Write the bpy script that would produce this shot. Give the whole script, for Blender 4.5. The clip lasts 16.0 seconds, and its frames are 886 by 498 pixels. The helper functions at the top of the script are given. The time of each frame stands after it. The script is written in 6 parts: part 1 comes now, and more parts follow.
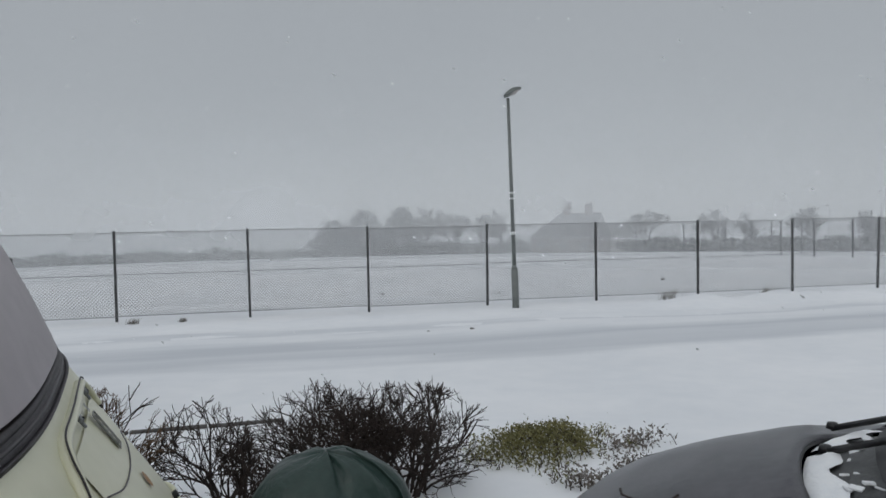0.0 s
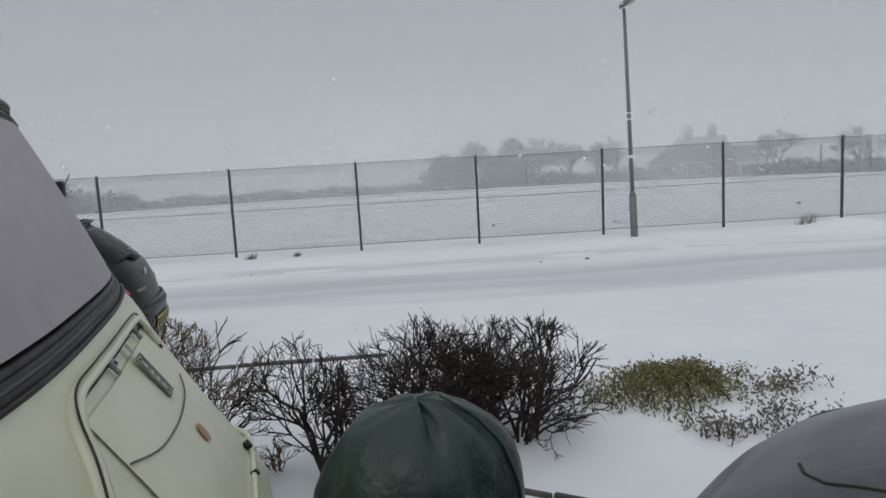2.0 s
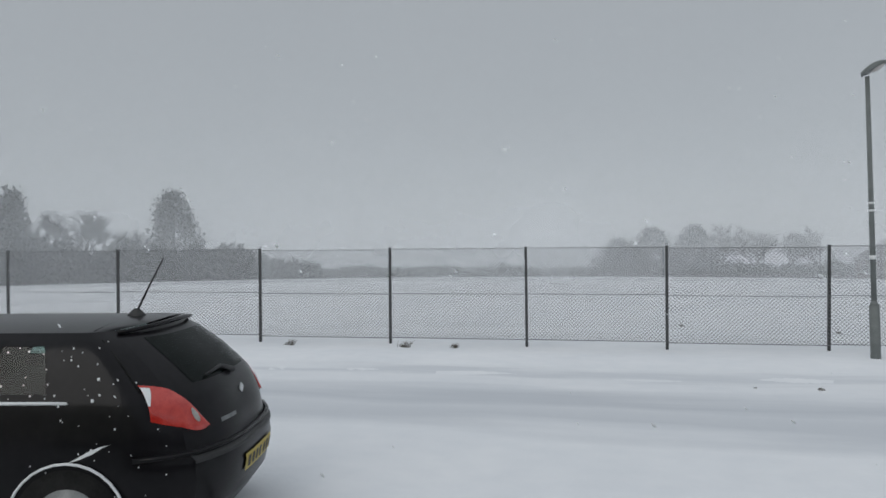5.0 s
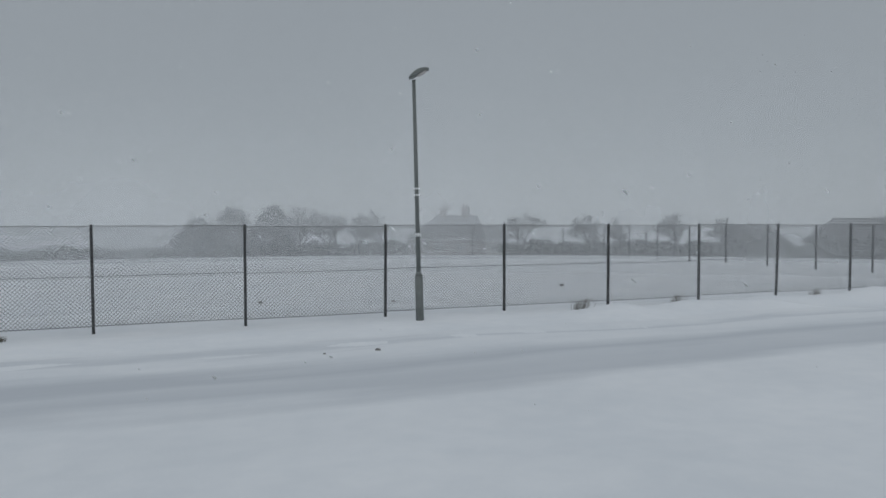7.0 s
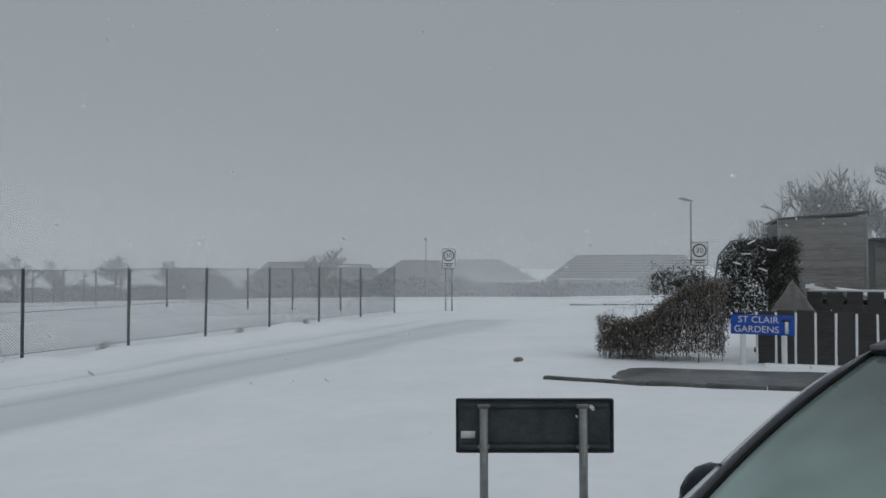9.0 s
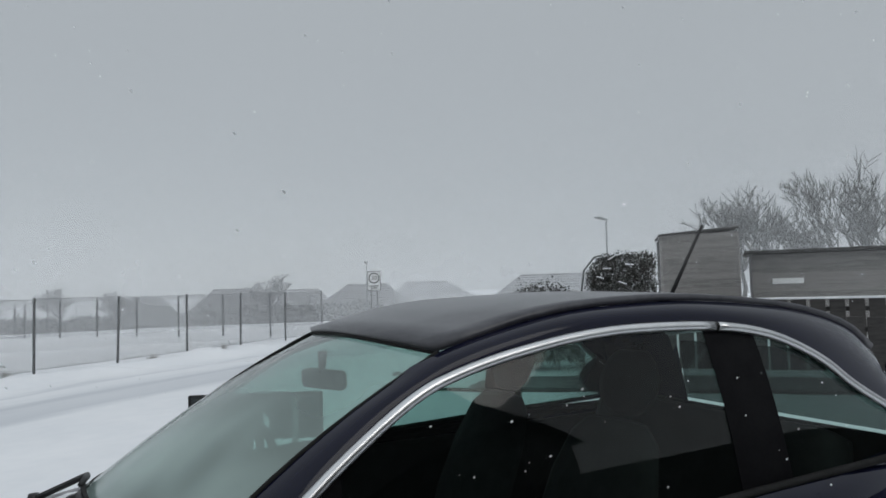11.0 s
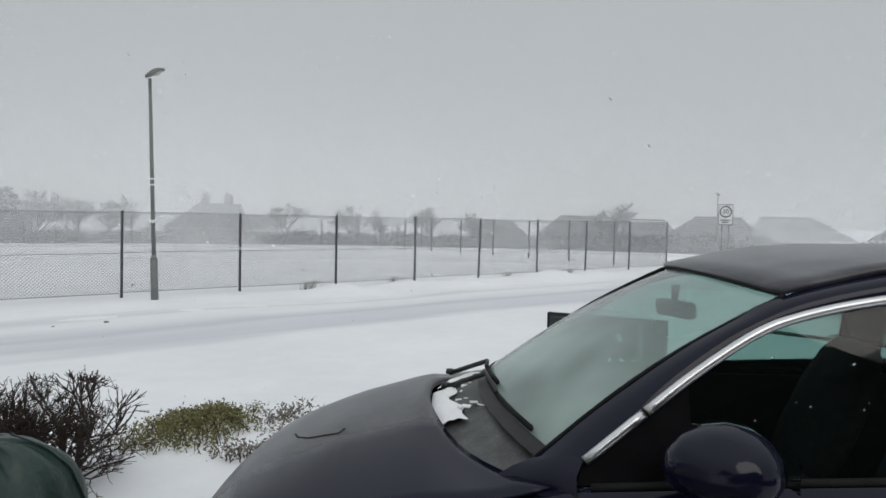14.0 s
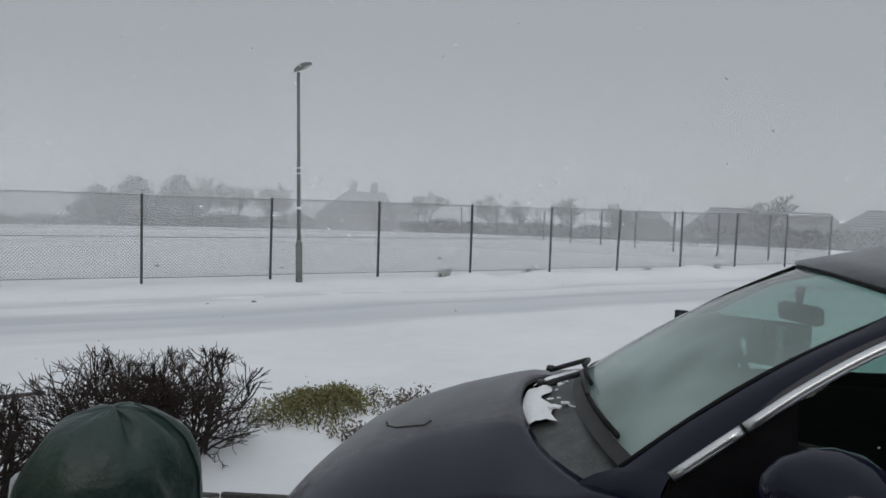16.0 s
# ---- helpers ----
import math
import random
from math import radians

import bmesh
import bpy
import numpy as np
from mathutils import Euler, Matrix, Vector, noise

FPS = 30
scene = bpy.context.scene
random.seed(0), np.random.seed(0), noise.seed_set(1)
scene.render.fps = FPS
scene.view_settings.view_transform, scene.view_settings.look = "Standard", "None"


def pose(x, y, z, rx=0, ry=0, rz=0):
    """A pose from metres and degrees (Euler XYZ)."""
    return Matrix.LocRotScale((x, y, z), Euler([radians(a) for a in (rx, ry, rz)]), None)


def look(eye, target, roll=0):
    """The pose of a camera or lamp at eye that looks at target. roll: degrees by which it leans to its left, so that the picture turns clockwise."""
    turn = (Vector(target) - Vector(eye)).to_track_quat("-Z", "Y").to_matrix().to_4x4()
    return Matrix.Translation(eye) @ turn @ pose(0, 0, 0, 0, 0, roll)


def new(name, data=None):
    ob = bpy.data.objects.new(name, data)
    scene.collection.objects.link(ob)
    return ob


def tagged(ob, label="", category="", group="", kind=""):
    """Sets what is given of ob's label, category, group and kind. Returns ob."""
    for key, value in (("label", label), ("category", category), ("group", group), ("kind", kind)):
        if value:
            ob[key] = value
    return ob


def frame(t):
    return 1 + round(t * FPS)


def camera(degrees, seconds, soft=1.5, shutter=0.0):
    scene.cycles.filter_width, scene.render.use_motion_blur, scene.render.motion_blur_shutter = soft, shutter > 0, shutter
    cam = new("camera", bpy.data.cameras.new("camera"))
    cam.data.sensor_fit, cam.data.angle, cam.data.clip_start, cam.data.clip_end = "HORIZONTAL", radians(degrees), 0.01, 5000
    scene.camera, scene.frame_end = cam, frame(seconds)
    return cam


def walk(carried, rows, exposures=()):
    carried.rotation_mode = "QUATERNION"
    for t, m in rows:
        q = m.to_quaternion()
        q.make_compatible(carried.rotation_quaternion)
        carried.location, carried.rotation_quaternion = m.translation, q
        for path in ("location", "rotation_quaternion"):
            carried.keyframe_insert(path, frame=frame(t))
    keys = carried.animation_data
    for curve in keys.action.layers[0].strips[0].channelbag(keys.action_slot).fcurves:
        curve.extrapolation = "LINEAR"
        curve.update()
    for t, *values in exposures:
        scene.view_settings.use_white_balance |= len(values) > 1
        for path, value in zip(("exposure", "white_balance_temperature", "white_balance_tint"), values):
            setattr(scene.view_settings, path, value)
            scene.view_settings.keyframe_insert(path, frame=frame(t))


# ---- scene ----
cam = camera(64.2, 16.0, soft=1.6)
PATH = [
    (0, (1.204, -0.722, 1.626), (1.628, 1.232, 1.557), -1.1),
    (0.5, (1.208, -0.737, 1.614), (1.646, 1.212, 1.511), -1.1),
    (1, (1.23, -0.728, 1.578), (1.649, 1.22, 1.401), -2.4),
    (1.5, (1.286, -0.517, 1.517), (1.566, 1.448, 1.269), -3.5),
    (2, (1.326, -0.212, 1.524), (1.427, 1.77, 1.278), -3.2),
    (2.2, (1.332, -0.04, 1.52), (1.33, 1.943, 1.264), -3.2),
    (2.5, (1.313, 0.239, 1.54), (1.118, 2.213, 1.286), -3.2),
    (2.7, (1.276, 0.42, 1.548), (0.993, 2.387, 1.311), -2.8),
    (3, (1.242, 0.655, 1.562), (0.871, 2.61, 1.362), -2.3),
    (3.2, (1.226, 0.821, 1.58), (0.826, 2.77, 1.383), -2.0),
    (5.3, (1.209, 1.713, 1.678), (0.868, 3.683, 1.676), 0.2),
    (5.5, (1.23, 1.69, 1.688), (1.06, 3.682, 1.67), 0.2),
    (6, (1.18, 1.664, 1.651), (1.397, 3.651, 1.61), 0.5),
    (6.5, (1.207, 1.688, 1.602), (1.781, 3.604, 1.552), -0.1),
    (7, (1.251, 1.567, 1.611), (2.019, 3.412, 1.541), -0.1),
    (7.5, (1.299, 1.369, 1.616), (2.208, 3.149, 1.532), -0.1),
    (8, (1.36, 1.371, 1.622), (2.654, 2.895, 1.577), -0.1),
    (8.5, (1.402, 1.353, 1.682), (3.063, 2.467, 1.702), 0.3),
    (9, (1.394, 0.953, 1.66), (3.206, 1.796, 1.708), -0.1),
    (9.5, (1.494, 0.583, 1.602), (3.34, 1.341, 1.726), -0.1),
    (9.7, (1.495, 0.381, 1.594), (3.339, 1.132, 1.789), -0.6),
    (11.8, (1.097, -1.13, 1.573), (2.926, -0.32, 1.572), -3.4),
    (12, (1.068, -1.079, 1.587), (2.876, -0.224, 1.561), -4.0),
    (12.5, (0.995, -1.105, 1.608), (2.705, -0.073, 1.503), -3.2),
    (13, (0.861, -1.118, 1.662), (2.317, 0.247, 1.521), -2.5),
    (13.5, (0.789, -1.068, 1.662), (2.171, 0.375, 1.574), -0.0),
    (14, (0.886, -1.035, 1.615), (2.196, 0.473, 1.526), 1.2),
    (14.5, (1.075, -1.028, 1.635), (2.161, 0.65, 1.56), 1.8),
    (15, (1.122, -1.035, 1.632), (2.109, 0.703, 1.561), 1.7),
    (15.5, (1.115, -1.039, 1.633), (2.088, 0.707, 1.555), 1.6),
    (16, (1.07, -1.064, 1.619), (2.057, 0.671, 1.49), 1.9),
]
walk(cam, [(t, look(eye, target, roll)) for t, eye, target, roll in PATH],
     exposures=[(0, 0.10, 6500, 10), (1.5, 0.10, 6500, 10), (2.7, 0.30, 6600, 10), (3.2, 0.28, 6550, 10), (5.3, 0.12, 6450, 9), (6, -0.07, 6350, 8),
                (7, -0.18, 6300, 8), (8.5, -0.2, 6350, 8), (9.5, -0.02, 6350, 8), (12, 0.38, 6550, 9), (12.6, 0.4, 6600, 9), (13.5, 0.60, 6750, 9),
                (14.1, 0.40, 6700, 9), (14.6, 0.26, 6650, 9), (15.5, 0.12, 6550, 10), (16, 0.10, 6550, 10)])

# ---- sky and light: a heavy, even snow sky ----
world = bpy.data.worlds.new("world")
scene.world = world
world.use_nodes = True
wn, wl = world.node_tree.nodes, world.node_tree.links
sky = wn.new("ShaderNodeTexSky")
sky.sky_type = "NISHITA"
sky.sun_disc = False
sky.sun_elevation, sky.sun_rotation = radians(34), radians(200)
geo = wn.new("ShaderNodeNewGeometry")
sep = wn.new("ShaderNodeSeparateXYZ")
wl.new(geo.outputs["Normal"], sep.inputs[0])
ramp = wn.new("ShaderNodeMapRange")
ramp.inputs["From Min"].default_value, ramp.inputs["From Max"].default_value = -0.85, -0.45
ramp.inputs["To Min"].default_value, ramp.inputs["To Max"].default_value = 1.62, 1.0
wl.new(sep.outputs["Z"], ramp.inputs["Value"])
wnoise = wn.new("ShaderNodeTexNoise")
wnoise.inputs["Scale"].default_value = 1.6
wl.new(geo.outputs["Normal"], wnoise.inputs["Vector"])
cloud = wn.new("ShaderNodeValToRGB")
cloud.color_ramp.elements[0].color = (0.330, 0.354, 0.378, 1)
cloud.color_ramp.elements[1].color = (0.362, 0.386, 0.408, 1)
wl.new(wnoise.outputs["Fac"], cloud.inputs[0])
lift = wn.new("ShaderNodeVectorMath")
lift.operation = "SCALE"
wl.new(cloud.outputs[0], lift.inputs[0])
wl.new(ramp.outputs[0], lift.inputs["Scale"])
thin = wn.new("ShaderNodeVectorMath")
thin.operation = "SCALE"
thin.inputs["Scale"].default_value = 0.004
wl.new(sky.outputs[0], thin.inputs[0])
both = wn.new("ShaderNodeVectorMath")
wl.new(lift.outputs[0], both.inputs[0])
wl.new(thin.outputs[0], both.inputs[1])
wl.new(both.outputs[0], wn["Background"].inputs["Color"])
wn["Background"].inputs["Strength"].default_value = 0.92
sun = new("sun", bpy.data.lights.new("sun", "SUN"))
sun.data.energy, sun.data.angle, sun.data.color = 0.5, radians(40), (1, 0.97, 0.93)
sun.matrix_world = look((0, 0, 0), (0.35, 0.75, -0.62))


# ---- materials ----
def mat(name, a, b=None, rough=0.6, metal=0.0, scale=6.0, bump=0.0, bscale=40.0, stretch=(1, 1, 1), spec=0.5,
        lo=0.35, hi=0.65, coat=0.0, rand=0.0):
    """A surface of two colours blended by two sizes of noise, with fine relief."""
    m = bpy.data.materials.new(name)
    m.use_nodes = True
    n, k = m.node_tree.nodes, m.node_tree.links
    p = n["Principled BSDF"]
    tc = n.new("ShaderNodeTexCoord")
    mp = n.new("ShaderNodeMapping")
    mp.inputs["Scale"].default_value = stretch
    k.new(tc.outputs["Object"], mp.inputs[0])
    big, small = n.new("ShaderNodeTexNoise"), n.new("ShaderNodeTexNoise")
    big.inputs["Scale"].default_value, small.inputs["Scale"].default_value = scale, scale * 7
    big.inputs["Detail"].default_value, small.inputs["Detail"].default_value = 4, 3
    k.new(mp.outputs[0], big.inputs["Vector"])
    k.new(mp.outputs[0], small.inputs["Vector"])
    mix = n.new("ShaderNodeMath")
    mix.operation = "MULTIPLY_ADD"
    mix.inputs[1].default_value = 0.35
    k.new(small.outputs["Fac"], mix.inputs[0])
    half = n.new("ShaderNodeMath")
    half.operation = "MULTIPLY"
    half.inputs[1].default_value = 0.65
    k.new(big.outputs["Fac"], half.inputs[0])
    k.new(half.outputs[0], mix.inputs[2])
    cr = n.new("ShaderNodeValToRGB")
    cr.color_ramp.elements[0].position, cr.color_ramp.elements[1].position = lo, hi
    cr.color_ramp.elements[0].color = (*a, 1)
    cr.color_ramp.elements[1].color = (*(b or a), 1)
    if rand:
        oi, add = n.new("ShaderNodeObjectInfo"), n.new("ShaderNodeMath")
        add.operation = "MULTIPLY_ADD"
        add.inputs[1].default_value = rand
        k.new(oi.outputs["Random"], add.inputs[0])
        k.new(mix.outputs[0], add.inputs[2])
        k.new(add.outputs[0], cr.inputs[0])
    else:
        k.new(mix.outputs[0], cr.inputs[0])
    k.new(cr.outputs[0], p.inputs["Base Color"])
    p.inputs["Roughness"].default_value = rough
    p.inputs["Metallic"].default_value = metal
    p.inputs["Specular IOR Level"].default_value = spec
    p.inputs["Coat Weight"].default_value = coat
    p.inputs["Coat Roughness"].default_value = 0.06
    if bump:
        fine, bp = n.new("ShaderNodeTexNoise"), n.new("ShaderNodeBump")
        fine.inputs["Scale"].default_value, fine.inputs["Detail"].default_value = bscale, 5
        k.new(mp.outputs[0], fine.inputs["Vector"])
        bp.inputs["Strength"].default_value, bp.inputs["Distance"].default_value = bump, 0.02
        k.new(fine.outputs["Fac"], bp.inputs["Height"])
        k.new(bp.outputs[0], p.inputs["Normal"])
    return m


def glass_mat(name, tint, frost=0.0, gloss=0.03, clears=None, ior=1.5):
    """A tinted pane: light passes tinted, gloss by Fresnel, and an uneven film of frost on it."""
    m = bpy.data.materials.new(name)
    m.use_nodes = True
    n, k = m.node_tree.nodes, m.node_tree.links
    n.remove(n["Principled BSDF"])
    tr, gl, df = n.new("ShaderNodeBsdfTransparent"), n.new("ShaderNodeBsdfGlossy"), n.new("ShaderNodeBsdfDiffuse")
    tr.inputs[0].default_value = (*tint, 1)
    gl.inputs["Roughness"].default_value = gloss
    df.inputs[0].default_value = (0.37, 0.475, 0.45, 1)
    fr, m1, m2 = n.new("ShaderNodeFresnel"), n.new("ShaderNodeMixShader"), n.new("ShaderNodeMixShader")
    fr.inputs[0].default_value = ior
    tc, no, mr = n.new("ShaderNodeTexCoord"), n.new("ShaderNodeTexNoise"), n.new("ShaderNodeMapRange")
    no.inputs["Scale"].default_value = 2.2
    k.new(tc.outputs["Object"], no.inputs["Vector"])
    k.new(no.outputs["Fac"], mr.inputs["Value"])
    mr.inputs["From Min"].default_value, mr.inputs["From Max"].default_value = 0.3, 0.7
    mr.inputs["To Min"].default_value, mr.inputs["To Max"].default_value = frost * 0.6, frost * 1.4
    film = mr.outputs[0]
    if clears:
        # the film thins out towards the top of the pane
        sp, fade, mu = n.new("ShaderNodeSeparateXYZ"), n.new("ShaderNodeMapRange"), n.new("ShaderNodeMath")
        k.new(tc.outputs["Object"], sp.inputs[0])
        k.new(sp.outputs["Z"], fade.inputs["Value"])
        fade.inputs["From Min"].default_value, fade.inputs["From Max"].default_value = clears
        fade.inputs["To Min"].default_value, fade.inputs["To Max"].default_value = 1.0, 0.36
        mu.operation = "MULTIPLY"
        k.new(film, mu.inputs[0])
        k.new(fade.outputs[0], mu.inputs[1])
        film = mu.outputs[0]
    k.new(film, m1.inputs[0])
    k.new(tr.outputs[0], m1.inputs[1])
    k.new(df.outputs[0], m1.inputs[2])
    k.new(fr.outputs[0], m2.inputs[0])
    k.new(m1.outputs[0], m2.inputs[1])
    k.new(gl.outputs[0], m2.inputs[2])
    k.new(m2.outputs[0], n["Material Output"].inputs[0])
    return m


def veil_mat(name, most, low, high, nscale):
    """Distance haze of blown snow put on a sheet: mostly open, thicker near the ground and in uneven patches."""
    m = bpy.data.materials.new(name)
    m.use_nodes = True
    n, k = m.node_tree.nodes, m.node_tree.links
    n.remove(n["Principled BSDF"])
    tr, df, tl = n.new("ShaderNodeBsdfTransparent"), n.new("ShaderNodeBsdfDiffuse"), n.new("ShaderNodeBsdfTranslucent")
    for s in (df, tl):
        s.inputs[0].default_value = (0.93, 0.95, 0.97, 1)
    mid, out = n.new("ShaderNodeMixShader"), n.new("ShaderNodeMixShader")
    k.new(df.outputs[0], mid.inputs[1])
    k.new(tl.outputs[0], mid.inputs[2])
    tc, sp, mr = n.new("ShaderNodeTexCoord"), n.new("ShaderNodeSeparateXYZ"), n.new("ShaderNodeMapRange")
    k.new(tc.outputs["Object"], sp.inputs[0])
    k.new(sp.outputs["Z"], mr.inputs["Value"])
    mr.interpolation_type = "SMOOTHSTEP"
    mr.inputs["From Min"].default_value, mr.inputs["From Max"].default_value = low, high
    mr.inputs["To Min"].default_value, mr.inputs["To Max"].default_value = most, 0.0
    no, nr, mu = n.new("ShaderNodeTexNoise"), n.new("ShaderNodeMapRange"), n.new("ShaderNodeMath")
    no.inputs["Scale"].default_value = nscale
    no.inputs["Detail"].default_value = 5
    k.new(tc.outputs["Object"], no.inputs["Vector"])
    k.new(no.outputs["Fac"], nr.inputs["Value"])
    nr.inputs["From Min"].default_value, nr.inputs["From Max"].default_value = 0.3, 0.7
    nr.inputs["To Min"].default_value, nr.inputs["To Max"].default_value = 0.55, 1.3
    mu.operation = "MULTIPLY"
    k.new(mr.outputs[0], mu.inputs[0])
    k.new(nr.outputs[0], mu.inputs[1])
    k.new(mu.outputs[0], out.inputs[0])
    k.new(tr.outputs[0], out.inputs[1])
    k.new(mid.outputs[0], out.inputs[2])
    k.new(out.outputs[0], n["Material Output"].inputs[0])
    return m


SNOW = mat("snow", (0.80, 0.82, 0.85), (0.88, 0.89, 0.91), 0.75, scale=0.5, bump=0.35, bscale=9, spec=0.2)
SNOW_CAP = mat("snow_cap", (0.82, 0.84, 0.87), (0.90, 0.91, 0.92), 0.8, scale=8, bump=0.4, bscale=60, spec=0.2)
NAVY = mat("navy_paint", (0.004, 0.005, 0.016), (0.007, 0.008, 0.023), 0.10, 0.0, scale=3, coat=0.12, spec=0.22, bump=0.008, bscale=200)
COWL_GREY = mat("iced_grey_plastic", (0.035, 0.036, 0.037), (0.10, 0.105, 0.106), 0.45, scale=14, bump=0.15, bscale=120)
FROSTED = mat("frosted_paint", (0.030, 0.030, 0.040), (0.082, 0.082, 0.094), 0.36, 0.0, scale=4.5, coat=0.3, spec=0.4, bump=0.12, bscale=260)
BLACK_PAINT = mat("black_paint", (0.004, 0.004, 0.005), (0.010, 0.009, 0.011), 0.28, 0.0, scale=3, coat=0.10, spec=0.16, bump=0.03, bscale=150)
BLACK = mat("black_plastic", (0.010, 0.010, 0.011), (0.022, 0.022, 0.023), 0.5, scale=12, bump=0.1, bscale=120)
GLOSS_BLACK = mat("gloss_black_panel", (0.005, 0.005, 0.006), (0.009, 0.009, 0.010), 0.25, scale=12, spec=0.05)
RUBBER = mat("rubber", (0.009, 0.009, 0.009), (0.020, 0.020, 0.020), 0.8, scale=10, bump=0.1, spec=0.2)
CHROME = mat("chrome", (0.60, 0.61, 0.62), (0.70, 0.71, 0.72), 0.30, 1.0, scale=9)
STEEL = mat("galvanised_steel", (0.20, 0.21, 0.21), (0.31, 0.32, 0.32), 0.55, 0.6, scale=14, bump=0.1, bscale=90)
LAMP_GREY = mat("lamp_post_paint", (0.14, 0.155, 0.15), (0.20, 0.215, 0.21), 0.6, 0.1, scale=6, bump=0.1, bscale=60)
POST_DARK = mat("fence_post_paint", (0.028, 0.030, 0.032), (0.060, 0.062, 0.064), 0.65, 0.1, scale=20, bump=0.15, bscale=80)
WIRE = mat("wire", (0.14, 0.145, 0.15), (0.22, 0.225, 0.23), 0.6, 0.2, scale=20)
CREAM = mat("cream_fibreglass", (0.66, 0.65, 0.47), (0.74, 0.725, 0.55), 0.38, scale=2.0, bump=0.04, bscale=160, coat=0.2)
FROST_PANE = mat("frosted_acrylic", (0.37, 0.335, 0.35), (0.46, 0.42, 0.435), 0.55, scale=1.6, bump=0.12, bscale=260)
SEAL = mat("window_seal", (0.016, 0.013, 0.015), (0.04, 0.034, 0.038), 0.55, scale=14, bump=0.1)
TRIM_GREY = mat("grey_rubber_trim", (0.10, 0.095, 0.10), (0.17, 0.16, 0.165), 0.6, scale=10)
DARK_TRIM = mat("dark_grey_trim", (0.035, 0.030, 0.034), (0.07, 0.062, 0.066), 0.5, scale=10)
GREEN_COVER = mat("green_vinyl", (0.012, 0.031, 0.026), (0.024, 0.054, 0.044), 0.40, scale=5, bump=0.35, bscale=24)
RED_LENS = mat("red_lens", (0.45, 0.020, 0.014), (0.60, 0.045, 0.028), 0.15, scale=20, coat=0.8)
CLEAR_LENS = mat("clear_lens", (0.32, 0.31, 0.29), (0.46, 0.44, 0.41), 0.2, scale=30, coat=0.6)
PLATE_YELLOW = mat("yellow_plate", (0.42, 0.32, 0.045), (0.50, 0.39, 0.07), 0.45, scale=8)
TWIG = mat("dark_bark", (0.020, 0.013, 0.011), (0.050, 0.034, 0.028), 0.85, scale=18, bump=0.2)
TWIG_BROWN = mat("brown_bark", (0.085, 0.052, 0.030), (0.17, 0.105, 0.060), 0.85, scale=18, bump=0.2)
LEAF = mat("evergreen_leaf", (0.085, 0.085, 0.028), (0.26, 0.24, 0.095), 0.55, scale=11, rand=0.0)
LEAF_DARK = mat("hedge_leaf", (0.095, 0.080, 0.068), (0.24, 0.21, 0.18), 0.7, scale=6)
IVY = mat("ivy_leaf", (0.012, 0.014, 0.011), (0.032, 0.034, 0.026), 0.6, scale=7)
GRASS_DRY = mat("dry_grass", (0.09, 0.08, 0.065), (0.17, 0.15, 0.12), 0.8, scale=14)
FAR_WOOD = mat("far_bark", (0.075, 0.075, 0.070), (0.12, 0.118, 0.11), 0.9, scale=3)
FAR_LEAF = mat("far_foliage", (0.042, 0.048, 0.040), (0.085, 0.088, 0.072), 0.9, scale=2)
TIMBER = mat("weathered_boards", (0.13, 0.125, 0.12), (0.26, 0.25, 0.24), 0.8, scale=2.2, stretch=(1, 1, 9), bump=0.3, bscale=30, rand=0.18)
DARK_TIMBER = mat("dark_stained_boards", (0.022, 0.021, 0.021), (0.055, 0.052, 0.050), 0.75, scale=3, stretch=(1, 1, 6), bump=0.25, bscale=30, rand=0.2)
BRICK = mat("far_brick", (0.155, 0.125, 0.115), (0.23, 0.195, 0.18), 0.9, scale=4, bump=0.2)
RENDER = mat("pale_render", (0.45, 0.445, 0.43), (0.55, 0.545, 0.53), 0.9, scale=3, bump=0.1)
ROOF_TILE = mat("roof_tile", (0.10, 0.10, 0.105), (0.165, 0.162, 0.165), 0.85, scale=3, bump=0.2)
ROOF_SNOW = mat("snowy_roof_tile", (0.17, 0.17, 0.18), (0.70, 0.72, 0.74), 0.85, scale=0.9, stretch=(0.4, 0.4, 3), bump=0.2)
FAR_PANE = mat("far_pane", (0.05, 0.055, 0.06), (0.09, 0.095, 0.10), 0.15, scale=2)
WHITE_PAINT = mat("white_paint", (0.72, 0.73, 0.73), (0.80, 0.81, 0.81), 0.5, scale=12, bump=0.05)
BLUE_SIGN = mat("blue_sign_face", (0.012, 0.075, 0.42), (0.020, 0.105, 0.50), 0.4, scale=12)
SIGN_BACK = mat("sign_back", (0.040, 0.050, 0.054), (0.075, 0.088, 0.092), 0.5, 0.2, scale=9, bump=0.15, bscale=60)
INK = mat("black_ink", (0.02, 0.02, 0.02), (0.03, 0.03, 0.03), 0.5, scale=9)
ASPHALT = mat("wet_asphalt", (0.075, 0.075, 0.078), (0.23, 0.235, 0.24), 0.45, scale=0.8, stretch=(1, 1, 1), bump=0.3, bscale=50)
STONE = mat("kerb_stone", (0.045, 0.043, 0.042), (0.11, 0.105, 0.10), 0.85, scale=7, bump=0.3, rand=0.12)
GRAVEL = mat("gravel", (0.07, 0.065, 0.06), (0.30, 0.29, 0.28), 0.85, scale=9, bump=0.4, bscale=80)
CLOTH = mat("seat_cloth", (0.012, 0.012, 0.013), (0.026, 0.026, 0.027), 0.9, scale=15, bump=0.15, bscale=160)
WINDSCREEN = glass_mat("windscreen_glass", (0.56, 0.76, 0.71), 0.86, clears=(1.10, 1.38))
SIDE_GLASS = glass_mat("side_glass", (0.44, 0.60, 0.565), 0.004, gloss=0.0, ior=1.47)
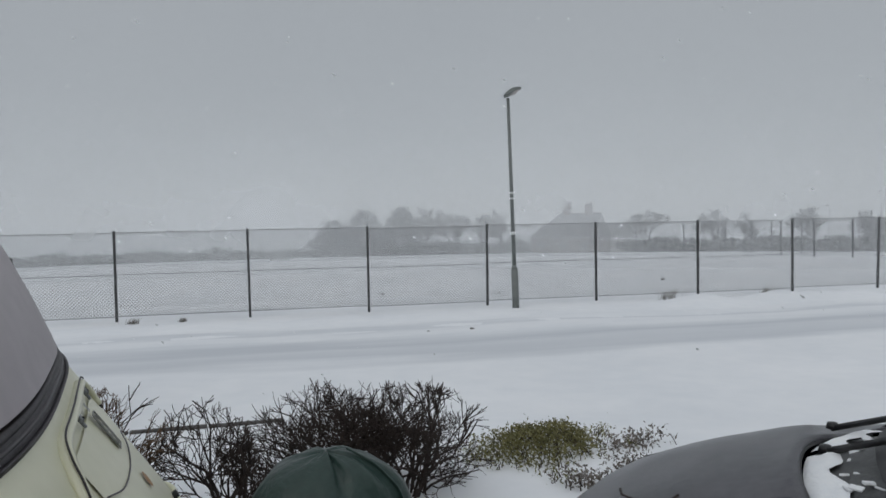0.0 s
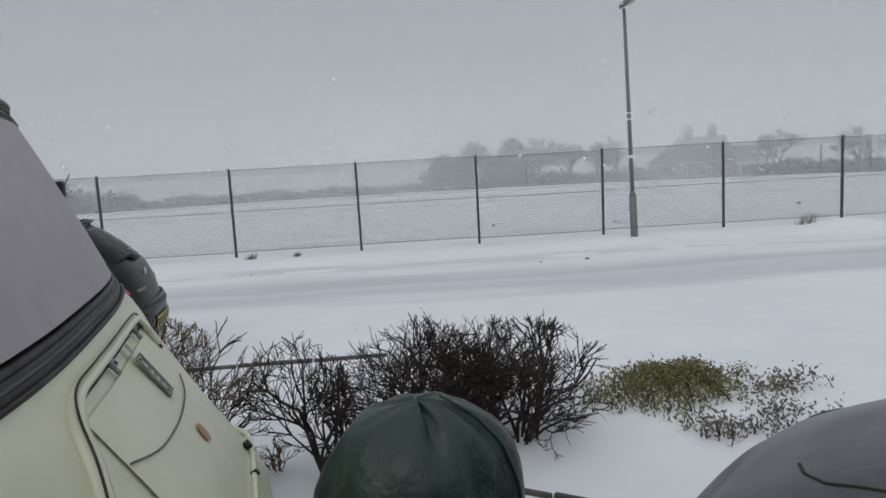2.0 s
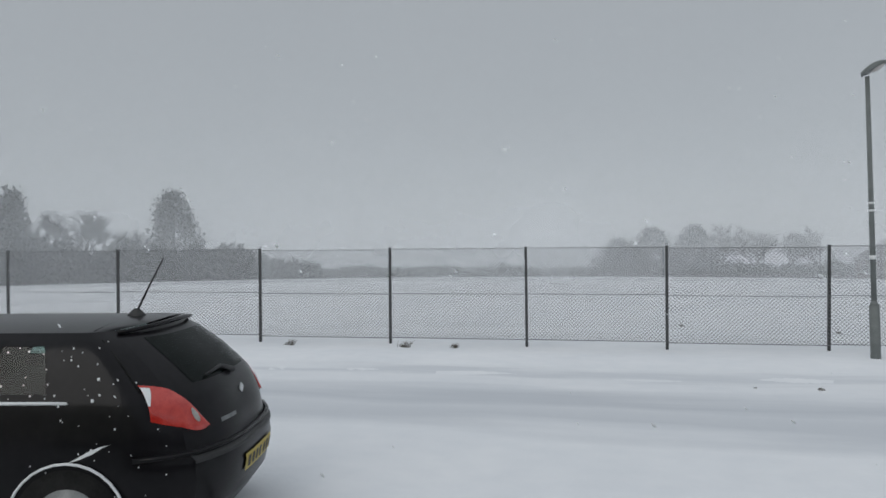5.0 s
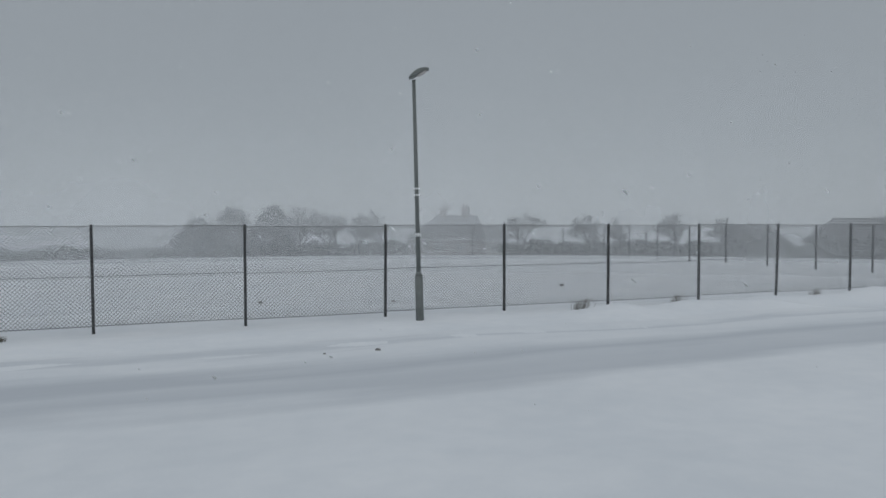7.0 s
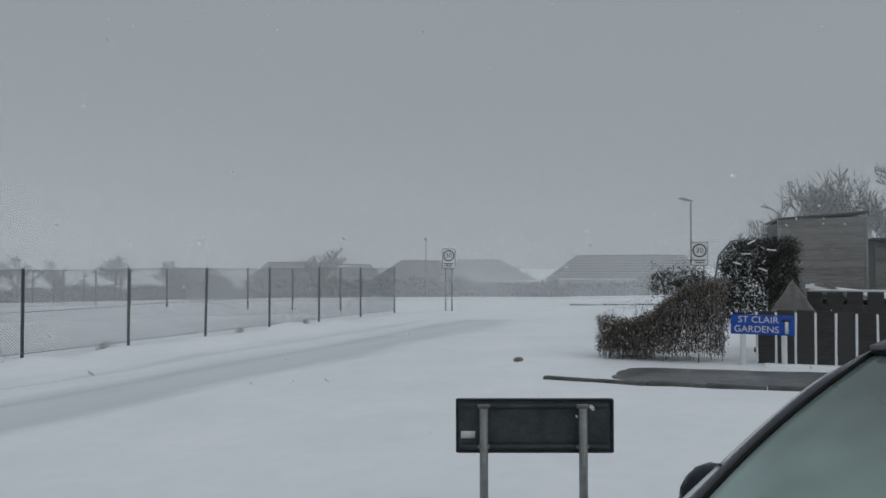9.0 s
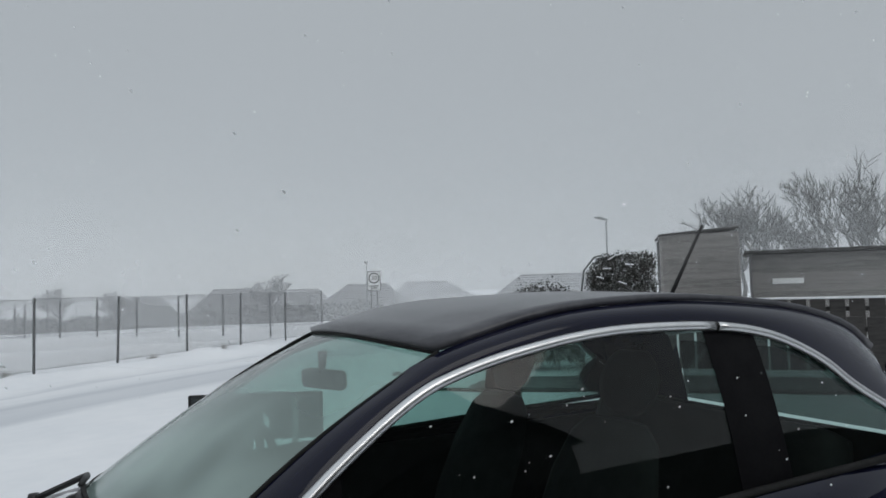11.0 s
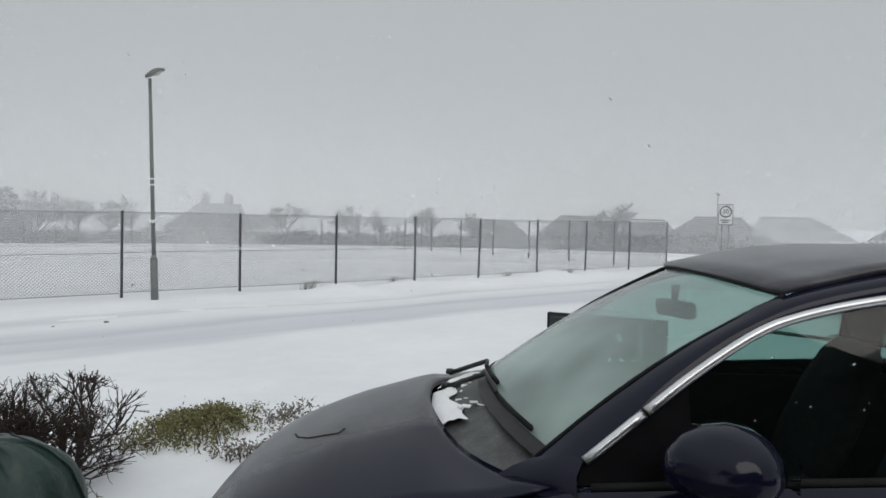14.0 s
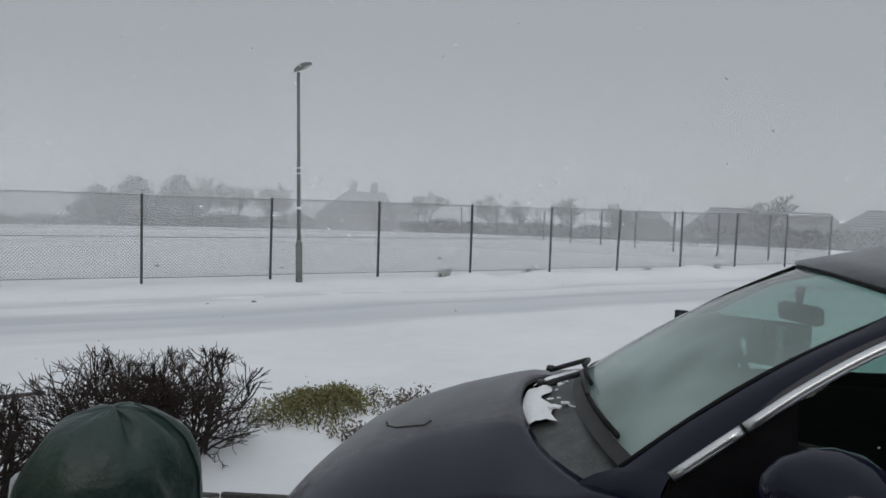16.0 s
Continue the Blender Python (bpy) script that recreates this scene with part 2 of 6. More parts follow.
DARK_GLASS = glass_mat("dark_glass", (0.12, 0.15, 0.145), 0.02, ior=1.16)
MIRROR = mat("mirror", (0.8, 0.8, 0.8), None, 0.03, 1.0)
LAMP_LENS = mat("lamp_bowl", (0.42, 0.40, 0.39), (0.52, 0.50, 0.48), 0.25, scale=9)
BROWN_WALL = mat("house_harling", (0.042, 0.039, 0.036), (0.075, 0.070, 0.064), 0.9, scale=5, bump=0.4, bscale=70)
SLATE = mat("dark_slate", (0.014, 0.014, 0.016), (0.032, 0.032, 0.035), 0.8, scale=6, bump=0.2)
CANOPY = mat("porch_soffit", (0.29, 0.265, 0.225), (0.33, 0.30, 0.255), 0.6, scale=1.5, bump=0.04)
ORANGE = mat("faded_orange", (0.36, 0.20, 0.09), (0.44, 0.27, 0.14), 0.6, scale=30)


def flake_mat():
    m = mat("snowflake", (0.86, 0.88, 0.90), (0.92, 0.93, 0.94), 0.9, scale=9, spec=0.1)
    n, k = m.node_tree.nodes, m.node_tree.links
    tl, mx = n.new("ShaderNodeBsdfTranslucent"), n.new("ShaderNodeMixShader")
    tl.inputs[0].default_value = (0.92, 0.93, 0.94, 1)
    k.new(n["Principled BSDF"].outputs[0], mx.inputs[1])
    k.new(tl.outputs[0], mx.inputs[2])
    k.new(mx.outputs[0], n["Material Output"].inputs[0])
    return m


FLAKE = flake_mat()


def split_paint():
    """Mottled grey paint that turns to darker, glossier navy past an uneven line on the near flank."""
    m = mat("grey_navy_paint", (0.044, 0.043, 0.052), (0.098, 0.096, 0.106), 0.30, 0.0, scale=4.5, coat=0.10, spec=0.25, bump=0.08, bscale=260)
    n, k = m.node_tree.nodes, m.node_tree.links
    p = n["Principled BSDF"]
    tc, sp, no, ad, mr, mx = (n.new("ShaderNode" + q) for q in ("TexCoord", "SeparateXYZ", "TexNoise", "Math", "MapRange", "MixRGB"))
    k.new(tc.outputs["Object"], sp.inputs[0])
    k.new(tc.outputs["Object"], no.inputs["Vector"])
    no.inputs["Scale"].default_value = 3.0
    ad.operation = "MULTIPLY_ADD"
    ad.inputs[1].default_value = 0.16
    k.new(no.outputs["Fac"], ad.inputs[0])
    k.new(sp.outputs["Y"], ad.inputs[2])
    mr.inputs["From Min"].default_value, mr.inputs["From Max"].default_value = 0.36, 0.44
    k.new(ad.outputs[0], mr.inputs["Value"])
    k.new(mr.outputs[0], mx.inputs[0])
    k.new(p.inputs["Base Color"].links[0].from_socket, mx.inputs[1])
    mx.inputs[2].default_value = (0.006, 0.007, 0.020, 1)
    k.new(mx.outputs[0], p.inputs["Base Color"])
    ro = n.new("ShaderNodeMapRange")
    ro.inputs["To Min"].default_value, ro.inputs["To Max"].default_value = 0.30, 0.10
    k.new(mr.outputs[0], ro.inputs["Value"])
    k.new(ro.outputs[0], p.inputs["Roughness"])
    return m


GREY_NAVY = split_paint()


# ---- helpers for shapes ----
def facing(verts, faces, way):
    """The faces turned so that the skin looks along way."""
    tot = Vector((0, 0, 0))
    for f in faces:
        a, b, c = (Vector(verts[i]) for i in f[:3])
        tot += (b - a).cross(c - a)
    return verts, (faces if tot.dot(Vector(way)) > 0 else [tuple(f[::-1]) for f in faces])



def part(name, bm, material, parent=None, label="", smooth=True):
    me = bpy.data.meshes.new(name)
    bm.to_mesh(me)
    bm.free()
    if smooth:
        for p in me.polygons:
            p.use_smooth = True
    me.materials.append(material)
    ob = new(name, me)
    if parent is not None:
        ob.parent = parent
    if label:
        ob["label"] = label
    return ob


def raw(name, verts, faces, material, parent=None, label="", smooth=True):
    me = bpy.data.meshes.new(name)
    me.from_pydata([tuple(v) for v in verts], [], faces)
    if smooth:
        for p in me.polygons:
            p.use_smooth = True
    me.materials.append(material)
    ob = new(name, me)
    if parent is not None:
        ob.parent = parent
    if label:
        ob["label"] = label
    return ob


def thing(name, m, label, category, group="", kind=""):
    ob = new(name)
    ob.empty_display_size = 0.1
    ob.matrix_world = m
    return tagged(ob, label, category, group, kind)


def block(size, at=(0, 0, 0), bevel=0.0, turn=None):
    """A box with worn edges, its middle at the given place."""
    bm = bmesh.new()
    bmesh.ops.create_cube(bm, size=1, matrix=Matrix.Diagonal((*size, 1)))
    if bevel:
        bmesh.ops.bevel(bm, geom=bm.edges[:], offset=bevel, segments=2, affect="EDGES", profile=0.6)
    if turn is not None:
        bmesh.ops.transform(bm, matrix=turn, verts=bm.verts)
    bmesh.ops.translate(bm, vec=at, verts=bm.verts)
    return bm


def rod(a, b, r1, r2=None, seg=10):
    """A straight tapered rod from a to b."""
    a, b = Vector(a), Vector(b)
    bm = bmesh.new()
    bmesh.ops.create_cone(bm, cap_ends=True, segments=seg, radius1=r1, radius2=r1 if r2 is None else r2, depth=(b - a).length)
    bmesh.ops.transform(bm, matrix=Matrix.Translation((a + b) / 2) @ (b - a).to_track_quat("Z", "Y").to_matrix().to_4x4(), verts=bm.verts)
    return bm


def sweep(points, radius, seg=6, flat=1.0):
    """A bent rod along points; radius may be one value or a list."""
    verts, faces = [], []
    pts = [Vector(p) for p in points]
    for i, p in enumerate(pts):
        d = (pts[min(i + 1, len(pts) - 1)] - pts[max(i - 1, 0)]).normalized()
        u = d.cross(Vector((0, 0, 1)))
        u = u.normalized() if u.length > 1e-3 else Vector((1, 0, 0))
        w = u.cross(d)
        r = radius[i] if isinstance(radius, (list, tuple)) else radius
        for s in range(seg):
            an = 2 * math.pi * s / seg
            verts.append(p + u * r * math.cos(an) + w * r * flat * math.sin(an))
    for i in range(len(pts) - 1):
        for s in range(seg):
            faces.append((i * seg + s, i * seg + (s + 1) % seg, (i + 1) * seg + (s + 1) % seg, (i + 1) * seg + s))
    faces.append(tuple(range(seg))[::-1])
    faces.append(tuple((len(pts) - 1) * seg + s for s in range(seg)))
    return verts, faces


def loft(rows, close=False):
    """A skin through rows of points of equal length."""
    n = len(rows[0])
    verts = [v for row in rows for v in row]
    faces = []
    for i in range(len(rows) - 1):
        for j in range(n if close else n - 1):
            a, b = i * n + j, i * n + (j + 1) % n
            faces.append((a, b, b + n, a + n))
    return verts, faces


def curve(pts, n):
    """n points along a smooth line through pts (Catmull-Rom)."""
    p = [Vector(q) for q in pts]
    p = [p[0] * 2 - p[1]] + p + [p[-1] * 2 - p[-2]]
    out = []
    for i in range(n):
        s = i / (n - 1) * (len(p) - 3)
        k = min(int(s), len(p) - 4)
        t = s - k
        a, b, c, d = p[k:k + 4]
        out.append(0.5 * (2 * b + (c - a) * t + (2 * a - 5 * b + 4 * c - d) * t * t + (3 * b - a - 3 * c + d) * t ** 3))
    return out


def solid(verts, faces, thick):
    """The bmesh of a skin given thickness."""
    bm = bmesh.new()
    vs = [bm.verts.new(v) for v in verts]
    for f in faces:
        bm.faces.new([vs[i] for i in f])
    bmesh.ops.recalc_face_normals(bm, faces=bm.faces[:])
    bmesh.ops.solidify(bm, geom=bm.faces[:], thickness=thick)
    return bm


def text(name, body, size, m, material, parent, depth=0.004):
    cu = bpy.data.curves.new(name, "FONT")
    cu.body, cu.size, cu.extrude, cu.align_x, cu.align_y = body, size, depth, "CENTER", "CENTER"
    cu.resolution_u = 3
    ob = new(name, cu)
    dg = bpy.context.evaluated_depsgraph_get()
    me = bpy.data.meshes.new_from_object(ob.evaluated_get(dg))
    bpy.data.objects.remove(ob)
    me.materials.clear()
    me.materials.append(material)
    ob = new(name, me)
    ob.parent = parent
    ob.matrix_basis = m
    return ob


# ---- ground ----
def smooth01(v):
    v = max(0.0, min(1.0, v))
    return v * v * (3 - 2 * v)


def level(x, y):
    """Height of the land without drifts."""
    r = math.hypot(x - 2, y)
    z = -0.027 * max(0.0, min(y, 16.5))
    z -= 0.012 * max(0.0, min(r, 55) - 30) + 0.045 * max(0.0, min(r, 160) - 55)
    return z


def height(x, y):
    z = level(x, y)
    r = math.hypot(x - 2, y)
    if r < 70:
        n1 = noise.noise((x * 0.22, y * 0.35, 1.0))
        n2 = noise.noise((x * 0.9, y * 1.3, 4.0))
        fade = smooth01((r - 2.5) / 3) * smooth01((70 - r) / 30)
        on_road = smooth01((y - 6.2) / 1.5) * smooth01((12.6 - y) / 1.2)
        z += fade * (1 - 0.75 * on_road) * (0.05 * n1 + 0.018 * n2)
        bank = math.exp(-((y - 14.6) / 0.75) ** 2)
        z += bank * (0.03 + 0.05 * max(0, noise.noise((x * 0.5, 2.0, 7.0)) + 0.2) + 0.16 * smooth01((x - 8.5) / 3) * (1.0 + 1.1 * noise.noise((x * 0.8, 5.0, 3.0))) * smooth01((24 - x) / 4))
        z += 0.05 * math.exp(-((y - 12.9) / 0.28) ** 2) * smooth01((13 - x) / 6)
    if 1.9 < x < 4.8 and 2.4 < y < 5.6:
        z += 0.10 * math.exp(-((x - 3.25) / 0.7) ** 2 - ((y - 4.0) / 0.75) ** 2)
    return z


radii = [0.0] + list(np.geomspace(0.35, 34, 120)) + list(np.geomspace(36, 1500, 34))
turns = 440
gv, gf = [], []
for i, r in enumerate(radii[1:]):
    for j in range(turns):
        an = 2 * math.pi * j / turns
        x, y = 2 + r * math.cos(an), r * math.sin(an) + 1
        gv.append((x, y, height(x, y)))
gv.append((2, 1, height(2, 1)))
for i in range(len(radii) - 2):
    for j in range(turns):
        a, b = i * turns + j, i * turns + (j + 1) % turns
        gf.append((a, a + turns, b + turns, b))
for j in range(turns):
    gf.append((len(gv) - 1, j, (j + 1) % turns))
tagged(raw("ground", gv, gf, SNOW), "snow-covered ground falling gently away past the fence", "ground", kind="structure")


def sheet(name, xs, ys, lift, material, label, category):
    deep = lambda v, a, b: 0.03 * (1 - smooth01(min(v - a, b - v) / (0.12 * (b - a) + 0.05)))
    vs = [(x, y, height(x, y) + lift - deep(y, ys[0], ys[-1]) - deep(x, xs[0], xs[-1])) for x in xs for y in ys]
    n = len(ys)
    fs = [(i * n + j, (i + 1) * n + j, (i + 1) * n + j + 1, i * n + j + 1) for i in range(len(xs) - 1) for j in range(n - 1)]
    return tagged(raw(name, vs, fs, material), label, category, kind="structure")


def road_mat():
    """Packed snow with greyer icy wheel bands along the road, streaked by wind."""
    m = mat("packed_snow", (0.80, 0.82, 0.85), (0.88, 0.89, 0.91), 0.6, scale=0.5, bump=0.25, bscale=14, spec=0.3)
    n, k = m.node_tree.nodes, m.node_tree.links
    p = n["Principled BSDF"]
    tc, sp = n.new("ShaderNodeTexCoord"), n.new("ShaderNodeSeparateXYZ")
    k.new(tc.outputs["Object"], sp.inputs[0])
    wob = n.new("ShaderNodeTexNoise")
    wob.inputs["Scale"].default_value = 0.30
    wob.inputs["Detail"].default_value = 5
    mp = n.new("ShaderNodeMapping")
    mp.inputs["Scale"].default_value = (0.6, 3.0, 1)
    mp.inputs["Rotation"].default_value = (0, 0, 0.05)
    k.new(tc.outputs["Object"], mp.inputs[0])
    k.new(mp.outputs[0], wob.inputs["Vector"])
    yy = n.new("ShaderNodeMath")
    yy.operation = "MULTIPLY_ADD"
    yy.inputs[1].default_value = 2.2
    k.new(wob.outputs["Fac"], yy.inputs[0])
    k.new(sp.outputs["Y"], yy.inputs[2])
    mr = n.new("ShaderNodeMapRange")
    mr.inputs["From Min"].default_value, mr.inputs["From Max"].default_value = 7.0, 15.5
    k.new(yy.outputs[0], mr.inputs["Value"])
    cr = n.new("ShaderNodeValToRGB")
    e = cr.color_ramp.elements
    e[0].position, e[0].color = 0.0, (0, 0, 0, 1)
    e[1].position, e[1].color = 1.0, (0, 0, 0, 1)
    for pos, v in ((0.31, 0.05), (0.40, 0.75), (0.50, 0.55), (0.56, 0.9), (0.66, 0.12), (0.735, 0.1), (0.765, 0.6), (0.80, 0.1)):
        el = e.new(pos)
        el.color = (v, v, v, 1)
    k.new(mr.outputs[0], cr.inputs[0])
    mx = n.new("ShaderNodeMixRGB")
    k.new(cr.outputs[0], mx.inputs[0])
    k.new(p.inputs["Base Color"].links[0].from_socket, mx.inputs[1])
    mx.inputs[2].default_value = (0.55, 0.575, 0.615, 1)
    k.new(mx.outputs[0], p.inputs["Base Color"])
    return m


sheet("road", list(np.linspace(-26, 30, 225)), list(np.linspace(6.4, 14.2, 40)), 0.006, road_mat(),
      "snowed-over road with greyish packed wheel bands", "road")

# ---- side street, kerb and gravel ----
sheet("side_street", list(np.linspace(12.15, 14.0, 12)), list(np.linspace(-9.0, 4.15, 40)), 0.012, ASPHALT,
      "wet dark asphalt of a side street blown half clear of snow", "road")


def kerb_run(name, a, b, n, label, wide=0.10, high=0.07):
    run = thing(name, pose(0, 0, 0), label, "kerb", kind="structure")
    a, b = Vector((*a, 0)), Vector((*b, 0))
    length = (b - a).length / n
    bm = block((length - 0.012, wide, high), bevel=0.012)
    first = part("kerb_stone", bm, STONE, run)
    turn = math.atan2(b.y - a.y, b.x - a.x)
    for i in range(n):
        p = a + (b - a) * ((i + 0.5) / n)
        ob = first if i == 0 else first.copy()
        if i:
            scene.collection.objects.link(ob)
            ob.parent = run
        ob.matrix_basis = Matrix.Translation((p.x, p.y, height(p.x, p.y) - high * 0.02)) @ Matrix.Rotation(turn, 4, "Z") @ Matrix.Rotation(random.uniform(-0.01, 0.01), 4, "X")
    return run


kerb_run("garden_kerb", (-2.2, 5.80), (1.1, 5.93), 5, "low stone edging between the garden and the snowy road", 0.05, 0.06)
kerb_run("garden_edging", (1.42, 3.25), (2.46, 2.59), 2, "dark low edging between gravel and snowy bed", 0.035, 0.05)
kerb_run("street_kerb", (12.1, 4.2), (11.95, -8.5), 16, "dark kerb along the side street", 0.13, 0.09)

DRIVE = mat("thinly_snowed_gravel", (0.05, 0.048, 0.046), (0.36, 0.36, 0.37), 0.9, scale=5, bump=0.5, bscale=70, lo=0.42, hi=0.66)
sheet("drive", list(np.linspace(-1.4, 2.7, 30)), list(np.linspace(-6.8, 2.5, 60)), 0.012, DRIVE, "gravel drive with thin trampled snow beside the cars", "drive")

# gravel scatter by the hitch
gverts, gfaces = [], []
for i in range(5200):
    x = random.uniform(0.4, 2.7)
    y = min(3.05, 2.96 - 0.6376 * (x - 1.839)) - 0.8 * random.random() ** 1.3
    if noise.noise((x * 3.2, y * 3.2, 8.0)) < -0.12:
        continue
    r = random.uniform(0.004, 0.012)
    z = height(x, y) + r * 0.25
    base = len(gverts)
    for d in ((1, 0, 0), (0, 1, 0), (-1, 0, 0), (0, -1, 0), (0, 0, 0.8)):
        gverts.append((x + r * d[0] * random.uniform(0.7, 1.2), y + r * d[1] * random.uniform(0.7, 1.2), z + r * d[2]))
    for q in range(4):
        gfaces.append((base + q, base + (q + 1) % 4, base + 4))
tagged(raw("gravel", gverts, gfaces, GRAVEL, smooth=False), "grey driveway gravel showing through thin snow", "gravel", kind="stuff")


# ---- chain-link fence along the field ----
FENCE_Y, FENCE_TOP = 16.4, 1.62


def post_mesh(h):
    return block((0.055, 0.055, h), (0, 0, 0), 0.008)


def mesh_panel(length, h, step=0.075, w=0.0042):
    """Woven diamond wire: crossing flat wires, two ways, with a little depth."""
    vs, fs = [], []

    def wire(x0, z0, x1, z1, y):
        d = Vector((x1 - x0, 0, z1 - z0))
        if d.length < 1e-4:
            return
        u = Vector((-d.z, 0, d.x)).normalized() * w
        b = len(vs)
        for px, pz in ((x0, z0), (x1, z1)):
            vs.extend([(px + u.x, y, pz + u.z), (px - u.x, y, pz - u.z), (px, y + w * 1.6, pz)])
        for q in range(3):
            fs.append((b + q, b + (q + 1) % 3, b + 3 + (q + 1) % 3, b + 3 + q))
    n = int((length + h) / step) + 1
    for i in range(n):
        s = i * step
        x0, z0, x1, z1 = s, 0, s - h, h
        if x0 > length:
            z0 += x0 - length
            x0 = length
        if x1 < 0:
            z1 += x1
            x1 = 0
        if z1 > z0:
            wire(x0, z0, x1, z1, 0.0)
            wire(length - x0, z0, length - x1, z1, 0.004)
    for z in (0.02, h * 0.5, h - 0.01):
        wire(0, z, length, z, -0.004)
        wire(0, z + 0.004, length, z + 0.004, -0.002)
    return vs, fs


fence = thing("chain_link_fence", pose(0, 0, 0), "tall chain-link fence with dark posts along the snowy field", "fence")
leans = {8: 1.6, 4: 0.4, 2: -0.3, 10: 0.8}
xs_post = [-9.15 + 2.92 * i for i in range(-9, 1)] + [-5.64, -2.66, 0.25, 3.05, 6.05, 8.99, 11.94, 14.86, 17.69, 20.65, 23.55, 26.5, 29.4]
pm = None
for i, x in enumerate(xs_post):
    k = i - 10
    h = 2.15
    m = Matrix.Translation((x, FENCE_Y, FENCE_TOP - h / 2)) @ Matrix.Rotation(radians(leans.get(k, 0)), 4, "Y")
    if pm is None:
        pm = part("post", post_mesh(h), POST_DARK, fence)
        ob = pm
    else:
        ob = pm.copy()
        scene.collection.objects.link(ob)
        ob.parent = fence
    ob.matrix_basis = m
vs, fs = mesh_panel(2.92, 1.92)
pan = None
for i, x in enumerate(xs_post[:-1]):
    if pan is None:
        pan = raw("mesh_panel", vs, fs, WIRE, fence, "grey woven wire mesh", smooth=False)
        ob = pan
    else:
        ob = pan.copy()
        scene.collection.objects.link(ob)
        ob.parent = fence
    ob.matrix_basis = Matrix.Translation((x, FENCE_Y - 0.03, FENCE_TOP - 1.95 + 0.012 * math.sin(i * 2.3))) @ Matrix.Diagonal(((xs_post[i + 1] - x) / 2.92, 1, 1, 1))

# the same fence turning back along the far sides of the field
far_fence = thing("field_fence", pose(0, 0, 0), "far line of thin fence posts across the hazy field", "fence")
fp = None
spots = [(8 + 3.3 * i, 58 - 0.72 * 3.3 * i * 0.55) for i in range(8)] + [(30.5 + 0.05 * i, 20 + 2.9 * i) for i in range(9)]
spots += [(34.4, 46 - 3 * i) for i in range(3)]
for x, y in spots:
    ob = part("post", block((0.07, 0.07, 2.3), (0, 0, 0), 0.01), POST_DARK, far_fence) if fp is None else fp.copy()
    if fp is None:
        fp = ob
    else:
        scene.collection.objects.link(ob)
        ob.parent = far_fence
    ob.matrix_basis = Matrix.Translation((x, y, height(x, y) + 0.95))


# ---- street lamps ----
def street_lamp(m, tall, arm, label, head=0.0, z0=-0.3):
    lamp = thing("street_lamp", m, label, "street lamp")
    part("base_section", rod((0, 0, -0.3), (0, 0, 0.92), 0.082, 0.080, 16), LAMP_GREY, lamp)
    part("collar", rod((0, 0, 0.90), (0, 0, 1.0), 0.082, 0.045, 16), LAMP_GREY, lamp)
    part("column", rod((0, 0, 0.95), (0, 0, tall), 0.046, 0.036, 14), LAMP_GREY, lamp)
    for z in (1.72, 2.55, 2.68):
        part("band", rod((0, 0, z), (0, 0, z + (0.07 if z < 2 else 0.035)), 0.052, 0.052, 14), WHITE_PAINT, lamp, "pale reflective band")
    # a flat shell-shaped lantern, tipped up at its tip
    rows = []
    for i in range(13):
        s = i / 12
        w = 0.135 * math.sin(math.pi * min(1, 0.14 + 0.86 * s) ** 0.75) + 0.012
        c = Vector((-0.09 + s * arm, 0, 0.03 + 0.17 * s))
        hi = 0.105 * math.sin(math.pi * (0.12 + 0.8 * s)) + 0.012
        rows.append([c + Vector((0, w * math.cos(a), hi * math.sin(a) if math.sin(a) > 0 else 0.018 * math.sin(a))) for a in [2 * math.pi * j / 16 for j in range(16)]])
    v, f = loft(rows, True)
    f += [tuple(range(16))[::-1], tuple(12 * 16 + j for j in range(16))]
    ob = raw("lantern", v, f, LAMP_GREY, lamp, "dark grey lantern shell")
    ob.matrix_basis = Matrix.Translation((0, 0, tall))
    rows = []
    for i in range(9):
        s = i / 8
        w = 0.105 * math.sin(math.pi * (0.06 + 0.88 * s)) + 0.004
        c = Vector((0.06 + s * (arm - 0.18), 0, 0.07 + 0.12 * s))
        rows.append([c + Vector((0, w * math.cos(a), -0.045 * math.sin(a) * math.sin(math.pi * (0.05 + 0.9 * s)))) for a in [math.pi * j / 8 for j in range(9)]])
    v, f = loft(rows)
    ob = raw("bowl", v, f, LAMP_LENS, lamp, "pale lamp bowl under the lantern")
    ob.matrix_basis = Matrix.Translation((0, 0, tall))
    return lamp


street_lamp(pose(6.36, 15.08, -0.36, 0, -1.3, -25), 4.90, 0.40, "grey street lamp with banded column standing before the wire fence")
street_lamp(pose(35.1, 4.25, level(35, 4.2), 0, 0, 95), 4.65, 0.62, "grey street lamp beyond the hedge in the haze")
street_lamp(pose(66, 74, level(66, 74), 0, 0, 180), 5.6, 0.6, "far street lamp faint in blowing snow")
street_lamp(pose(52, 26, level(52, 26), 0, 0, 190), 4.5, 0.5, "far street lamp faint behind the speed sign")


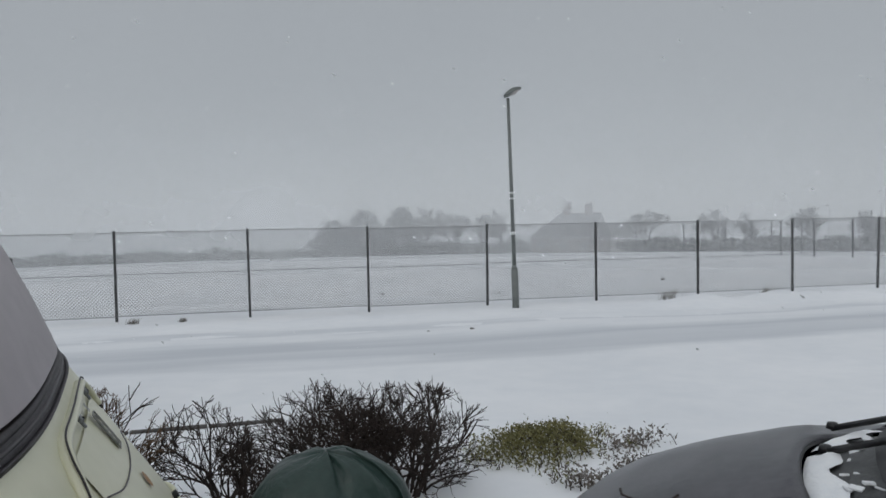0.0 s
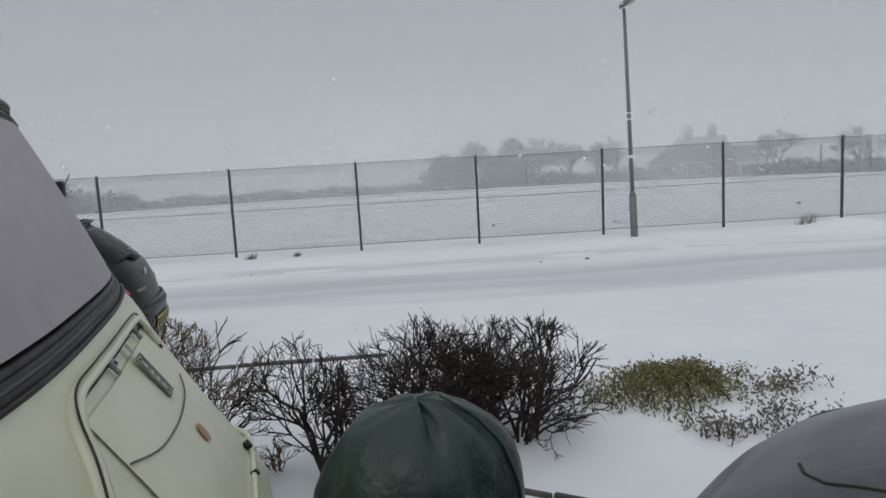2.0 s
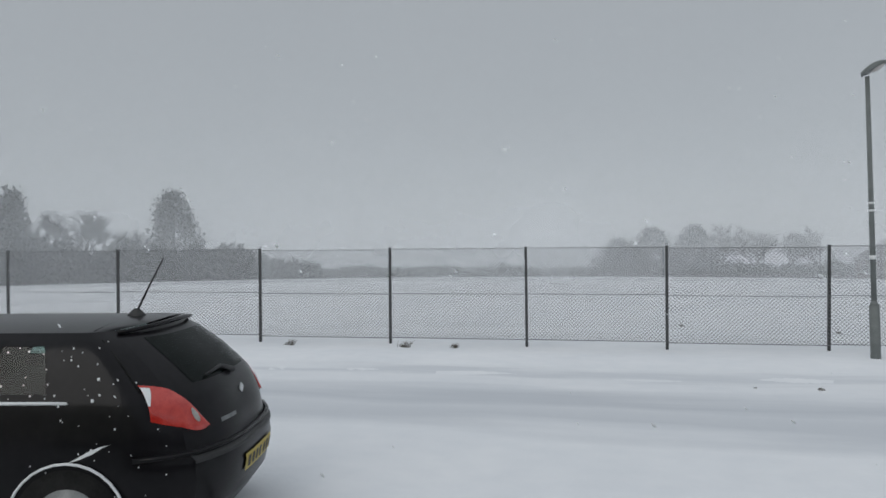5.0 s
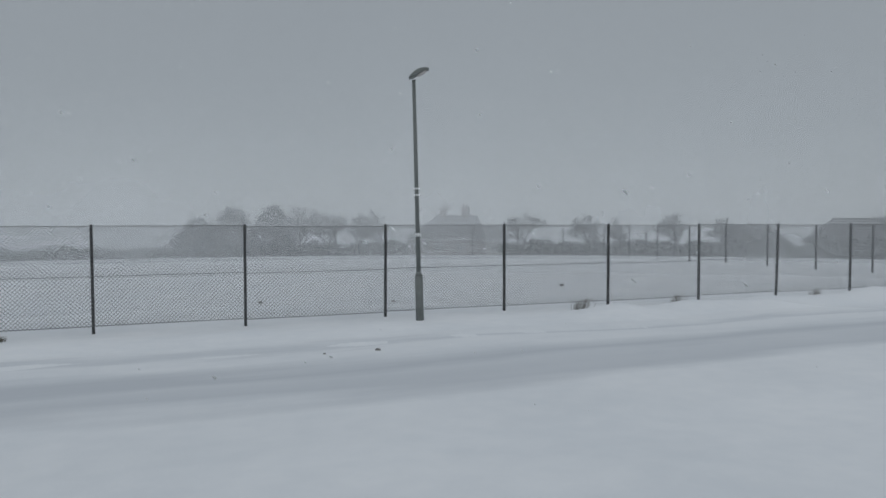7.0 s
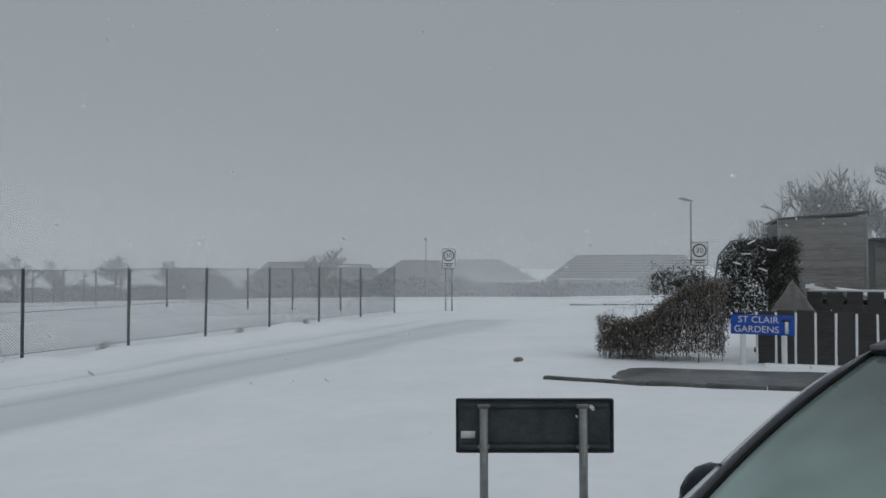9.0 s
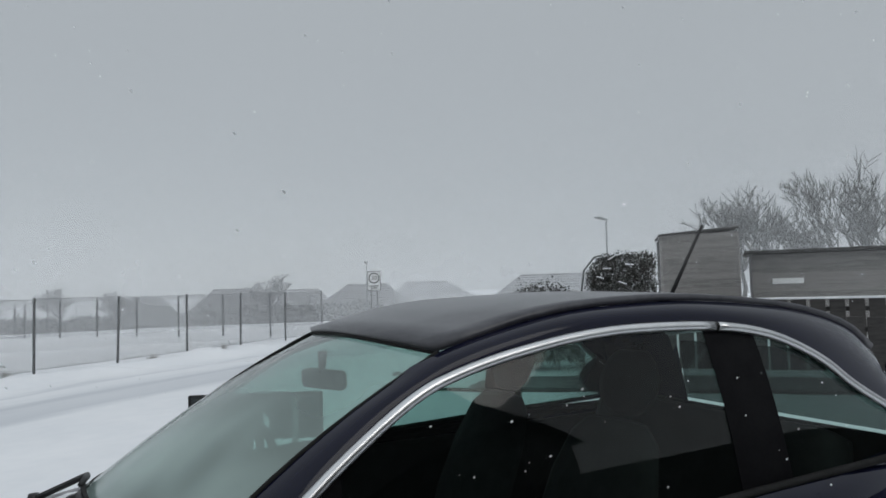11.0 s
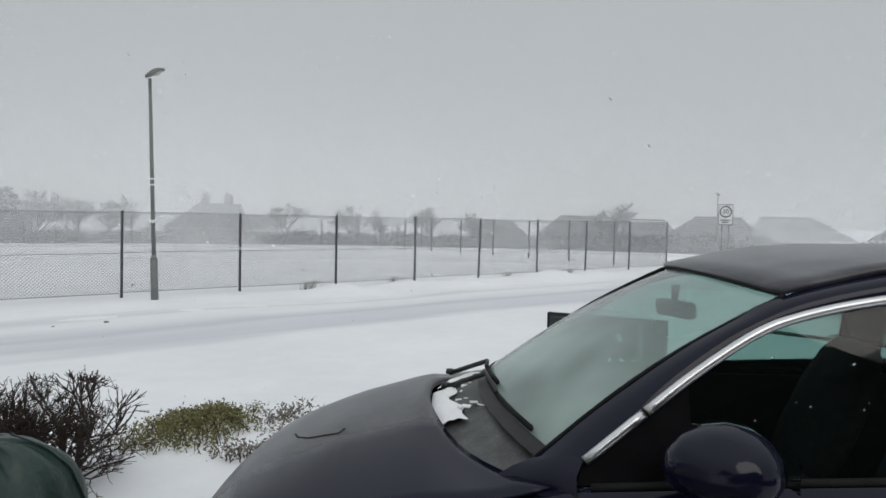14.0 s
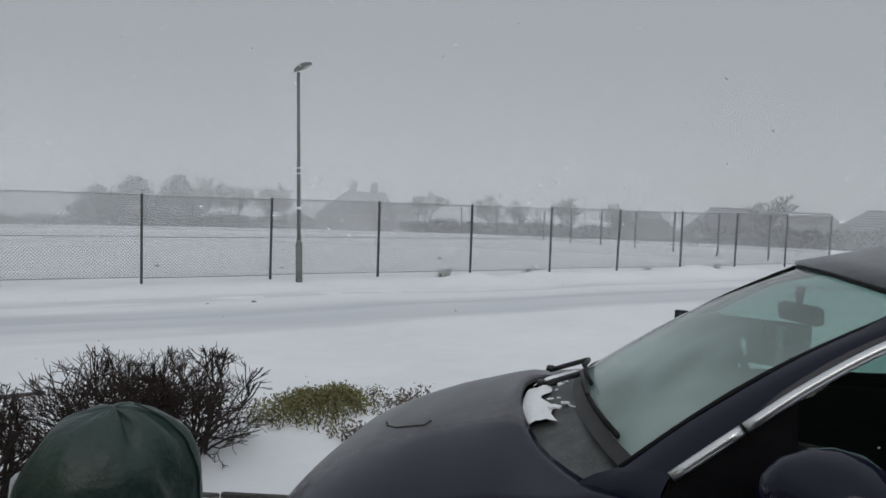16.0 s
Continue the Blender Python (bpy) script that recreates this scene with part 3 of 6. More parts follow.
# ---- signs ----
def speed_sign(m, post_h, label):
    """Two thin posts, a tall plate with a ringed 30 and a small plate of lines."""
    s = thing("speed_sign", m, label, "road sign")
    for y in (-0.14, 0.14):
        part("post", rod((0, y, -0.2), (0, y, post_h), 0.028, seg=10), STEEL, s)
    part("plate", block((0.012, 0.60, 0.88), (-0.04, 0, post_h - 0.44), 0.004), WHITE_PAINT, s, "white plate with dark border")
    bm = bmesh.new()
    for dy, dz, w, h in ((0, 0.425, 0.58, 0.02), (0, -0.425, 0.58, 0.02), (0.285, 0, 0.02, 0.86), (-0.285, 0, 0.02, 0.86)):
        bmesh.ops.create_cube(bm, size=1, matrix=Matrix.Translation((-0.049, dy, post_h - 0.44 + dz)) @ Matrix.Diagonal((0.005, w, h, 1)))
    part("border", bm, INK, s)
    v, f = loft([[Vector((-0.05 - 0.004 * (q in (0, 1)), r * math.cos(a), post_h - 0.32 + r * math.sin(a))) for a in [2 * math.pi * j / 32 for j in range(32)]] for q, r in ((0, 0.20), (1, 0.25))], True)
    raw("ring", v, f, INK, s, smooth=False)
    text("numeral", "30", 0.27, Matrix.Translation((-0.052, 0, post_h - 0.32)) @ Matrix.Rotation(radians(-90), 4, "Z") @ Matrix.Rotation(radians(90), 4, "X"), INK, s)
    for i in range(2):
        part("lettering_bar", block((0.004, 0.40 - 0.1 * i, 0.045), (-0.049, 0, post_h - 0.68 - 0.09 * i)), INK, s)
    return s


speed_sign(pose(30.04, 14.0, level(30, 14) - 0.05, 0, 0, 24), 2.88, "white thirty limit sign on two posts by the snowy road")
speed_sign(pose(28.9, 3.35, level(29, 3.3), 0, 0, 6), 2.62, "white thirty limit sign behind the hedge")


def name_sign_back():
    a, b = Vector((5.207, 2.638, 0)), Vector((5.583, 1.811, 0))
    c, d = (a + b) / 2, (b - a).normalized()
    turn = math.atan2(d.y, d.x)
    s = thing("street_name_sign", Matrix.Translation((c.x, c.y, 0)) @ Matrix.Rotation(turn, 4, "Z"),
              "dark back of a street name board on two posts", "street sign")
    w, z0, z1 = (b - a).length, 0.573, 0.877
    g = height(c.x, c.y)
    part("board", block((w, 0.012, z1 - z0), (0, 0.0, (z0 + z1) / 2), 0.004), SIGN_BACK, s, "dark grey board back with scuffs")
    for z in (z0 + 0.035, z1 - 0.035):
        part("channel", block((w * 0.94, 0.016, 0.018), (0, -0.015, z), 0.003), SIGN_BACK, s)
    for x in (-w / 2, w / 2):
        part("edge", block((0.014, 0.024, z1 - z0 + 0.004), (x, -0.004, (z0 + z1) / 2), 0.004), BLACK, s)
    for z in (z0, z1):
        part("edge", block((w, 0.024, 0.012), (0, -0.004, z), 0.004), BLACK, s)
    for x in (-0.30, 0.275):
        post = part("post", rod((x, -0.052, g - 0.1), (x, -0.052, z1 - 0.045), 0.025, seg=14), STEEL, s)
        for z in (z0 + 0.035, z1 - 0.035):
            part("clip", block((0.07, 0.03, 0.022), (x, -0.028, z), 0.004), STEEL, s)
    part("sticker", block((0.085, 0.003, 0.042), (-w / 2 + 0.065, -0.009, z0 + 0.10)), WHITE_PAINT, s, "pale torn sticker")
    return s


name_sign_back()


def blue_sign():
    a, b = Vector((14.42, 1.60, 0)), Vector((14.36, 0.62, 0))
    c, d = (a + b) / 2, (b - a).normalized()
    s = thing("street_name_sign", Matrix.Translation((c.x, c.y, 0)) @ Matrix.Rotation(math.atan2(d.y, d.x), 4, "Z"),
              "blue street name board with white letters on posts", "street sign")
    w, h, z0 = 0.98, 0.33, 0.50
    part("board", block((w, 0.014, h), (0, 0, z0 + h / 2), 0.004), BLUE_SIGN, s, "blue painted board")
    for x in (-0.30, 0.33):
        part("post", rod((x, 0.04, -0.1), (x, 0.04, z0 + h - 0.03), 0.045, seg=12), WHITE_PAINT, s, "pale post")
        part("post_front", block((0.07, 0.03, z0 + 0.1), (x, 0.0, z0 / 2 - 0.05), 0.01), WHITE_PAINT, s)
    up = Matrix.Rotation(radians(90), 4, "X")
    text("lettering", "ST CLAIR", 0.155, Matrix.Translation((-0.06, -0.011, z0 + 0.245)) @ up, WHITE_PAINT, s)
    text("lettering", "GARDENS", 0.155, Matrix.Translation((-0.09, -0.011, z0 + 0.085)) @ up, WHITE_PAINT, s)
    part("emblem", block((0.13, 0.006, 0.045), (0.37, -0.010, z0 + 0.25)), INK, s, "dead end bar")
    part("emblem_stem", block((0.05, 0.006, 0.2), (0.37, -0.010, z0 + 0.13)), WHITE_PAINT, s)
    return s


blue_sign()


# ---- plants ----
def twig_shrub(name, m, label, spread, tall, stems, material, seed, levels=4, base_r=0.016, flat_top=True, upright=0.55, squash=0.75, kids=(2, 4), shrink=(0.62, 0.82)):
    """A bare shrub: forking, tapering twigs from a few stems, cut off level above."""
    rng = random.Random(seed)
    vs, fs = [], []
    top = thing(name, m, label, "shrub")

    def grow(p, d, r, length, depth):
        n = 3
        pts, q = [p], p
        for i in range(n):
            d2 = (d + Vector((rng.gauss(0, 0.22), rng.gauss(0, 0.22), rng.gauss(0.03, 0.14)))).normalized()
            q = q + d2 * (length / n)
            d = d2
            if flat_top and q.z > tall * (1 + 0.05 * math.sin(q.x * 9 + q.y * 5)):
                q.z = tall * (1 + 0.05 * math.sin(q.x * 9 + q.y * 5)) + rng.uniform(0, 0.07)
            pts.append(q)
        sv, sf = sweep(pts, [r, r * 0.88, r * 0.76, r * 0.62], 4 if depth < levels else 6)
        if depth == levels:
            raw("stem", sv, sf, material, top)
        else:
            b = len(vs)
            vs.extend(sv)
            fs.extend(tuple(i + b for i in face) for face in sf)
        if depth == 0:
            return
        for c in range(rng.randint(*kids)):
            nd = (d + Vector((rng.gauss(0, 0.5), rng.gauss(0, 0.5), rng.gauss(0.12, 0.32)))).normalized()
            grow(pts[rng.choice((2, 3, 3))], nd, max(0.0022, r * 0.60), length * rng.uniform(*shrink), depth - 1)

    for s in range(stems):
        an = 2 * math.pi * s / stems + rng.uniform(-0.3, 0.3)
        rad = rng.uniform(0.02, 0.25)
        p = Vector((spread * rad * math.cos(an), spread * squash * rad * math.sin(an), -0.03))
        d = Vector((math.cos(an) * spread * rng.uniform(0.2, 1.0), math.sin(an) * spread * squash * rng.uniform(0.2, 1.0), upright * rng.uniform(0.7, 1.3))).normalized()
        grow(p, d, base_r * rng.uniform(0.7, 1.2), tall * 0.45, levels)
    raw("twig_mass", vs, fs, material, top)["kind"] = "stuff"
    return top


def leafy(name, m, label, category, places, material, size, seed, wood=TWIG):
    """A mound of many small leaf blades at given places, with short twigs under them."""
    rng = random.Random(seed)
    vs, fs, tv, tf = [], [], [], []
    for p in places:
        p = Vector(p)
        for q in range(rng.randint(4, 7)):
            d = Vector((rng.gauss(0, 1), rng.gauss(0, 1), rng.gauss(0.7, 0.7))).normalized()
            u = d.cross(Vector((rng.gauss(0, 1), rng.gauss(0, 1), rng.gauss(0, 1)))).normalized()
            s = size * rng.uniform(0.6, 1.4)
            o = p + Vector((rng.gauss(0, size), rng.gauss(0, size), rng.gauss(0, size * 0.7)))
            b = len(vs)
            vs.extend([o, o + d * s * 0.5 + u * s * 0.22, o + d * s, o + d * s * 0.5 - u * s * 0.22, o + d * s * 0.5 + d.cross(u) * s * 0.06])
            fs.extend([(b, b + 1, b + 4), (b + 1, b + 2, b + 4), (b + 2, b + 3, b + 4), (b + 3, b, b + 4)])
        if rng.random() < 0.35:
            e = p + Vector((rng.gauss(0, 0.03), rng.gauss(0, 0.03), -abs(rng.gauss(0.10, 0.05))))
            sv, sf = sweep([e, (p + e) / 2 + Vector((0, 0, 0.01)), p], [0.005, 0.004, 0.003], 4)
            b = len(tv)
            tv.extend(sv)
            tf.extend(tuple(i + b for i in face) for face in sf)
    top = thing(name, m, label, category)
    raw("leaf_mass", vs, fs, material, top, smooth=False)["kind"] = "stuff"
    if tv:
        raw("stem_mass", tv, tf, wood, top)["kind"] = "stuff"
    return top


def at_ground(x, y, rz=0):
    return pose(x, y, height(x, y), 0, 0, rz)


def dome_shrub(name, m, label, rx, ry, tall, stems, material, seed, levels=4, base_r=0.014, reach=0.46, lean=(0, 0), low=12, loose=0.05):
    """A bare shrub: straightish twigs fork outwards and up from the foot and end at a rounded, clipped outline."""
    rng = random.Random(seed)
    vs, fs = [], []
    top = thing(name, m, label, "shrub")
    zc = 0.40 * tall

    def outside(p):
        q = p - Vector((lean[0] * p.z / tall, lean[1] * p.z / tall, 0))
        return (q.x / rx) ** 2 + (q.y / ry) ** 2 + ((q.z - zc) / (tall - zc)) ** 2 if q.z > zc else (q.x / rx) ** 2 + (q.y / ry) ** 2 + ((q.z - zc) / (1.35 * zc)) ** 2

    def grow(p, d, r, length, depth):
        pts, q, stop = [p], p, 1 + rng.uniform(-0.12, loose)
        for i in range(3):
            d = (d + Vector((rng.gauss(0, 0.22), rng.gauss(0, 0.22), rng.gauss(0.04, 0.16)))).normalized()
            q = q + d * (length / 3)
            pts.append(q)
            if outside(q) > stop:
                break
        n = len(pts)
        sv, sf = sweep(pts, [r * (1 - 0.38 * i / 3) for i in range(n)], 4 if depth < levels else 6)
        if depth == levels:
            raw("stem", sv, sf, material, top)
        else:
            b = len(vs)
            vs.extend(sv)
            fs.extend(tuple(i + b for i in face) for face in sf)
        if depth == 0:
            return
        for c in range(rng.randint(3, 4)):
            at = rng.randrange(1, n)
            if outside(pts[at]) > 1:
                continue
            side = Vector((rng.gauss(0, 1), rng.gauss(0, 1), rng.gauss(0, 0.8)))
            side = (side - d * side.dot(d)).normalized()
            grow(pts[at], (d + side * rng.uniform(0.35, 0.85)).normalized(), max(0.0024, r * 0.60), length * rng.uniform(0.60, 0.84), depth - 1)

    for k in range(stems):
        an = 2.399963 * k + rng.uniform(-0.3, 0.3)
        el = radians(low + (88 - low) * ((k + 0.5) / stems) ** 0.9)
        d = Vector((math.cos(an) * math.cos(el) * rx, math.sin(an) * math.cos(el) * ry, math.sin(el) * tall * 0.9)).normalized()
        off = rng.uniform(0.02, 0.16)
        p = Vector((rx * off * math.cos(an), ry * off * math.sin(an), -0.03))
        grow(p, d, base_r * rng.uniform(0.7, 1.25), reach * rng.uniform(0.8, 1.15), levels)
    raw("twig_mass", vs, fs, material, top)["kind"] = "stuff"
    return top


# the clipped bare hedge bush, two plants grown together, and its small neighbours
dome_shrub("bare_shrub", at_ground(1.32, 3.72, 0), "dark bare hedge shrub clipped into a rounded mound over snow", 0.52, 0.46, 0.73, 12, TWIG, 11, 4, 0.0115, 0.40)
dome_shrub("bare_shrub", at_ground(1.63, 3.86, 30), "dark bare hedge shrub at the back of the clipped mound", 0.50, 0.46, 0.73, 12, TWIG, 18, 4, 0.0115, 0.40)
dome_shrub("bare_shrub", at_ground(1.92, 3.70, 70), "dark bare hedge shrub grown into its taller neighbour", 0.50, 0.54, 0.70, 13, TWIG, 12, 4, 0.0115, 0.40)
dome_shrub("bare_shrub", at_ground(0.84, 3.36, 0), "small dark bare shrub on one twisted stem", 0.30, 0.28, 0.76, 6, TWIG, 23, 4, 0.012, 0.40, (-0.16, 0.0), 45)
dome_shrub("leggy_shrub", at_ground(0.16, 3.32, 0), "leggy brown-twigged shrub beside the caravan", 0.38, 0.36, 0.86, 8, TWIG, 31, 3, 0.008, 0.50, (0.06, 0), 38, 0.35)
twig_shrub("brown_shrub", at_ground(-0.18, 3.42, 0), "dense brown dry shrub between caravan and black car", 0.42, 0.78, 16, TWIG_BROWN, 35, 4, 0.008, flat_top=True, upright=1.6, kids=(3, 4))
for k, (x, y) in enumerate(((0.35, 3.05), (0.55, 3.5))):
    twig_shrub("heather_tuft", at_ground(x, y, 0), "small dry heather tuft poking out of snow", 0.16, 0.2, 9, TWIG_BROWN, 41 + k, 2, 0.005, flat_top=False, upright=1.4)

rng = random.Random(5)
spots = []
while len(spots) < 1100:
    x, y = rng.uniform(2.3, 4.1), rng.uniform(3.2, 5.0)
    # thick towards the shrub and the road, thinning out in tufts towards the car
    u, v = (x - 3.04) / 0.66, (y - 4.20) / 0.50
    dens = max(0.0, 1.15 - u * u - v * v) + 0.35 * max(0.0, 1 - ((x - 2.95) / 0.22) ** 2 - ((y - 3.62) / 0.22) ** 2)
    if x > 3.30:
        dens *= 0.14 + 0.6 * (noise.noise((x * 4.5, y * 4.5, 2.0)) > 0.12)
    if y < 3.75 and x > 3.0:
        dens *= 0.25
    if dens > 0.10 and rng.random() < dens:
        spots.append((x, y, height(x, y) + rng.uniform(0.0, 0.05 + 0.05 * min(1, dens))))
leafy("evergreen_groundcover", pose(0, 0, 0), "low yellow-green evergreen shrub half buried in snow", "shrub", spots, LEAF, 0.026, 6)
for k, (x, y, n) in enumerate(((3.05, 3.42, 70), (3.42, 3.62, 40), (3.78, 4.1, 40), (3.5, 3.95, 40), (3.3, 3.35, 20))):
    sp = [(x + rng.gauss(0, 0.10), y + rng.gauss(0, 0.07), height(x, y) + rng.uniform(0.0, 0.08)) for q in range(n)]
    leafy("evergreen_tuft", pose(0, 0, 0), "dark sprig of evergreen breaking through the snow", "shrub", sp, LEAF_DARK, 0.03, 60 + k)

# tufts of dry grass on the bank at the fence
for k, (x, y, s) in enumerate(((-2.2, 15.7, 0.45), (-1.2, 15.9, 0.3), (10.5, 15.5, 1.0), (13.4, 15.6, 0.9), (18.2, 15.6, 0.7), (21.5, 15.6, 0.7), (-4.7, 15.8, 0.4))):
    vs, fs = [], []
    for q in range(46):
        p = Vector((random.gauss(0, 0.13) * s, random.gauss(0, 0.08) * s, 0))
        e = p + Vector((random.gauss(0.12, 0.07) * s, random.gauss(0, 0.06) * s, random.uniform(0.12, 0.34) * s))
        sv, sf = sweep([p, (p + e) / 2 + Vector((0, 0, 0.03 * s)), e], [0.004, 0.0035, 0.0015], 3)
        b = len(vs)
        vs.extend(sv)
        fs.extend(tuple(i + b for i in face) for face in sf)
    tuft = thing("grass_tuft", at_ground(x, y), "tuft of dry grass in the snowbank by the fence", "grass", "grass tufts at the fence")
    raw("blade_mass", vs, fs, GRASS_DRY, tuft)["kind"] = "stuff"

# clods on the snow
for k, (x, y, s) in enumerate(((4.45, 11.85, 0.045), (3.65, 11.95, 0.025), (3.9, 20.3, 0.06), (7.3, 19.6, 0.05), (13.8, 21.5, 0.07), (14.1, 5.3, 0.09))):
    bm = bmesh.new()
    bmesh.ops.create_icosphere(bm, subdivisions=2, radius=s)
    for v in bm.verts:
        v.co *= 1 + 0.35 * noise.noise(v.co * (9 / s * 0.08) + Vector((k * 3, 0, 0)))
        v.co.z *= 0.6
    ob = part("clod", bm, GRAVEL)
    ob.matrix_world = pose(x, y, height(x, y) + s * 0.25)
    tagged(ob, "dark clod lying on the snow", "clod")

# ---- the dark blue hatchback ----
def interp(x, table):
    """Value at x by straight lines between the rows (x, value) of a table in rising x."""
    for (a, u), (b, v) in zip(table, table[1:]):
        if x <= b:
            return u + (v - u) * max(0.0, (x - a) / (b - a))
    return table[-1][1]


CHROME_LINE = [(0.475, 0.733, 0.979), (0.316, 0.704, 1.102), (0.165, 0.677, 1.215), (0.0, 0.653, 1.319), (-0.125, 0.641, 1.367), (-0.30, 0.631, 1.407), (-0.52, 0.624, 1.439),
               (-0.74, 0.620, 1.449), (-1.03, 0.623, 1.439), (-1.25, 0.632, 1.401), (-1.44, 0.651, 1.320), (-1.57, 0.674, 1.226), (-1.714, 0.694, 1.142)]
ROOF_LINE = [(0.592, 0.642, 0.950), (0.428, 0.626, 1.087), (0.22, 0.607, 1.236), (0.05, 0.590, 1.336), (-0.105, 0.578, 1.412), (-0.45, 0.565, 1.490), (-0.75, 0.555, 1.512),
             (-1.05, 0.548, 1.510), (-1.48, 0.535, 1.470), (-1.78, 0.525, 1.395), (-1.93, 0.52, 1.30)]


def belt(x):
    return interp(x, [(-2.1, 1.0), (-1.8, 0.995), (-0.95, 0.97), (0.0, 0.93), (0.5, 0.905)])


def hatchback():
    car = thing("hatchback_car", pose(3.246, 0.343, 0.0, 0, 0, math.degrees(math.atan2(0.67, -0.742))),
                "dark blue three-door hatchback with chrome window line, dusted with snow", "car")
    widths = [(-2.02, 0.52), (-1.95, 0.66), (-1.75, 0.79), (-1.36, 0.855), (-0.5, 0.86), (0.5, 0.86), (0.98, 0.85), (1.3, 0.80), (1.5, 0.73), (1.64, 0.61), (1.72, 0.44)]
    shoulder = [(-2.02, 0.90), (-1.8, 0.985), (-0.95, 0.965), (0.0, 0.925), (0.5, 0.90), (0.98, 0.825), (1.3, 0.735), (1.5, 0.665), (1.64, 0.58), (1.72, 0.50)]
    centre = [(-2.02, 0.92), (0.80, 0.90), (0.92, 0.945), (1.0, 0.925), (1.2, 0.87), (1.4, 0.79), (1.55, 0.71), (1.66, 0.61), (1.72, 0.52)]
    stations = [-2.02, -1.95, -1.85, -1.7, -1.55, -1.36, -1.1, -0.8, -0.4, 0.0, 0.3, 0.5, 0.62, 0.74, 0.84, 0.92, 1.0, 1.1, 1.2, 1.3, 1.4, 1.48, 1.55, 1.61, 1.66, 1.70, 1.72]
    side_rows, hood_rows = [], []
    for x in stations:
        w, zs, zc = interp(x, widths), interp(x, shoulder), interp(x, centre)
        half = [(w * 0.80, 0.20), (w * 0.95, 0.24), (w * 0.99, 0.40), (w, 0.55), (w * 0.992, 0.68), (w * 0.975, zs - 0.09 if zs > 0.75 else zs * 0.86), (w * 0.945, zs - 0.03), (w * 0.90, zs)]
        half = [(y, min(z, zs)) for y, z in half]
        side_rows.append([(x, y, z) for y, z in half] + [(x, -y, z) for y, z in half[::-1]])
        if x >= 0.5:
            # bonnet skin: rises from the wing line to the middle; its rear edge bows forward
            row = []
            for j in range(17):
                s = -1 + j / 8
                y = w * 0.90 * s
                rise = (1 - abs(s) ** 2.4)
                row.append((x, y, zs + (zc - zs) * rise + 0.002))
            hood_rows.append((x, row))
    v, f = loft([r[:8] for r in side_rows])
    v2, f2 = loft([r[8:] for r in side_rows])
    raw("side_panel", v, f, NAVY, car)
    raw("side_panel", v2, f2, NAVY, car)
    # nose and tail closings
    nose = [side_rows[-1], [(1.74, y * 0.8, 0.2 + (z - 0.2) * 0.92) for _, y, z in side_rows[-1]]]
    v, f = loft(nose, False)
    f.append(tuple(range(16, 32)))
    raw("nose", v, f, NAVY, car)
    v, f = loft([side_rows[0], [(-2.05, y * 0.85, z) for _, y, z in side_rows[0]]], False)
    f.append(tuple(range(16, 32)))
    raw("tail", v, f, NAVY, car)
    # bonnet: rear edge cut as an arc, sunk slot of the cowl behind it
    cut = lambda y: 0.915 - 0.30 * (abs(y) / 0.70) ** 2.2
    rows = []
    nx = 26
    for i in range(nx + 1):
        row = []
        for j in range(25):
            s = -1 + j / 12
            x0 = cut(0.75 * s)
            x = x0 + (1.715 - x0) * i / nx
            w, zs, zc = interp(x, widths), interp(x, shoulder), interp(x, centre)
            y = w * 0.905 * s
            row.append((x, y, zs + (zc - zs) * (1 - abs(s) ** 2.4) + 0.004 + 0.012 * math.exp(-((i / nx) / 0.05) ** 2)))
        rows.append(row)
    v, f = loft(rows)
    part("bonnet", solid(v, f, -0.012), GREY_NAVY, car, "mottled grey bonnet, dark navy along the near flank")
    raw("bonnet_lip", *sweep([(p[0] + 0.002, p[1], p[2] - 0.004) for p in rows[0] if abs(p[1]) < 0.64], 0.006, 6), BLACK, car)
    # wing tops between bonnet and door
    for sgn in (1, -1):
        rows2 = []
        for x in [0.45 + 0.06 * i for i in range(22)]:
            if x > 1.70:
                break
            w, zs = interp(x, widths), interp(x, shoulder)
            rows2.append([(x, sgn * w * 0.90, zs + 0.001), (x, sgn * w * 0.86, zs + 0.006), (x, sgn * w * 0.80, zs + 0.004)])
        v, f = loft(rows2)
        raw("wing", v, f, NAVY, car)
    # cowl tray, drifted snow and wipers
    rows = []
    for i in range(5):
        rows.append([(cut(0.65 * s) - 0.005 - 0.24 * i / 4, 0.65 * s * (1 - 0.015 * i), 0.885 + 0.022 * i + 0.032 * (1 - s * s)) for s in [-1 + j / 10 for j in range(21)]])
    v, f = loft(rows)
    raw("cowl", v, f, COWL_GREY, car, "grey plastic cowl filmed with ice")
    for y0, y1, lift in ((-0.46, -0.16, 0.020), (-0.10, 0.30, 0.022)):
        rows = []
        for i in range(6):
            rows.append([(cut(y) - 0.008 - (0.085 + 0.05 * noise.noise((y * 9, 1.0, 7.0))) * i / 5, y, 0.900 + 0.035 * (1 - (y / 0.7) ** 2) + 0.004 * i + lift * math.sin(math.pi * (0.08 + 0.84 * i / 5)) * (0.6 + 0.6 * noise.noise((y * 7, i * 0.6, 3)))) for y in [y0 + (y1 - y0) * j / 14 for j in range(15)]])
        v, f = loft(rows)
        raw("drifted_snow", v, f, SNOW_CAP, car, "snow drifted into the cowl")

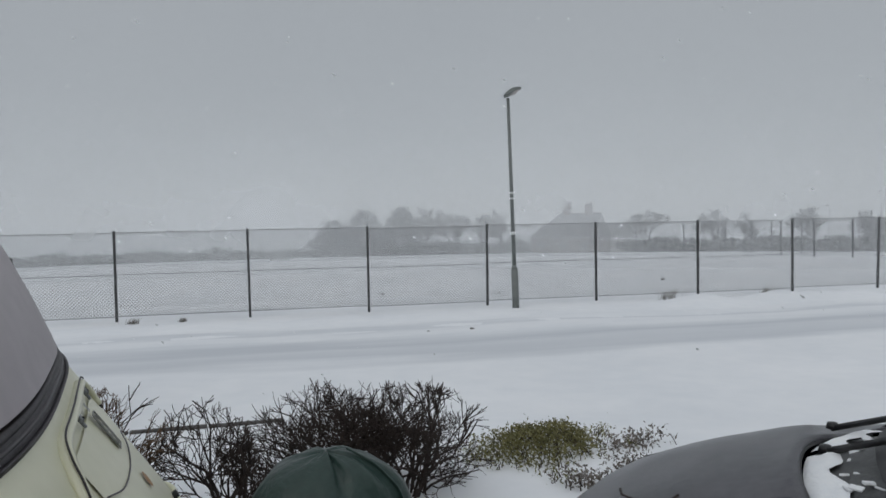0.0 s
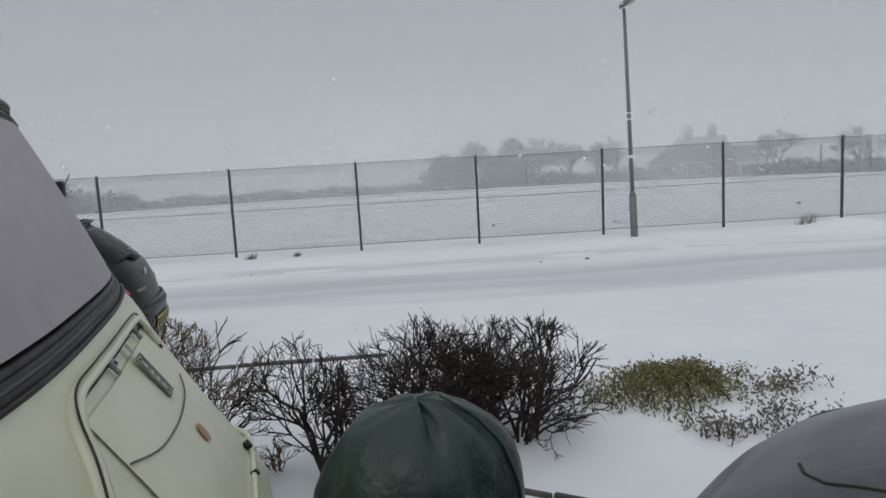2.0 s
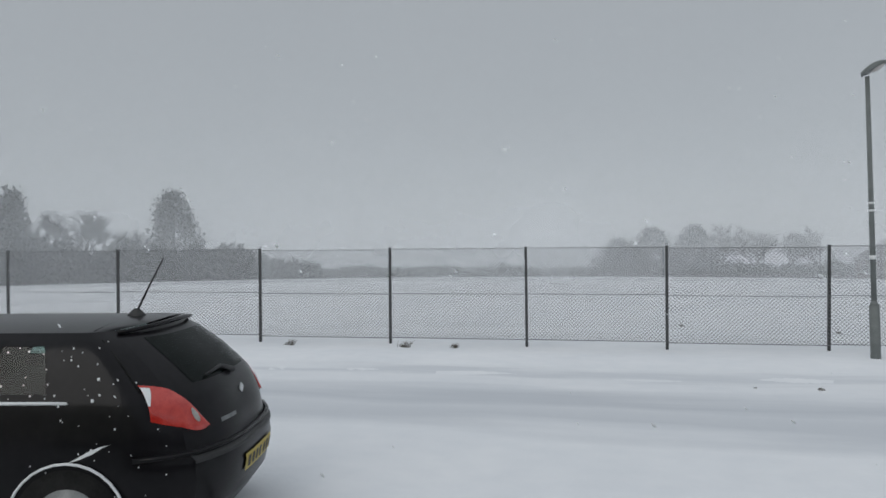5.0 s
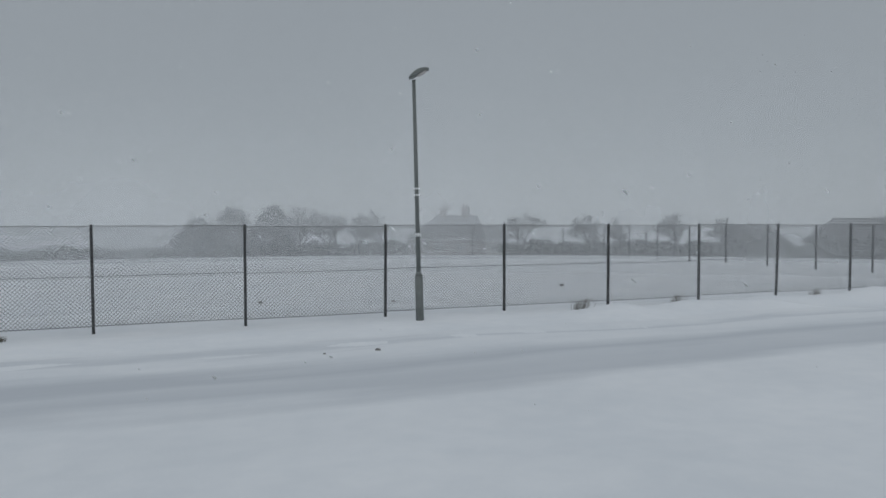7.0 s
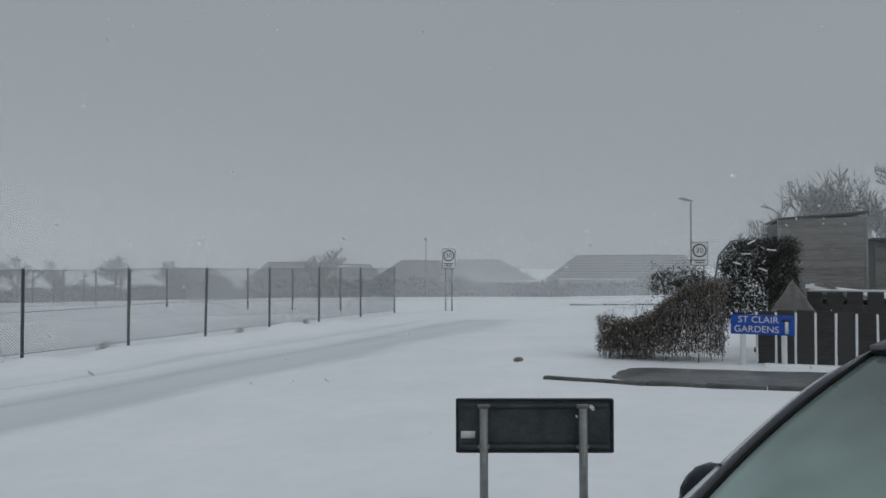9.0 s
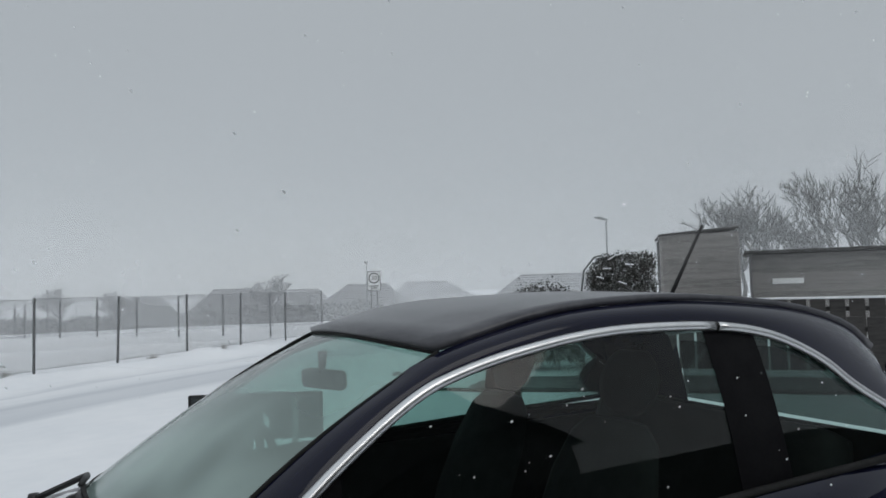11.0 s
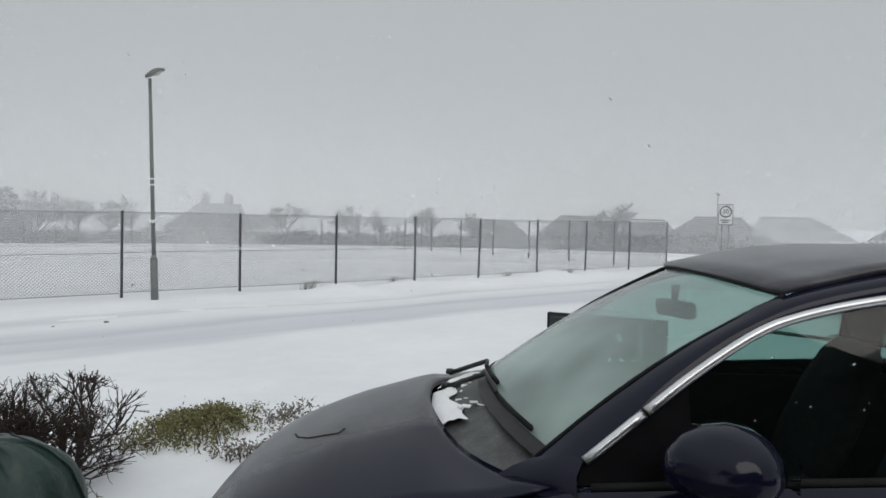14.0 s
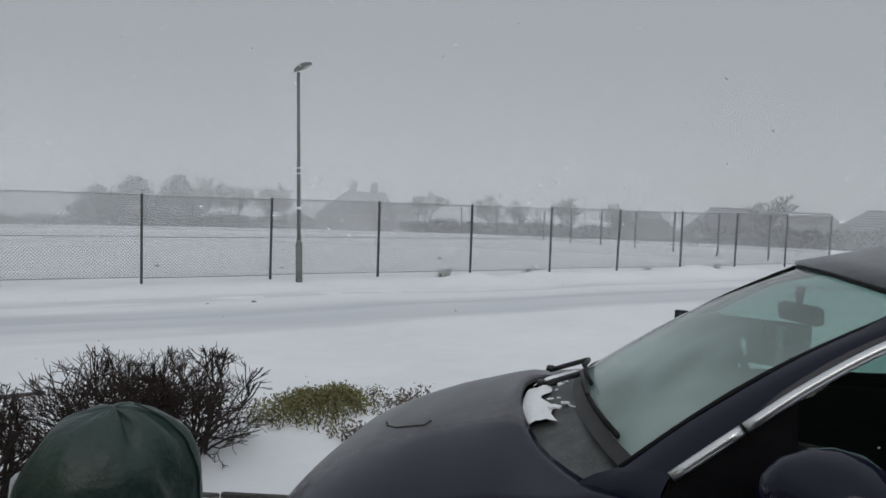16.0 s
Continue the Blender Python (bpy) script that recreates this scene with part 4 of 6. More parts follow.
    # windscreen between the cowl and the roof edge
    def screen(u, s):
        """u from cowl (0) to header (1); s from -1 to 1 across."""
        base = Vector((0.735 - 0.145 * abs(s) ** 2.2, 0.64 * s, 0.945 + 0.05 * (1 - s * s)))
        head = Vector((-0.05 - 0.06 * abs(s) ** 2.2, 0.575 * s, 1.430 - 0.022 * s * s))
        p = base.lerp(head, u)
        bow = math.sin(math.pi * u) * 0.030
        return p + Vector((bow * 0.5, 0, bow))
    v, f = loft([[screen(i / 12, -1 + j / 10) for j in range(21)] for i in range(13)])
    v, f = facing(v, f, (1, 0, 1))
    ws = raw("windscreen", v, f, WINDSCREEN, car, "windscreen hazed by frost")
    ws.visible_shadow = False
    raw("header_seal", *sweep([screen(1, -1 + j / 10) + Vector((0, 0, 0.004)) for j in range(21)], 0.007, 6), RUBBER, car)
    for sgn in (-1, 1):
        raw("screen_seal", *sweep([screen(i / 10, sgn) + Vector((0.004, sgn * 0.004, 0.004)) for i in range(11)], 0.006, 6), RUBBER, car)
    raw("screen_shade", *loft([[screen(u, -1 + j / 10) + Vector((0.003, 0, 0.003)) for j in range(21)] for u in (0.0, 0.05)]), BLACK, car)

    # roof
    rows = []
    for i in range(17):
        u = i / 16
        e = curve(ROOF_LINE[4:], 17)[i]
        xc = -0.05 - 1.94 * u
        zc = interp(-xc, [(0.05, 1.430), (0.3, 1.482), (0.6, 1.515), (0.9, 1.528), (1.3, 1.513), (1.7, 1.455), (2.0, 1.335)])
        row = []
        for j in range(15):
            s = -1 + j / 7
            q = abs(s) ** 2.3
            row.append((xc + (e.x - xc) * q, e.y * s, zc + (e.z - zc) * q + 0.002))
        rows.append(row)
    v, f = loft(rows)
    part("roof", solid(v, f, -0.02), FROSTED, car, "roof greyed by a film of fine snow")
    # pillars and cant rails
    for sgn in (1, -1):
        a = curve(CHROME_LINE, 40)
        b = curve(ROOF_LINE, 40)
        rows = []
        for k in range(6):
            t = k / 5
            out = math.sin(math.pi * t) * 0.018
            rows.append([(p.x * (1 - t) + q.x * t, sgn * (p.y * (1 - t) + q.y * t + out), p.z * (1 - t) + q.z * t + out * 0.6) for p, q in zip(a, b)])
        v, f = loft(rows)
        raw("roof_rail", v, f, NAVY, car)
        # foot of the windscreen pillar, running down onto the wing
        top = [Vector(r[0]) for r in rows]
        low = [Vector((0.50 + 0.20 * t, sgn * (0.785 - 0.12 * t), 0.893 + 0.012 * t)) for t in [k / 5 for k in range(6)]]
        mid = [p.lerp(q, 0.5) + Vector((0.012, sgn * 0.010, 0.004)) for p, q in zip(top, low)]
        raw("pillar_foot", *loft([top, mid, low]), NAVY, car)
        # chrome strip, split at the door's front and rear edges
        line = curve(CHROME_LINE, 60)
        for i0, i1 in ((0, 6), (5, 40), (39, 60)):
            raw("chrome_strip", *sweep([(p.x, sgn * (p.y + 0.012), p.z - 0.004) for p in line[i0:i1]], 0.0145, 8, 1.0), CHROME, car, "bright chrome strip")
        for i0 in (5, 39):
            p, q = line[i0], line[i0 + 1]
            e = p.lerp(q, 0.12)
            raw("strip_joint", *sweep([(p.x, sgn * (p.y + 0.012), p.z - 0.004), (e.x, sgn * (e.y + 0.012), e.z - 0.004)], 0.016, 8), RUBBER, car)
        raw("chrome_strip", *sweep([(-1.714, sgn * 0.706, 1.138), (-1.77, sgn * 0.708, 1.120), (-1.85, sgn * 0.703, 1.122), (-1.98, sgn * 0.64, 1.13)], 0.0115, 8), CHROME, car)

        def glass_grid(xa, xb, n, sgn=sgn):
            rows = []
            for i in range(n + 1):
                x = xa + (xb - xa) * i / n
                top = None
                for p, q in zip(line, line[1:]):
                    if q.x <= x <= p.x:
                        top = p.lerp(q, (p.x - x) / max(1e-6, p.x - q.x))
                if top is None:
                    top = line[0] if x > 0 else line[-1]
                low = Vector((x, 0.752, belt(x)))
                rows.append([((low.lerp(top, t)).x, sgn * (low.lerp(top, t).y - 0.006 + 0.012 * math.sin(math.pi * t)), low.lerp(top, t).z) for t in [j / 6 for j in range(7)]])
            return loft(rows)
        ob = raw("door_glass", *facing(*glass_grid(0.20, -0.99, 16), (0, sgn, 0)), SIDE_GLASS, car, "tinted door window")
        ob.visible_shadow = False
        ob = raw("quarter_glass", *facing(*glass_grid(-1.17, -1.73, 10), (0, sgn, 0)), SIDE_GLASS, car, "tinted rear side window")
        ob.visible_shadow = False
        v, f = glass_grid(-0.97, -1.18, 3)
        raw("door_pillar", [(x, y * 1.004, z) for x, y, z in v], f, GLOSS_BLACK, car)
        raw("waist_seal", *sweep([(x, sgn * 0.762, belt(x) + 0.004) for x in [0.46 - 0.1 * i for i in range(23)]], 0.012, 6), RUBBER, car)
        raw("waist_panel", *loft([[(x, sgn * interp(x, widths) * 0.90, interp(x, shoulder) - 0.002) for x in [0.52 - 0.1 * i for i in range(25)]],
                                  [(x, sgn * min(0.756, interp(x, widths) * 0.87), belt(x) - 0.002 if x > -1.85 else interp(x, shoulder)) for x in [0.52 - 0.1 * i for i in range(25)]]]), NAVY, car)
        # rear quarter below the chrome
        q = [(-1.70, 0.70, 1.16), (-1.77, 0.70, 1.11), (-1.88, 0.68, 1.10), (-1.97, 0.60, 1.12), (-1.99, 0.53, 1.26)]
        r = [(-1.70, 0.745, 0.99), (-1.80, 0.735, 0.99), (-1.90, 0.70, 0.975), (-1.99, 0.60, 0.95), (-2.03, 0.50, 0.93)]
        raw("rear_quarter", *loft([[(x, sgn * y, z) for x, y, z in q], [(x, sgn * y, z) for x, y, z in r]]), NAVY, car)
        raw("rear_corner", *loft([[(p.x, sgn * p.y, p.z) for p in curve(ROOF_LINE[-3:], 6)], [(x, sgn * y, z) for x, y, z in ((-1.66, 0.675, 1.20), (-1.76, 0.70, 1.12), (-1.84, 0.69, 1.105), (-1.90, 0.67, 1.10), (-1.96, 0.62, 1.11), (-2.0, 0.54, 1.15))]]), NAVY, car)
        # door seams
        raw("door_seam", *sweep([(-1.16, sgn * 0.775, 0.955), (-1.21, sgn * 0.835, 0.82), (-1.22, sgn * 0.862, 0.6), (-1.16, sgn * 0.855, 0.38), (-1.02, sgn * 0.835, 0.28)], 0.0075, 5), RUBBER, car)
        raw("door_seam", *sweep([(0.50, sgn * 0.775, 0.90), (0.52, sgn * 0.845, 0.75), (0.50, sgn * 0.862, 0.5), (0.46, sgn * 0.84, 0.28)], 0.0075, 5), RUBBER, car)
        raw("crease", *sweep([(0.8 - 0.1 * i, sgn * (0.853 if i < 21 else 0.84), 0.70 + 0.004 * i) for i in range(23)], 0.006, 5), NAVY, car)
        # handle in its cup
        raw("door_handle", *sweep([(-0.86, sgn * 0.862, 0.765), (-0.93, sgn * 0.892, 0.78), (-1.06, sgn * 0.892, 0.792), (-1.12, sgn * 0.862, 0.795)], [0.010, 0.015, 0.015, 0.011], 8, 0.8), CHROME, car, "chrome door handle")
        rows = [[(-0.98 + 0.11 * r * math.cos(a), sgn * (0.853 + 0.004 * (r < 0.9)), 0.775 + 0.045 * r * math.sin(a)) for a in [2 * math.pi * j / 18 for j in range(18)]] for r in (1.0, 0.6, 0.05)]
        raw("handle_cup", *loft(rows, True), NAVY, car)
        # side mirror: bulged shell on a foot
        rows = []
        for i in range(11):
            t = i / 10
            rr = math.sin(math.pi * (0.04 + 0.92 * t)) ** 0.6
            cx, cy, cz = 0.150 + 0.02 * math.sin(t * 3), 0.79 + (0.27 if sgn > 0 else 0.20) * t, (1.018 if sgn > 0 else 0.935) + 0.012 * t
            rows.append([(cx + (0.155 if math.cos(a) > 0 else 0.13) * rr * (1 if sgn > 0 else 0.8) * math.cos(a), sgn * cy, cz + 0.106 * rr * math.sin(a) * (1.08 if math.sin(a) > 0 else 0.8)) for a in [2 * math.pi * j / 16 for j in range(16)]])
        v, f = loft(rows, True)
        f += [tuple(range(16))[::-1], tuple(160 + j for j in range(16))]
        mirror = raw("door_mirror", v, f, NAVY, car, "dark blue mirror shell")
        raw("mirror_glass", [(0.010, sgn * 0.84, 0.975), (0.010, sgn * 0.96, 0.98), (0.010, sgn * 0.96, 1.055), (0.010, sgn * 0.84, 1.05)], [(0, 1, 2, 3)], MIRROR, mirror)
        raw("mirror_foot", *sweep([(0.20, sgn * 0.74, 0.955), (0.19, sgn * 0.80, 0.985), (0.17, sgn * 0.85, 1.01)], [0.035, 0.028, 0.03], 8), BLACK, mirror)
        raw("sail_panel", [(0.50, sgn * 0.762, 0.915), (0.19, sgn * 0.762, 0.925), (0.19, sgn * 0.688, 1.192), (0.316, sgn * 0.709, 1.098), (0.475, sgn * 0.738, 0.972)], [(0, 1, 2, 3, 4)], GLOSS_BLACK, car)
        # wheels
        for wx in (0.98, -1.36):
            wheel = part("wheel", rod((wx, sgn * 0.66, 0.30), (wx, sgn * 0.845, 0.30), 0.305, seg=28), RUBBER, car, "tyre packed with snow")
            part("rim", rod((wx, sgn * 0.80, 0.30), (wx, sgn * 0.852, 0.30), 0.21, 0.19, seg=24), STEEL, wheel)
            for k in range(5):
                a = 2 * math.pi * k / 5
                part("spoke", rod((wx, sgn * 0.858, 0.30), (wx + 0.17 * math.cos(a), sgn * 0.856, 0.30 + 0.17 * math.sin(a)), 0.024, 0.016, 6), CHROME, wheel)
            raw("wheel_arch", *sweep([(wx + 0.345 * math.cos(a), sgn * 0.856, 0.30 + 0.345 * math.sin(a)) for a in [math.pi * j / 14 for j in range(15)]], 0.014, 6), BLACK, car)
        # headlamp
        rows = []
        for r in (1.0, 0.75, 0.4, 0.03):
            rows.append([(1.40 + 0.13 * r * math.cos(a) + 0.02 * (1 - r), sgn * (0.655 - 0.10 * r * math.cos(a) + 0.02 * (1 - r)), 0.66 + 0.055 * r * math.sin(a) + 0.028 * (1 - r * r)) for a in [2 * math.pi * j / 20 for j in range(20)]])
        raw("headlamp", *loft(rows, True), CLEAR_LENS, car, "clear headlamp set in the wing")
        raw("lamp_bezel", *sweep([Vector(p) for p in rows[0]] + [Vector(rows[0][0])], 0.008, 6), BLACK, car)
    # wipers: arms and blades
    on = lambda u, s, o: screen(u, s) + Vector((o * 0.5, 0, o))
    for (u0, s0), (u1, s1), cowl_at in (((0.05, 0.02), (0.055, 0.88), (0.858, -0.13, 0.952)), ((0.04, -0.46), (0.08, 0.29), (0.845, -0.44, 0.94))):
        a, b = on(u0, s0, 0.022), on(u1, s1, 0.02)
        mid = on((u0 + u1) / 2, (s0 + s1) / 2, 0.03)
        wp = raw("wiper_arm", *sweep([cowl_at, a, mid], [0.011, 0.010, 0.008], 6), BLACK, car, "black wiper arm")
        pts = [on(u0 + (u1 - u0) * t, s0 + (s1 - s0) * t, 0.018) for t in [j / 6 for j in range(7)]]
        raw("blade", *sweep(pts, 0.007, 6, 1.4), RUBBER, wp)
        part("pivot_cap", rod(cowl_at, (cowl_at[0], cowl_at[1], cowl_at[2] + 0.018), 0.020, 0.016), BLACK, wp)
    for k in range(16):
        y = -0.48 + random.random() * 0.75
        turn = Matrix.Rotation(random.uniform(0, 3), 4, "Z") @ Matrix.Rotation(random.gauss(0, 0.35), 4, "X")
        b = block((random.uniform(0.02, 0.05), random.uniform(0.010, 0.028), random.uniform(0.004, 0.008)), (cut(y) - random.uniform(0.09, 0.20), y, 0.955 + random.uniform(0, 0.022)), 0.002, turn)
        part("ice_chunk", b, SNOW_CAP, car)
    # fallen twig and marks on the bonnet
    hood_z = lambda x, y: interp(x, shoulder) + (interp(x, centre) - interp(x, shoulder)) * (1 - abs(y / (interp(x, widths) * 0.905)) ** 2.4) + 0.017
    raw("twig", *sweep([(x, y, hood_z(x, y)) for x, y in ((1.41, 0.03), (1.385, 0.10), (1.33, 0.17), (1.26, 0.21), (1.215, 0.24), (1.20, 0.21))], 0.0042, 5), TWIG, car, "fallen twig on the bonnet")
    # flecks of snow blown onto the near side
    for k in range(70):
        x, z = random.uniform(-1.8, 0.35), random.uniform(0.62, 1.30)
        s = random.uniform(0.0015, 0.004)
        if z < belt(x):
            y = 0.853 if z < 0.85 else 0.815
        else:
            y = 0.758 - 0.26 * (z - belt(x)) + 0.008
            if not -1.6 < x < 0.1:
                continue
        part("snow_fleck", block((s * 1.8, s * 0.8, s), (x, y, z), 0.001, Matrix.Rotation(0.6, 4, "Y")), SNOW_CAP, car)
    # small model lettering under the end of the chrome, as plain bars
    for k in range(4):
        part("lettering_bar", block((0.014, 0.004, 0.014), (-1.775 - 0.022 * k, 0.716 - 0.004 * k, 1.085 + 0.002 * k), 0.002), CHROME, car)
    # aerial
    raw("aerial_base", *loft([[(-1.45 + r * 0.07 * math.cos(a), r * 0.035 * math.sin(a), 1.496 + z) for a in [2 * math.pi * j / 12 for j in range(12)]] for r, z in ((1, -0.005), (0.7, 0.015), (0.2, 0.028))], True), BLACK, car)
    raw("aerial", *sweep([(-1.45, 0, 1.51), (-1.55, 0, 1.66), (-1.65, 0, 1.81)], [0.009, 0.007, 0.006], 6), BLACK, car, "whip aerial")
    # rear glass and lamps
    raw("rear_glass", *facing(*loft([[(-1.98, -0.5 + 0.1 * j, 1.28) for j in range(11)], [(-2.06, -0.55 + 0.11 * j, 0.98) for j in range(11)]]), (-1, 0, 0)), DARK_GLASS, car)
    part("bumper", block((0.10, 1.3, 0.22), (-2.03, 0, 0.45), 0.04), NAVY, car)
    part("grille", block((0.03, 0.9, 0.14), (1.735, 0, 0.40), 0.02), BLACK, car)
    # inside: floor, dashboard, wheel, seats
    part("cabin_floor", block((2.5, 1.45, 0.03), (-0.55, 0, 0.32)), CLOTH, car)
    rows = []
    for i in range(7):
        t = i / 6
        rows.append([(0.78 - 0.52 * t - 0.17 * abs(s) ** 2.2 * (1 - t), 0.68 * s, 0.90 + 0.05 * math.sin(t * math.pi) - 0.25 * max(0, t - 0.8)) for s in [-1 + j / 8 for j in range(17)]])
    raw("dashboard", *loft(rows), BLACK, car, "black dashboard")
    part("dashboard_front", block((0.16, 1.34, 0.40), (0.32, 0, 0.70), 0.05), BLACK, car)
    ring = [(0.10 + 0.035 * math.sin(a), -0.36 + 0.17 * math.cos(a), 0.93 + 0.165 * math.sin(a)) for a in [2 * math.pi * j / 24 for j in range(25)]]
    sw = raw("steering_wheel", *sweep(ring, 0.016, 6), BLACK, car, "black steering wheel")
    for a in (0.2, 2.94, 4.71):
        part("spoke", rod((0.11, -0.36, 0.92), (0.10 + 0.035 * math.sin(a), -0.36 + 0.165 * math.cos(a), 0.93 + 0.16 * math.sin(a)), 0.02, 0.014, 6), BLACK, sw)
    part("steering_column", rod((0.11, -0.36, 0.92), (0.32, -0.36, 0.84), 0.04, 0.05), BLACK, car)
    for y in (0.36, -0.36):
        rows = []
        for z, w, d in ((0.58, 0.22, 0.08), (0.75, 0.25, 0.09), (0.95, 0.245, 0.08), (1.08, 0.20, 0.065), (1.13, 0.14, 0.04)):
            rows.append([(-0.62 - (z - 0.58) * 0.42 + d * math.cos(a), y + w * math.sin(a), z) for a in [2 * math.pi * j / 14 for j in range(14)]])
        v, f = loft(rows, True)
        f.append(tuple(56 + j for j in range(14)))
        seat = raw("front_seat", v, f, CLOTH, car, "dark cloth front seat")
        part("seat_cushion", block((0.52, 0.48, 0.20), (-0.38, y, 0.52), 0.06), CLOTH, seat)
        rows = []
        for t in [j / 8 for j in range(9)]:
            rr = math.sin(math.pi * (0.08 + 0.84 * t)) ** 0.5
            rows.append([(-0.88 - 0.05 * t + 0.055 * rr * math.cos(a), y + 0.135 * rr * math.sin(a), 1.15 + 0.20 * t) for a in [2 * math.pi * j / 14 for j in range(14)]])
        v, f = loft(rows, True)
        f += [tuple(range(14))[::-1], tuple(112 + j for j in range(14))]
        raw("headrest", v, f, CLOTH, seat)
    part("rear_bench", block((0.22, 1.20, 0.55), (-1.55, 0, 0.78), 0.07, Matrix.Rotation(-0.3, 4, "Y")), CLOTH, car, "dark cloth rear seat")
    part("inner_wall", block((0.03, 1.3, 0.7), (-1.9, 0, 0.65), 0.01), CLOTH, car)
    for sgn in (1, -1):
        part("door_card", block((1.5, 0.03, 0.62), (-0.35, sgn * 0.72, 0.60), 0.01), CLOTH, car)
        part("rear_card", block((0.8, 0.03, 0.62), (-1.45, sgn * 0.70, 0.62), 0.01), CLOTH, car)
    part("inner_mirror", block((0.045, 0.19, 0.066), (0.012, -0.02, 1.296), 0.022, Matrix.Rotation(0.42, 4, "Z") @ Matrix.Rotation(0.12, 4, "Y")), BLACK, car, "black rear-view mirror")
    part("mirror_stalk", rod((0.02, -0.01, 1.315), (0.02, 0, 1.385), 0.010, 0.016), BLACK, car)
    return car


hatchback()

# ---- the cream caravan ----
def caravan():
    """Local x: ahead out of its front; y: across, away from the near side; front middle at y = 0."""
    van = thing("caravan", Matrix.Translation((0, 0, 0)) @ Matrix.Rotation(math.atan2(0.217, 0.976), 4, "Z") @ Matrix.Translation((0, 1.45, 0)),
                "cream touring caravan with a frosted front window and front locker", "caravan")
    prof = [(0.95, 0.28), (1.20, 0.34), (1.255, 0.46), (1.225, 0.56), (1.05, 0.83), (0.93, 1.01), (0.85, 1.125), (0.81, 1.18), (0.70, 1.42), (0.60, 1.64), (0.555, 1.745),
            (0.53, 1.80), (0.46, 1.87), (0.30, 1.95), (0.0, 2.03)]

    mid, wide = 0.05, 1.10

    def back(y, z=1.2):
        """How far the nearly flat front bends back towards the sides, more so low down."""
        u = abs(y - mid)
        return 0.075 * (min(u, 1.0) / 0.85) ** 3 + 3.2 * max(0.0, u - 0.93) ** 1.5 + 0.45 * max(0.0, 1.05 - z) * smooth01((u - 0.5) / 0.35)
    ys = [mid + wide * q for q in (-1, -0.985, -0.96, -0.93, -0.89, -0.85, -0.8, -0.7, -0.55, -0.4, -0.2, 0, 0.2, 0.4, 0.55, 0.7, 0.8, 0.85, 0.89, 0.93, 0.96, 0.985, 1)]
    fine = curve([(x, 0, z) for x, z in prof], 60)
    rows = [[(p.x - back(y, p.z), y, p.z) for y in ys] for p in fine]
    v, f = loft(rows)
    raw("front_panel", v, f, CREAM, van, "cream fibreglass front")
    for sgn in (-1, 1):
        edge = [(p.x - back(mid + wide, p.z), mid + sgn * wide, p.z) for p in fine]
        rear = [(-3.6, mid + sgn * wide, p.z) for p in fine]
        raw("side_wall", *loft([edge, rear]), CREAM, van)
    top = fine[-1]
    raw("roof", *loft([[(top.x - back(y), y, top.z) for y in ys], [(-1.8, y, 2.10 - 0.05 * y * y) for y in ys], [(-3.6, y, 2.03) for y in ys]]), SNOW_CAP, van, "roof under snow")
    raw("rear_wall", [(-3.6, mid - wide, 0.28), (-3.6, mid + wide, 0.28), (-3.6, mid + wide, 2.03), (-3.6, mid - wide, 2.03)], [(0, 1, 2, 3)], CREAM, van)
    raw("floor_panel", [(-3.6, -1.02, 0.29), (-3.6, 1.02, 0.29), (0.9, 1.0, 0.29), (0.9, -1.0, 0.29)], [(0, 1, 2, 3)], BLACK, van)
    for y in (-0.85, 0.85):
        part("wheel", rod((-1.6, y - 0.09, 0.28), (-1.6, y + 0.09, 0.28), 0.30, seg=20), RUBBER, van)

    def surf(y, z, off=0.0):
        """A place on the front at height z, off metres proud of it."""
        for p, q in zip(fine, fine[1:]):
            if p.z <= z <= q.z and p.z > 0.4:
                t = (z - p.z) / max(1e-6, q.z - p.z)
                d = (q - p).normalized()
                n = Vector((d.z, 0, -d.x))
                return Vector((p.x + (q.x - p.x) * t - back(y, z), y, z)) + n * off
        return Vector((0.5, y, z))

    # window: a bulged frosted pane with rounded sides
    rows = []
    for i in range(15):
        z = 1.195 + (1.715 - 1.195) * i / 14
        half = 0.80 - 0.02 * i / 14 - 0.06 * max(0, (i - 12) / 2) ** 2 - 0.05 * max(0, (1 - i) / 1) ** 2
        rows.append([surf(mid + half * s, z, 0.012 + 0.022 * (1 - s ** 4) * math.sin(math.pi * (0.06 + 0.88 * i / 14)) ** 0.5) for s in [-1 + j / 14 for j in range(29)]])
    win = raw("front_window", *loft(rows), FROST_PANE, van, "large front window white with frost")
    # heavy seals under and over it
    def band(z0, z1, half, off, m, label):
        rows = [[surf(mid - half + 2 * half * j / 30, z0 + (z1 - z0) * i / 3, off + 0.010 * math.sin(math.pi * i / 3)) for j in range(31)] for i in range(4)]
        part("seal", solid(*loft(rows), 0.008), m, van, label)
    band(1.126, 1.194, 0.83, 0.001, SEAL, "broad dark rubber bed of the window")
    band(1.166, 1.190, 0.82, 0.008, SEAL, "dark rubber window seal")
    band(1.146, 1.160, 0.83, 0.006, DARK_TRIM, "dark grey rubber bead under the window")
    band(1.128, 1.137, 0.83, 0.004, SEAL, "dark rubber bead")
    band(1.718, 1.732, 0.83, 0.008, SEAL, "dark rubber window seal")
    band(1.740, 1.747, 0.85, 0.006, TRIM_GREY, "grey rubber bead")
    for sgn in (-1, 1):
        raw("seal", *sweep([surf(mid + sgn * (0.81 - 0.02 * i / 12), 1.18 + 0.54 * i / 12, 0.004) for i in range(13)], 0.006, 6), SEAL, van)
